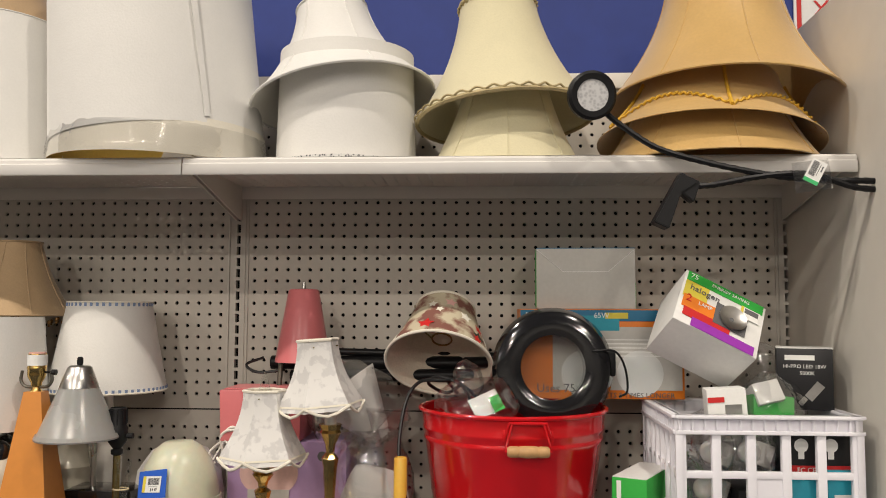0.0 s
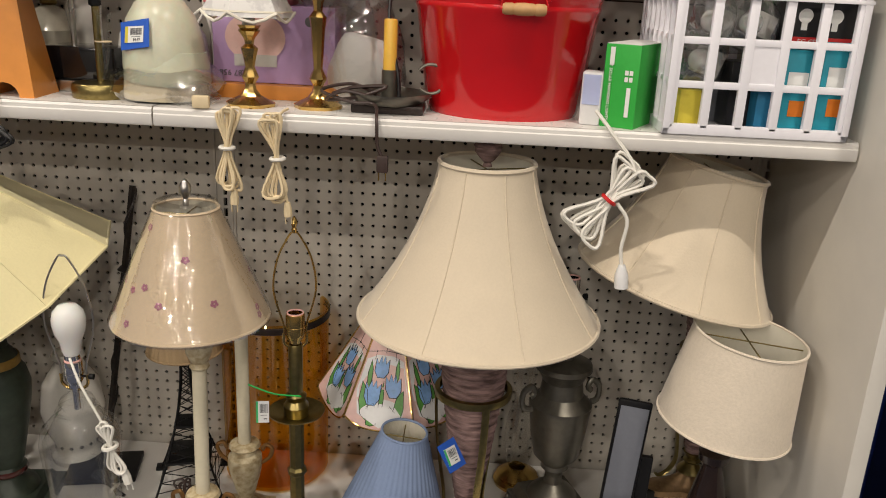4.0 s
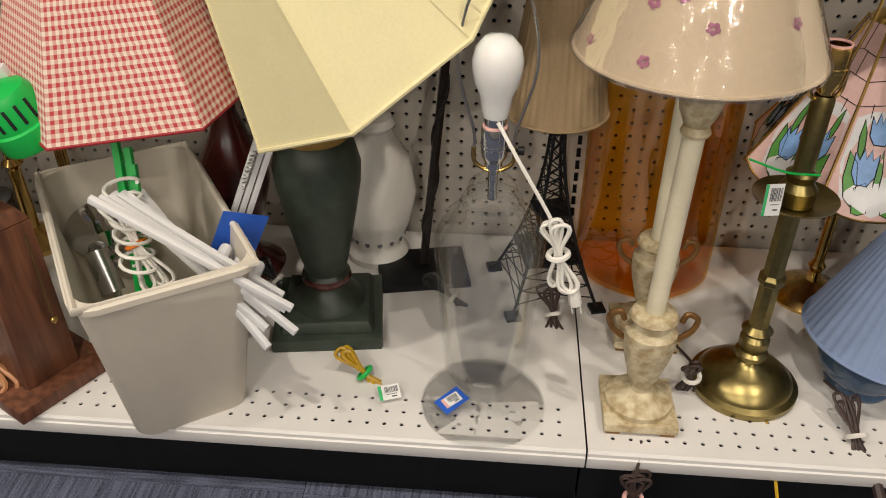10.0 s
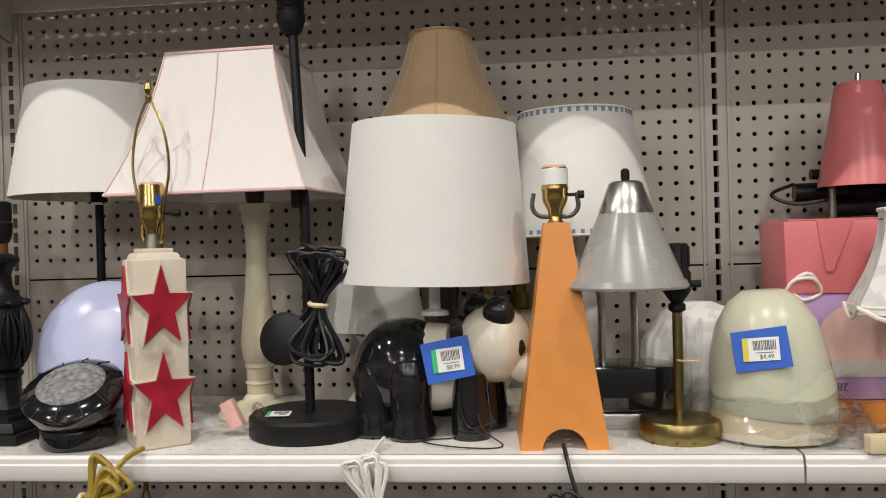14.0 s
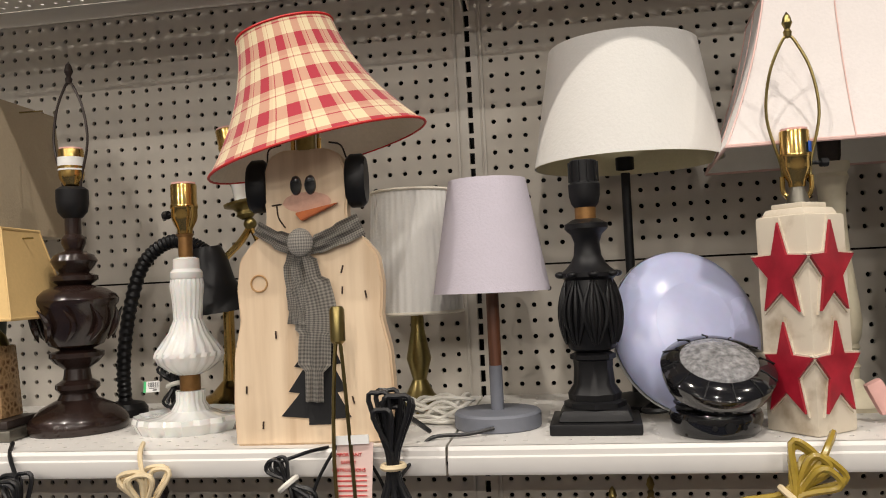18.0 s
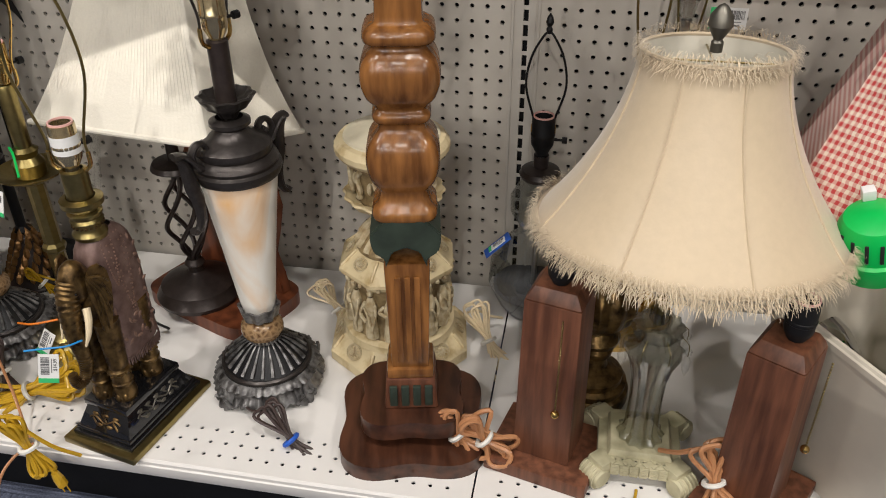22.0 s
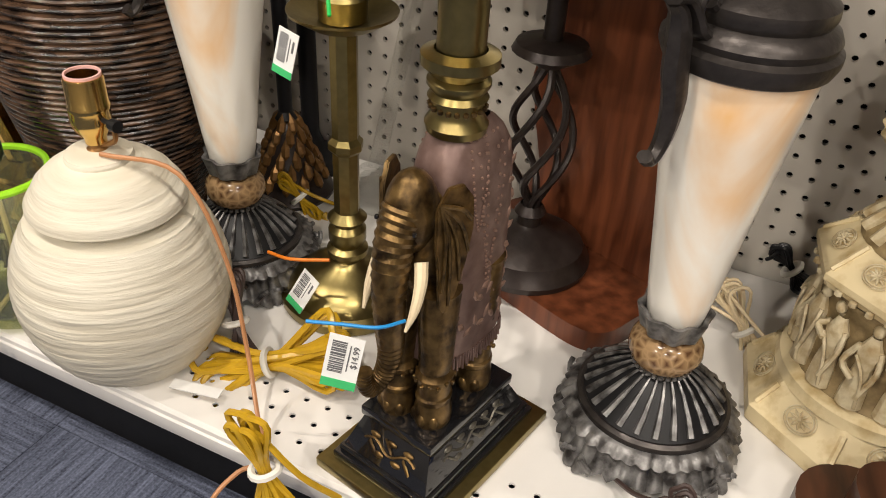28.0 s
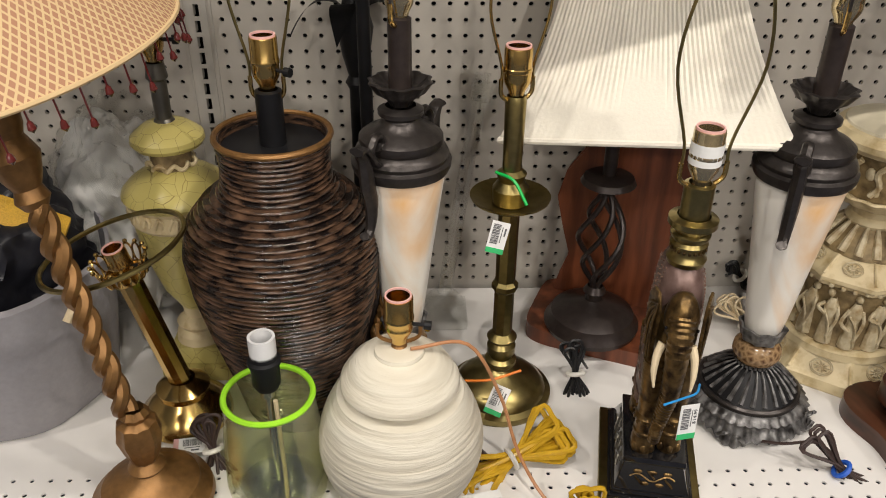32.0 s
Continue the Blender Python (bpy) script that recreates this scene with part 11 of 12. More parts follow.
pieces("button", [lathe([(r, 0), (r, 0.002), (0, 0.003)], 14, pose(0.0505 * math.sin(a), -0.0505 * math.cos(a), 0.014, 90, 0, math.degrees(a))) for a, r in ((-0.32, 0.003), (0, 0.0062), (0.32, 0.003))], M["blackp"], dm)

# lilac disc light
dl = thing("disc_light", -0.925, -0.245, ZM, "lilac-white round plastic therapy light standing on its edge", "lamp")
part("diffuser", lathe([(0.0, 0.030), (0.05, 0.027), (0.082, 0.018), (0.095, 0.004), (0.097, -0.006)], 52, pose(0, 0, 0.112, 72, 0, 16), squash=1.1), M["lilac"], dl)
part("back_shell", lathe([(0.098, -0.006), (0.0985, -0.012), (0.08, -0.03), (0, -0.034)], 52, pose(0, 0, 0.112, 72, 0, 16), squash=1.1), M["white"], dl)
part("stand", box(0.05, 0.06, 0.012, 0.003, pose(0, 0.02, 0)), M["blackp"], dl)
part("cable", tube([(-0.04, 0.02, 0.02), (-0.06, -0.01, 0.012), (-0.03, -0.02, 0.016), (-0.055, 0.02, 0.03), (-0.035, 0.01, 0.045)], 0.004, 7, curve=6), M["cordk"], dl)

# black ornate lamp
bo = thing("table_lamp", -1.047, -0.305, ZM, "black carved acanthus lamp on a square stepped base", "lamp", rz=-2)
part("base", box(0.108, 0.100, 0.014, 0.003), M["blackm"], bo)
part("base_step", box(0.092, 0.086, 0.014, 0.006, pose(0, 0, 0.014), taper=0.84), M["blackm"], bo)
part("foot", lathe([(0.036, 0.028), (0.036, 0.034), (0.030, 0.036), (0.031, 0.044), (0.024, 0.055), (0.0225, 0.075), (0.023, 0.084), (0.0265, 0.086), (0.0265, 0.091), (0.02, 0.094)], 32, ripple=0.05, waves=8), M["blackm"], bo)
part("bulb_body", lathe([(0.02, 0.094), (0.028, 0.098), (0.032, 0.112), (0.0345, 0.13), (0.0335, 0.15), (0.031, 0.17), (0.029, 0.182), (0.034, 0.186), (0.034, 0.191), (0.028, 0.196), (0.022, 0.202), (0.017, 0.212), (0.0155, 0.228), (0.019, 0.238), (0.0265, 0.245), (0.0265, 0.251), (0.016, 0.257), (0, 0.258)], 36), M["blackm"], bo)
for k in range(8):
    a = 2 * math.pi * k / 8 + 0.2
    for da in (-0.20, -0.07, 0.07, 0.20):
        rows = []
        for i in range(8):
            t = i / 7
            z = 0.104 + 0.080 * t
            r = 0.027 + 0.009 * math.sin(math.pi * (t * 0.9 + 0.1)) + 0.0015
            b = a + da * (0.4 + 1.5 * math.sin(math.pi * t))
            rows.append((r * math.cos(b), r * math.sin(b), z))
        part("acanthus_leaf", tube(rows, 0.0024, 6, radii=[0.001, 0.0024, 0.0028, 0.003, 0.003, 0.0026, 0.002, 0.0008]), M["blackm"], bo)
    part("leaf_tip", ball(0.0052, (1.3, 1.3, 0.8), (0.035 * math.cos(a), 0.035 * math.sin(a), 0.189), 10), M["blackm"], bo)
part("neck", lathe([(0.013, 0.256), (0.013, 0.272)], 18), M["copper"], bo)
sk = part("socket", lathe([(0.012, 0.27), (0.0165, 0.276), (0.019, 0.286), (0.0195, 0.300), (0.017, 0.303), (0.0165, 0.329), (0.0145, 0.33), (0.0145, 0.305), (0, 0.305)], 24), M["blackp"], bo)
for k in range(10):
    a = 2 * math.pi * k / 10
    part("socket_rib", box(0.0018, 0.003, 0.025, 0, pose(0.0172 * math.cos(a), 0.0172 * math.sin(a), 0.303, 0, 0, math.degrees(a) + 90)), M["blackp"], sk)

# drum shade lamp on a thin black pole
dp = thing("table_lamp", -0.985, -0.142, ZM, "thin black pole lamp with a white drum shade lined yellow", "lamp")
part("base", lathe([(0, 0), (0.06, 0), (0.062, 0.008), (0.03, 0.016), (0.008, 0.02)], 36), M["blackm"], dp)
part("pole", lathe([(0.0065, 0.018), (0.0065, 0.33)], 14), M["blackm"], dp)
part("collar", lathe([(0.013, 0.335), (0.013, 0.352), (0, 0.353)], 16), M["blackm"], dp)
shade(dp, 0.132, 0.342, 0.104, 0.508, "whitefab", inner="creamfab", m=pose(0.004, -0.002, 0, 0, 0))

# lilac-grey shade lamp
ll = thing("table_lamp", -1.17, -0.28, ZM, "small wooden-stem lamp with a lilac-grey shade", "lamp")
part("base", lathe([(0, 0), (0.054, 0), (0.0555, 0.002), (0.0555, 0.018), (0.053, 0.021), (0, 0.022)], 44), M["greyp"], ll)
part("stem_sleeve", lathe([(0.0085, 0.02), (0.0085, 0.078), (0, 0.078)], 18), M["greyp"], ll)
part("stem", lathe([(0.0082, 0.078), (0.0082, 0.17)], 18), M["walnut"], ll)
shade(ll, 0.075, 0.172, 0.050, 0.316, "lilacfab", inner="innerwhite")
part("bulb", ball(0.02, at=(0, 0, 0.21), seg=16), M["milk"], ll)
part("power_cord", tube([(0.0, -0.056, 0.008), (-0.03, -0.07, 0.004), (-0.07, -0.085, 0.004), (-0.085, -0.10, -0.01), (-0.10, -0.145, -0.03)], 0.0024, 7, curve=5), M["cordk"], ll)
hank(ll, (-1.245, -0.36, ZM + 0.01), (-1.275, -0.43, 0.985), 0.135, "cordk", 8, (0.02, 0.0), 0.028, r=0.003, tie="cordi", seed=74, plug=False)
ic = thing("instruction_card", -1.333, -0.437, 0.90, "pink printed safety instruction slip hanging with the cord", "card")
part("slip", box(0.042, 0.001, 0.075, 0, pose(0.012, 0.0, 0.040, 0, 4)), M["slippink"], ic)
part("lettering", merge(*[text_mesh(w, 0.0055, pose(0.009, -0.0012, 0.100 - 0.0085 * i, 90)) for i, w in enumerate(("IMPORTANT", "SAFETY", "INSTRUCTIONS"))]), M["redcard"], ic, smooth=0)
for k in range(6):
    part("print_line", box(0.034, 0.0006, 0.0012, 0, pose(0.012, -0.001, 0.076 - k * 0.0055)), M["redcard"], ic)
part("strap", box(0.040, 0.002, 0.010, 0, pose(0.014, -0.003, 0.112, 0, -2)), M["card"], ic)
sb_ = thing("cable_coil", -1.25, -0.245, ZM, "loops of white cable lying on the shelf", "cable")
rnd = random.Random(77)
pts = []
for i in range(60):
    a = i * 0.75
    pts.append((0.045 * math.cos(a) * rnd.uniform(0.6, 1.1), 0.022 * math.sin(a), 0.004 + 0.018 * (1 + math.sin(a * 0.7)) * rnd.uniform(0.4, 1)))
part("cord", tube(pts, 0.0026, 6, curve=3), M["cordw"], sb_)

# white pleated shade lamp
wp = thing("table_lamp", -1.29, -0.175, ZM, "small lamp with a white pleated drum shade", "lamp")
part("base", lathe([(0, 0), (0.04, 0), (0.042, 0.01), (0.02, 0.03), (0.01, 0.05), (0.018, 0.08), (0.01, 0.12), (0.008, 0.18)], 28), M["oldbrass"], wp)
shade(wp, 0.067, 0.146, 0.058, 0.318, "whitefab", pleats=40, trim="offfab", inner="inner")

# wooden snowman board
sn = thing("wooden_snowman", -1.382, -0.367, ZM, "pale wooden snowman board with ear muffs and a checked scarf", "ornament", rz=2)
half = [(0.098, 0.0), (0.100, 0.05), (0.097, 0.11), (0.088, 0.15), (0.091, 0.19), (0.086, 0.225), (0.070, 0.245), (0.052, 0.258), (0.050, 0.28), (0.052, 0.30), (0.051, 0.33), (0.044, 0.349), (0.028, 0.357)]
out = [(x, z) for x, z in half] + [(-x, z) for x, z in half[::-1]]
part("board", prism(out, -0.012, 0.012, 0.0025), M["lacepine"], sn, "pale worn pine board")
for s in (-1, 1):
    part("ear_muff", lathe([(0, -0.012), (0.028, -0.012), (0.033, -0.007), (0.033, 0.007), (0.028, 0.012), (0, 0.012)], 28, pose(s * 0.062, 0, 0.316, 0, 90, 0) @ Matrix.Diagonal((1, 0.55, 1, 1))), M["blackm"], sn, "black felt ear muff")
    part("ear_wire", tube([(s * 0.05, 0, 0.345), (s * 0.045, -0.006, 0.36), (s * 0.03, -0.004, 0.365)], 0.0012, 6, curve=4), M["bronze"], sn)
for x in (-0.011, 0.007):
    part("eye", lathe([(0, 0.0), (0.0085, 0.0), (0.0078, 0.003), (0, 0.0042)], 18, pose(x, -0.012, 0.313, 90) @ Matrix.Diagonal((0.85, 1.45, 1, 1))), M["blackg"], sn)
part("beak", prism([(-0.012, -0.004), (0.042, 0.006), (-0.004, -0.014)], -0.008, 0, 0.001, pose(0.0, -0.0125, 0.283)), M["beakorange"], sn, "orange painted beak")
part("blush", lathe([(0.030, 0), (0.016, 0.0004), (0, 0.0005)], 28, pose(0.002, -0.0121, 0.292, 90) @ Matrix.Diagonal((1, 0.42, 1, 1))), M["rosestain"], sn, "rubbed rosy stain")
part("mouth", tube([(-0.036, -0.0125, 0.29), (-0.034, -0.013, 0.275), (-0.026, -0.013, 0.262)], 0.001, 6, curve=4), M["gouge"], sn)
part("mouth_corner", tube([(-0.042, -0.0125, 0.290), (-0.030, -0.0125, 0.291)], 0.001, 6), M["gouge"], sn)


def cloth_strip(rows, wide, thick=0.003):
    """A strip of cloth along the rows, creased and with frayed ends."""
    bm = bmesh.new()
    uvl = bm.loops.layers.uv.new("UVMap")
    pts = smooth_path(rows, 8)
    grid = []
    for i, p in enumerate(pts):
        t = (pts[min(i + 1, len(pts) - 1)] - pts[max(i - 1, 0)]).normalized()
        s = t.cross(Vector((0, -1, 0))).normalized()
        w = wide[min(len(wide) - 1, int(i * len(wide) / len(pts)))]
        grid.append([bm.verts.new(p + s * w * (k / 6 - 0.5) + Vector((0, -1, 0)) * thick * (1 + math.sin(k * 2.1 + i * 0.3))) for k in range(7)])
    for i in range(len(grid) - 1):
        for k in range(6):
            f = bm.faces.new((grid[i][k], grid[i][k + 1], grid[i + 1][k + 1], grid[i + 1][k]))
            for lp, (a, b) in zip(f.loops, ((k, i), (k + 1, i), (k + 1, i + 1), (k, i + 1))):
                lp[uvl].uv = (a * 0.006, b * 0.006)
    bmesh.ops.solidify(bm, geom=bm.faces[:], thickness=0.0012)
    return bm


part("scarf_band", cloth_strip([(-0.062, -0.012, 0.264), (-0.03, -0.014, 0.246), (0.0, -0.016, 0.238), (0.03, -0.014, 0.246), (0.068, -0.012, 0.262)], [0.018, 0.024, 0.020, 0.024, 0.028]), M["greycheck"], sn, "grey checked scarf")
part("scarf_tail", cloth_strip([(-0.006, -0.018, 0.245), (0.0, -0.019, 0.21), (0.010, -0.018, 0.16), (0.008, -0.019, 0.12), (0.004, -0.018, 0.052)], [0.022, 0.034, 0.050, 0.052, 0.040, 0.022]), M["greycheck"], sn, "grey checked scarf tail")
part("scarf_tail", cloth_strip([(-0.008, -0.019, 0.245), (-0.016, -0.019, 0.21), (-0.012, -0.019, 0.17), (-0.014, -0.018, 0.145)], [0.018, 0.022, 0.026, 0.022]), M["greycheck"], sn, "grey checked scarf tail")
part("scarf_knot", ball(0.016, (1, 0.6, 1.1), (-0.006, -0.021, 0.243), 16), M["greycheck"], sn)
tree = [(-0.040, 0.035), (-0.016, 0.062), (-0.030, 0.064), (-0.010, 0.092), (-0.022, 0.094), (0.018, 0.142), (0.036, 0.096), (0.026, 0.095), (0.042, 0.064), (0.030, 0.062), (0.046, 0.032), (0.022, 0.030), (0.022, 0.024), (-0.006, 0.024), (-0.006, 0.032)]
# a near-black plate stands for the shadow in the cut-out
part("tree_cutout", prism(tree, -0.0005, 0.0005, 0, pose(0, -0.0127, 0)), M["slot"], sn, "dark tree-shaped cut-out")
part("knot_ring", tube([(-0.062 + 0.010 * math.cos(a), -0.0128, 0.196 + 0.010 * math.sin(a)) for a in [2 * math.pi * i / 20 for i in range(20)]], 0.0012, 6, closed=True), M["grip"], sn)
rnd = random.Random(5)
for k in range(9):
    part("gouge", tube([(0, 0, 0), (rnd.uniform(-0.003, 0.003), -0.0003, 0.009)], 0.0011, 5, m=pose(rnd.uniform(-0.085, 0.085), -0.0128, rnd.uniform(0.02, 0.22))), M["gouge"], sn)
ssock = part("lamp_socket", lathe([(0, 0.356), (0.012, 0.356), (0.012, 0.385), (0, 0.386)], 16), M["oldbrass"], sn)
harp(sn, 0.365, 0.14, 0.03, "oldbrass", finial=False)
sp = shade(sn, 0.142, 0.0, 0.063, 0.160, "plaid", bell=0.75, trim="redcard", label="red and cream plaid bell shade hanging askew", inner="linen", trim_r=0.0018)
sp.matrix_basis = pose(0.004, 0.045, 0.362, 4, -13, 0)
hank(sn, (-1.36, -0.395, ZM), (-1.40, -0.425, 0.965), 0.05, "cordk", 4, (0.8, 0.0), 0.02, seed=75, plug=False)

# milk-glass lamp
mg = thing("table_lamp", -1.603, -0.25, ZM, "white milk-glass lamp with a swirled neck", "lamp")
mg.matrix_basis = mg.matrix_basis @ Matrix.Diagonal((1.1, 1.1, 1.17, 1))
part("base_dish", lathe([(0, 0.004), (0.06, 0.004), (0.064, 0.0), (0.0705, 0.012), (0.069, 0.018), (0.064, 0.014), (0.04, 0.016), (0.024, 0.022), (0.018, 0.032), (0.018, 0.045), (0, 0.046)], 64, ripple=0.03, waves=20), M["milk"], mg)
part("collar", lathe([(0.013, 0.044), (0.013, 0.064), (0.0, 0.065)], 20), M["copper"], mg)
part("body", lathe([(0.015, 0.064), (0.026, 0.069), (0.038, 0.078), (0.0425, 0.086), (0.042, 0.091), (0.035, 0.10), (0.024, 0.115), (0.0175, 0.13), (0.0185, 0.15), (0.021, 0.17), (0.0195, 0.178)], 80, ripple=0.035, waves=20, twist=0.5), M["milk"], mg)
part("neck", lathe([(0.0195, 0.178), (0.0205, 0.18), (0.0205, 0.186), (0.017, 0.19), (0.0165, 0.202), (0.012, 0.204), (0, 0.204)], 36), M["milk"], mg)
part("stem", lathe([(0.009, 0.203), (0.009, 0.228), (0.012, 0.232)], 18), M["copper"], mg)
socket(mg, 0.232, "brass", 0.0165, 0.060, knob=True, rz=160)
hank(mg, (-1.60, -0.385, ZM + 0.006), (-1.572, -0.43, 0.935), 0.08, "cordi", 6, (0.1, 0), 0.035, r=0.003, seed=76, plug=False)

# dark bronze turned lamp
db = thing("table_lamp", -1.775, -0.25, ZM, "dark brown turned lamp with a leaf band and bare harp", "lamp")
db.matrix_basis = db.matrix_basis @ Matrix.Diagonal((1.06, 1.06, 1.07, 1))
part("base", lathe([(0, 0), (0.062, 0), (0.064, 0.004), (0.064, 0.014), (0.060, 0.02), (0.046, 0.032), (0.026, 0.042), (0.022, 0.05)], 44), M["espresso"], db)
part("column", lathe([(0.0223, 0.05), (0.0283, 0.056), (0.0283, 0.062), (0.0182, 0.068), (0.0162, 0.082), (0.0279, 0.09), (0.0348, 0.098), (0.0348, 0.104), (0.0209, 0.108), (0.0348, 0.114), (0.0429, 0.13), (0.0488, 0.15), (0.0511, 0.164), (0.0546, 0.168), (0.0558, 0.174), (0.0523, 0.18), (0.0395, 0.188), (0.0209, 0.194), (0.0302, 0.2), (0.0302, 0.206), (0.0186, 0.21), (0.0255, 0.218), (0.0302, 0.226), (0.0255, 0.234), (0.0114, 0.24), (0.0158, 0.25), (0.0158, 0.256), (0.0106, 0.262), (0.0106, 0.285)], 40), M["espresso"], db)
for k in range(10):
    a = 2 * math.pi * k / 10
    rows = [((0.045 + 0.013 * t + 0.001) * math.cos(a + 0.22 * math.sin(t * 3.1)), (0.045 + 0.013 * t + 0.001) * math.sin(a + 0.22 * math.sin(t * 3.1)), 0.120 + 0.042 * t) for t in [i / 6 for i in range(7)]]
    part("leaf", tube(rows, 0.003, 6, radii=[0.001, 0.003, 0.0045, 0.005, 0.004, 0.0025, 0.0008]), M["espresso"], db)
sk = part("socket_cup", lathe([(0.012, 0.284), (0.019, 0.292), (0.021, 0.305), (0.021, 0.322), (0.016, 0.326)], 24), M["blackp"], db)
socket(db, 0.322, "brass", 0.0165, 0.055, knob=False)
part("caution_label", lathe([(0.0172, 0.348), (0.0172, 0.366)], 24), M["card"], db, "white printed caution sleeve")
harp(db, 0.318, 0.150, 0.025, "bronze")
hank(db, (-1.79, -0.37, ZM + 0.006), (-1.735, -0.43, 0.918), 0.10, "cordk", 7, (0.1, 0), 0.035, r=0.0028, seed=78)

# black gooseneck desk lamp and brass arm lamp behind the milk-glass lamp
gk = thing("desk_lamp", -1.70, -0.165, ZM, "black ribbed gooseneck desk lamp with a dark bowl head", "lamp")
part("base", lathe([(0, 0), (0.034, 0), (0.034, 0.012), (0.028, 0.02), (0.012, 0.024)], 32, pose(-0.070, 0.03, 0)), M["blackm"], gk)
gpts = smooth_path([(-0.070, 0.03, 0.02), (-0.071, 0.03, 0.08), (-0.058, 0.028, 0.16), (-0.030, 0.025, 0.235), (0.017, 0.02, 0.268), (0.058, 0.02, 0.262), (0.085, 0.02, 0.245)], 14)
part("gooseneck", tube(gpts, 0.011, 12, radii=[0.0115 if i % 2 else 0.0095 for i in range(len(gpts))]), M["blackm"], gk)
part("head", lathe([(0.02, 0.10), (0.028, 0.08), (0.034, 0.045), (0.052, 0.02), (0.06, 0.0), (0.0585, 0.0), (0.03, 0.04), (0, 0.06)], 36, pose(0.092, 0.02, 0.158, 4, -5)), M["blackm"], gk)
ba_ = thing("table_lamp", -1.60, -0.12, ZM, "brass student lamp with a curved arm and bare socket", "lamp")
part("base", lathe([(0, 0), (0.066, 0), (0.068, 0.008), (0.056, 0.014), (0.05, 0.022), (0.03, 0.03), (0.012, 0.05), (0.0085, 0.1), (0.0085, 0.20)], 36), M["brass"], ba_)
part("arm", tube([(0.0, 0, 0.19), (-0.02, -0.012, 0.203), (0.0, -0.02, 0.232), (0.032, -0.02, 0.262), (0.049, -0.02, 0.285)], 0.0055, 10, curve=6), M["brass"], ba_)
part("brace", tube([(0.066, -0.02, 0.225), (0.060, -0.02, 0.262), (0.049, -0.02, 0.287)], 0.0045, 8, curve=4), M["brass"], ba_)
part("knuckle", ball(0.010, (1, 1, 1), (0.049, -0.02, 0.290), 16), M["oldbrass"], ba_)
tip = pose(0.044, -0.02, 0.300, 0, -11, 0)
part("gallery", lathe([(0.008, -0.002), (0.015, 0.004), (0.013, 0.010), (0.018, 0.016), (0.030, 0.020), (0.031, 0.024), (0.016, 0.026), (0, 0.027)], 28, tip), M["oldbrass"], ba_)
part("candle_sleeve", lathe([(0.0125, 0.026), (0.0125, 0.075), (0, 0.076)], 18, tip), M["milk"], ba_)
socket(ba_, 0.076, "brass", 0.0185, 0.064, m=tip, knob=False)
hm = thing("cable_coil", -1.645, -0.20, ZM, "tied black cable behind the milk-glass lamp", "cable")
hank(hm, (-1.68, -0.19, ZM + 0.06), (-1.648, -0.205, ZM + 0.055), 0.045, "cordk", 6, (0.3, -0.2), 0.03, seed=79, plug=False)
price_tag(hm, wall_pose(-1.675, -0.225, ZM + 0.055, 20, -20), 0.022, 0.016, None, "gtape")

# square shades past the bronze lamp
ts = thing("table_lamp", -1.985, -0.20, ZM, "lamp with a tan square box shade", "lamp")
part("body", lathe([(0, 0), (0.06, 0), (0.06, 0.02), (0.03, 0.04), (0.045, 0.1), (0.05, 0.16), (0.02, 0.24), (0.012, 0.30)], 32), M["urngreen"], ts)
shade(ts, 0.155, 0.287, 0.132, 0.490, "tanbox", sides=4, turn=math.pi / 4, inner="inner", m=pose(-0.005, 0, 0, 0, 0, 3))
am = thing("table_lamp", -1.868, -0.30, ZM, "small marbled stone lamp with an amber square shade", "lamp", rz=4)
part("base", box(0.095, 0.085, 0.016, 0.004), M["pewter"], am)
part("base_rim", box(0.082, 0.074, 0.012, 0.003, pose(0, 0, 0.016)), M["bronze"], am)
part("column", box(0.052, 0.05, 0.10, 0.004, pose(0, 0, 0.028), taper=0.8), M["agate"], am, "mottled marble column")
part("neck", lathe([(0.02, 0.128), (0.016, 0.14), (0.008, 0.15), (0.008, 0.2)], 20), M["oldbrass"], am)
shade(am, 0.105, 0.165, 0.062, 0.287, "amberfab", sides=4, turn=math.pi / 4, ribs=4, trim="amberfab", inner="inner", bell=0.1)

# ==== top shelf: loose lampshades ====
def loose_shade(x, y, z, label, **k):
    t = thing("lampshade", x, y, z, label, "lampshade", rz=k.pop("rz", 0), rx=k.pop("rx", 0), ry=k.pop("ry", 0))
    return t, shade(t, **k)


loose_shade(-0.475, -0.19, ZT, "white empire lampshade with taped seams, standing on the top shelf", r0=0.158, z0=0.0, r1=0.135, z1=0.31, cloth="whitefab", inner="innerwhite", trim="whitefab", ribs=3, trim_r=0.0015)
loose_shade(-0.50, -0.19, ZT + 0.311, "tan lampshade stacked on a white one", r0=0.15, z0=0.0, r1=0.11, z1=0.12, cloth="tanfab", trim="tanfab", trim_r=0.0015)
t1, s1 = loose_shade(-0.112, -0.190, ZT + 0.058, "large white hardback drum shade stacked on another", r0=0.211, z0=0.0, r1=0.201, z1=0.325, cloth="whitefab", inner="innerwhite", ry=-4.5)
part("rolled_edge", tube([(0.201 * math.cos(a), 0.201 * math.sin(a), 0.325) for a in [2 * math.pi * i / 56 for i in range(56)]], 0.0018, 6, closed=True), M["whitefab"], s1)
part("side_seam", box(0.0012, 0.012, 0.30, 0, pose(0.152, -0.149, 0.012, 4, 0, -45)), M["whitefab"], s1)
t2, s2 = loose_shade(-0.108, -0.190, ZT + 0.006, "white drum shade lined in gold foil, wrapped in clear film", r0=0.216, z0=0.0, r1=0.206, z1=0.075, cloth="offfab", inner="innergold", ry=1.2)
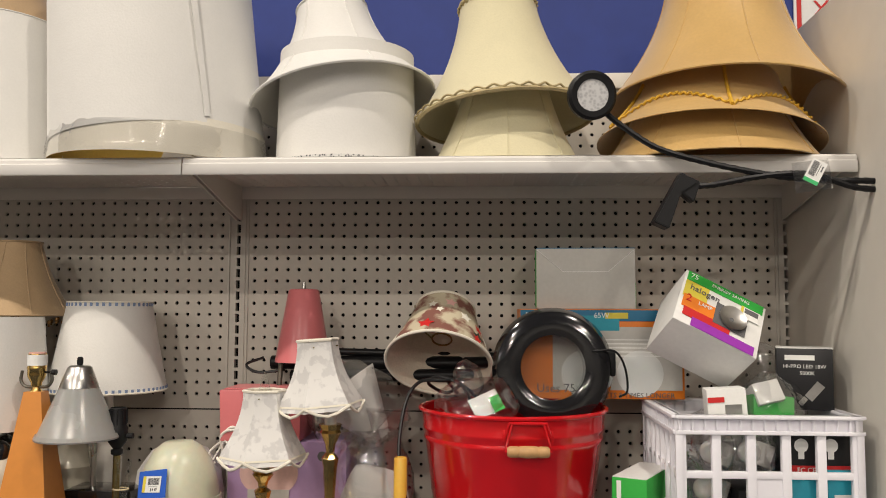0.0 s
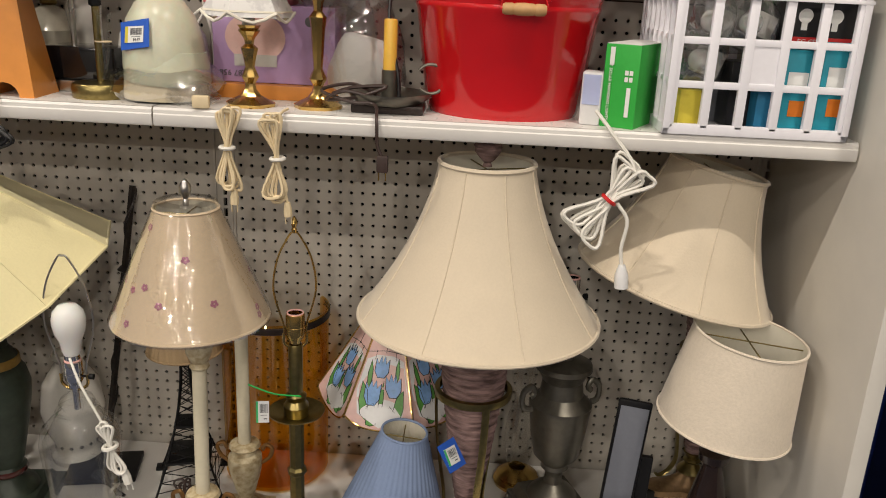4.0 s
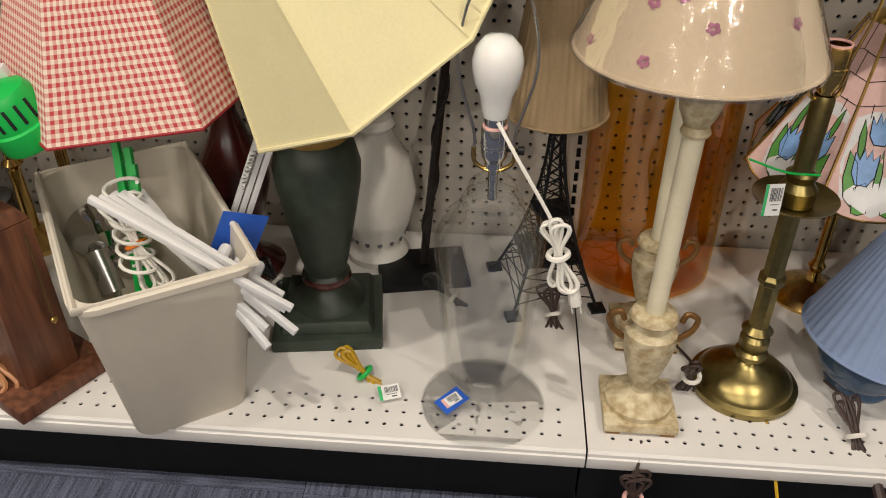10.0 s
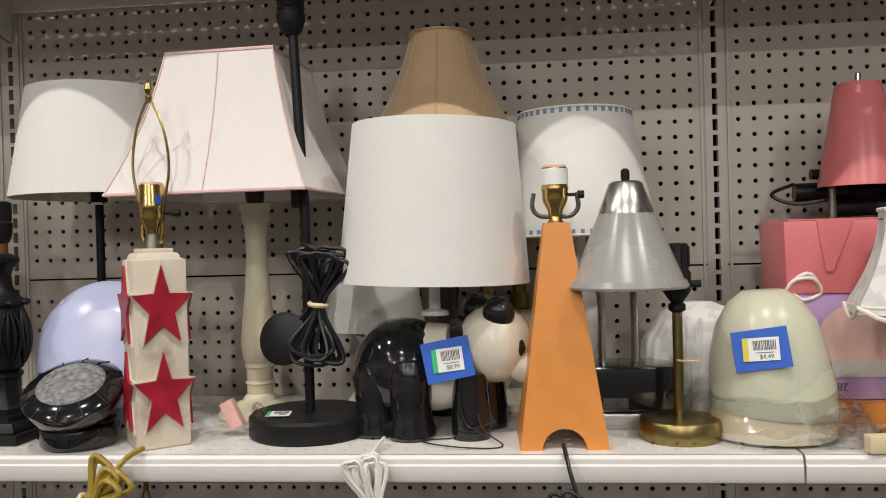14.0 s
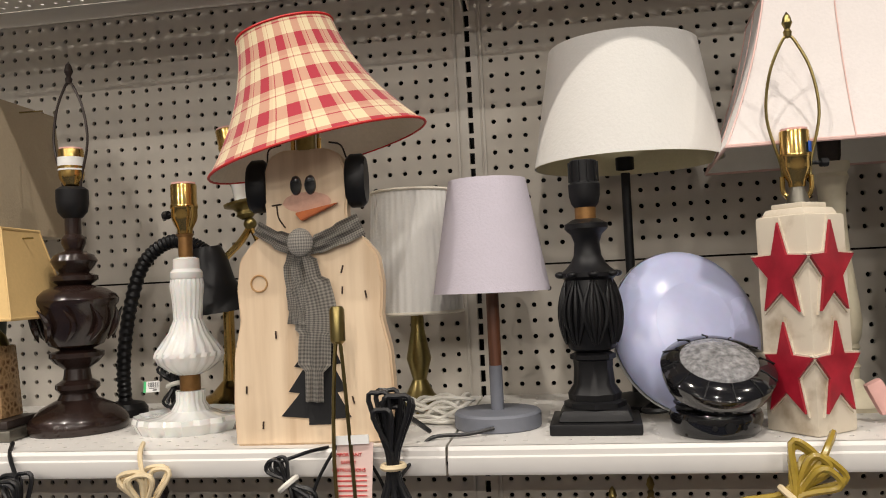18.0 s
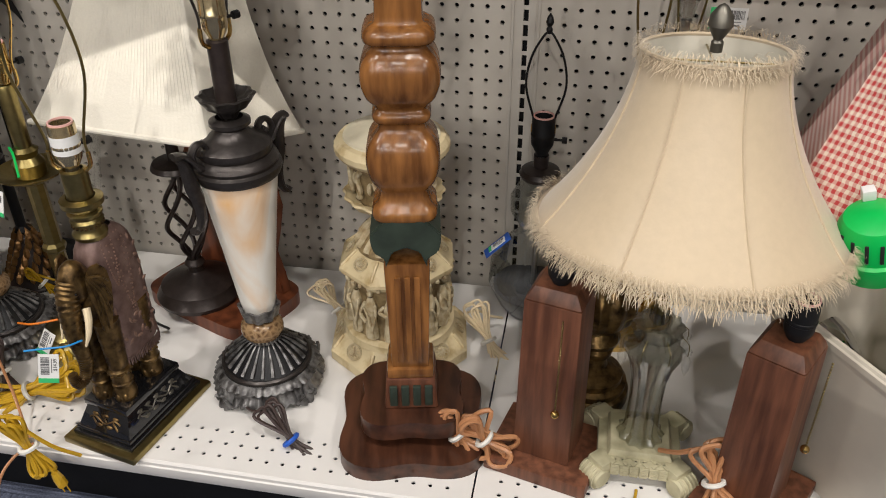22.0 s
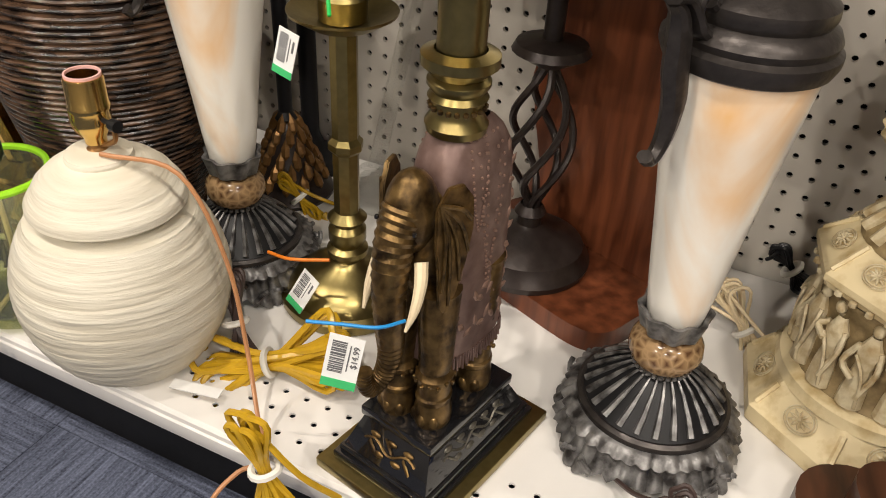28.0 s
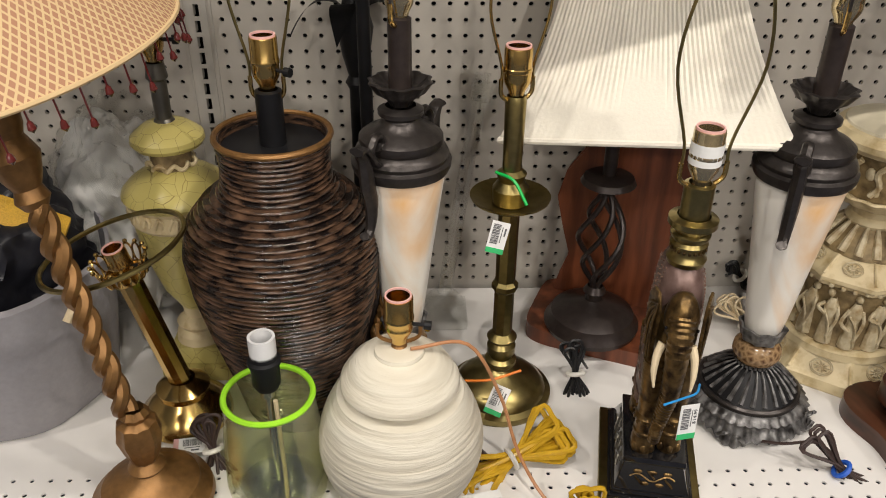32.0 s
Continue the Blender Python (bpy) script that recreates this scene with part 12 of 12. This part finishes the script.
part("film_skirt", lathe([(0.218, 0.0), (0.2185, 0.025), (0.212, 0.06)], 120, ripple=0.004, waves=26), M["film"], s2, "crinkled clear film")
t3, s3 = loose_shade(0.277, -0.19, ZT + 0.002, "white cylinder lampshade with a dark lace hem", r0=0.142, z0=0.0, r1=0.136, z1=0.235, cloth="whitefab", inner="innerwhite")
part("lace_hem", lathe([(0.1428, 0.0), (0.1426, 0.008)], 48), M["hemdark"], s3, "dark lace hem")
t4, s4 = loose_shade(0.268, -0.185, ZT + 0.148, "white bell lampshade tipped over a cylinder shade", r0=0.188, z0=0.0, r1=0.073, z1=0.205, cloth="whitefab", bell=0.75, inner="innerwhite", trim="whitefab", ribs=6, ry=-9, rx=-7, trim_r=0.003)
t5, s5 = loose_shade(0.602, -0.20, ZT + 0.002, "cream bell lampshade standing on the top shelf", r0=0.150, z0=0.0, r1=0.075, z1=0.2, cloth="creamfab", bell=0.5, ribs=8, trim="creamfab", trim_r=0.0022, inner="innerwhite")
t6, s6 = loose_shade(0.602, -0.19, ZT + 0.105, "cream bell lampshade with braided trim stacked on another", r0=0.181, z0=0.0, r1=0.078, z1=0.245, cloth="creamfab", bell=0.70, rx=-5, ry=-4, inner="creamfab", trim="braid", trim_r=0.0045)
for rr, zz in ((0.183, 0.007), (0.080, 0.240)):
    ring = []
    for i in range(240):
        a = 2 * math.pi * i / 240
        ring.append(((rr + 0.0028 * math.cos(36 * a)) * math.cos(a), (rr + 0.0028 * math.cos(36 * a)) * math.sin(a), zz + 0.0028 * math.sin(36 * a)))
    part("braid", tube(ring, 0.0022, 6, closed=True), M["braid"], s6, "twisted braid")
part("hang_label", box(0.035, 0.001, 0.02, 0, pose(-0.03, -0.075, 0.245, -20, 5)), M["card"], s6)
t7, s7 = loose_shade(1.000, -0.205, ZT + 0.002, "gold satin scalloped lampshade edged in yellow braid", r0=0.208, z0=0.0, r1=0.125, z1=0.16, cloth="goldfab", bell=0.5, ribs=8, trim="goldfab", trim_r=0.002, inner="goldfab")
t8, s8 = loose_shade(1.0, -0.205, ZT + 0.045, "gold satin shade with a scalloped yellow braided hem", r0=0.216, z0=0.0, r1=0.13, z1=0.13, cloth="goldfab", bell=0.6, inner="goldfab", trim="goldfab", trim_r=0.001, rx=-6, ry=3)
wave = []
for i in range(480):
    a = 2 * math.pi * i / 480
    dz = 0.012 + 0.040 * abs(math.sin(2.5 * a + 0.95)) ** 0.8
    t_ = dz / 0.13
    r = 0.13 + 0.086 * ((1 - t_) - 0.6 * t_ * (1 - t_)) + 0.003
    tw = 0.0022
    wave.append(((r + tw * math.cos(90 * a)) * math.cos(a), (r + tw * math.cos(90 * a)) * math.sin(a), dz + tw * math.sin(90 * a)))
part("braid", tube(wave, 0.0026, 6, closed=True), M["yellowbraid"], s8, "yellow twisted braid")
for k in range(5):
    a = (2 * math.pi * k / 5) - 0.38
    rows = []
    for i in range(8):
        t_ = 0.09 + 0.75 * i / 7
        r = 0.13 + 0.086 * ((1 - t_) - 0.6 * t_ * (1 - t_)) + 0.003
        rows.append((r * math.cos(a), r * math.sin(a), 0.13 * t_))
    part("braid", tube(rows, 0.0034, 6), M["yellowbraid"], s8, "yellow twisted braid")
t9, s9 = loose_shade(1.035, -0.19, ZT + 0.130, "tall gold satin bell lampshade stacked on scalloped ones", r0=0.225, z0=0.0, r1=0.110, z1=0.255, cloth="goldfab", bell=0.80, ribs=8, trim="goldfab", inner="goldfab", trim_r=0.0025, ry=2, rx=-5)

# black gooseneck clip lamp hanging over the shelf's edge
ck = thing("clip_lamp", 0.885, -0.40, 1.60, "black gooseneck clip lamp with a round white diffuser", "lamp")
hd = part("head", lathe([(0, 0.014), (0.03, 0.014), (0.040, 0.010), (0.043, 0.002), (0.043, -0.010), (0.038, -0.014), (0.028, -0.0135), (0.028, -0.010)], 44, pose(0.745, -0.405, 1.808, -82, 0, 8)), M["blackm"], ck, world=True)
part("diffuser", lathe([(0, -0.0115), (0.0285, -0.0115)], 40, pose(0.745, -0.405, 1.808, -82, 0, 8)), M["diffuser"], hd, "white dotted diffuser")
npts = smooth_path([(0.770, -0.392, 1.782), (0.80, -0.39, 1.758), (0.86, -0.395, 1.717), (0.943, -0.40, 1.690), (1.04, -0.405, 1.668), (1.12, -0.405, 1.658), (1.20, -0.41, 1.655), (1.30, -0.415, 1.652)], 10)
part("gooseneck", tube(npts, 0.0055, 8, radii=[0.0058 if i % 2 else 0.0050 for i in range(len(npts))]), M["blackm"], ck, world=True)
npts = smooth_path([(0.895, -0.40, 1.648), (0.95, -0.40, 1.650), (1.02, -0.405, 1.662), (1.08, -0.408, 1.668), (1.13, -0.41, 1.664), (1.20, -0.41, 1.642), (1.30, -0.415, 1.640)], 10)
part("gooseneck", tube(npts, 0.0055, 8, radii=[0.0058 if i % 2 else 0.0050 for i in range(len(npts))]), M["blackm"], ck, world=True)
part("clip_jaw", prism([(-0.034, -0.050), (0.014, 0.036), (0.044, 0.018), (0.014, 0.0), (-0.008, -0.062)], -0.018, 0.018, 0.002, pose(0.882, -0.40, 1.634)), M["blackp"], ck, world=True)
part("clip_jaw", prism([(0.014, 0.036), (0.048, 0.02), (0.036, -0.016), (0.008, 0.006)], -0.014, 0.014, 0.002, pose(0.882, -0.40, 1.634)), M["blackp"], ck, world=True)
part("tag_film", box(0.062, 0.001, 0.052, 0, pose(1.118, -0.422, 1.636, 0, -8)), M["film"], ck, "clear tape", world=True)
price_tag(ck, wall_pose(1.118, -0.424, 1.668, 0, 0) @ pose(0, 0, 0, 0, 0, 62), 0.042, 0.026, None, "gtape")
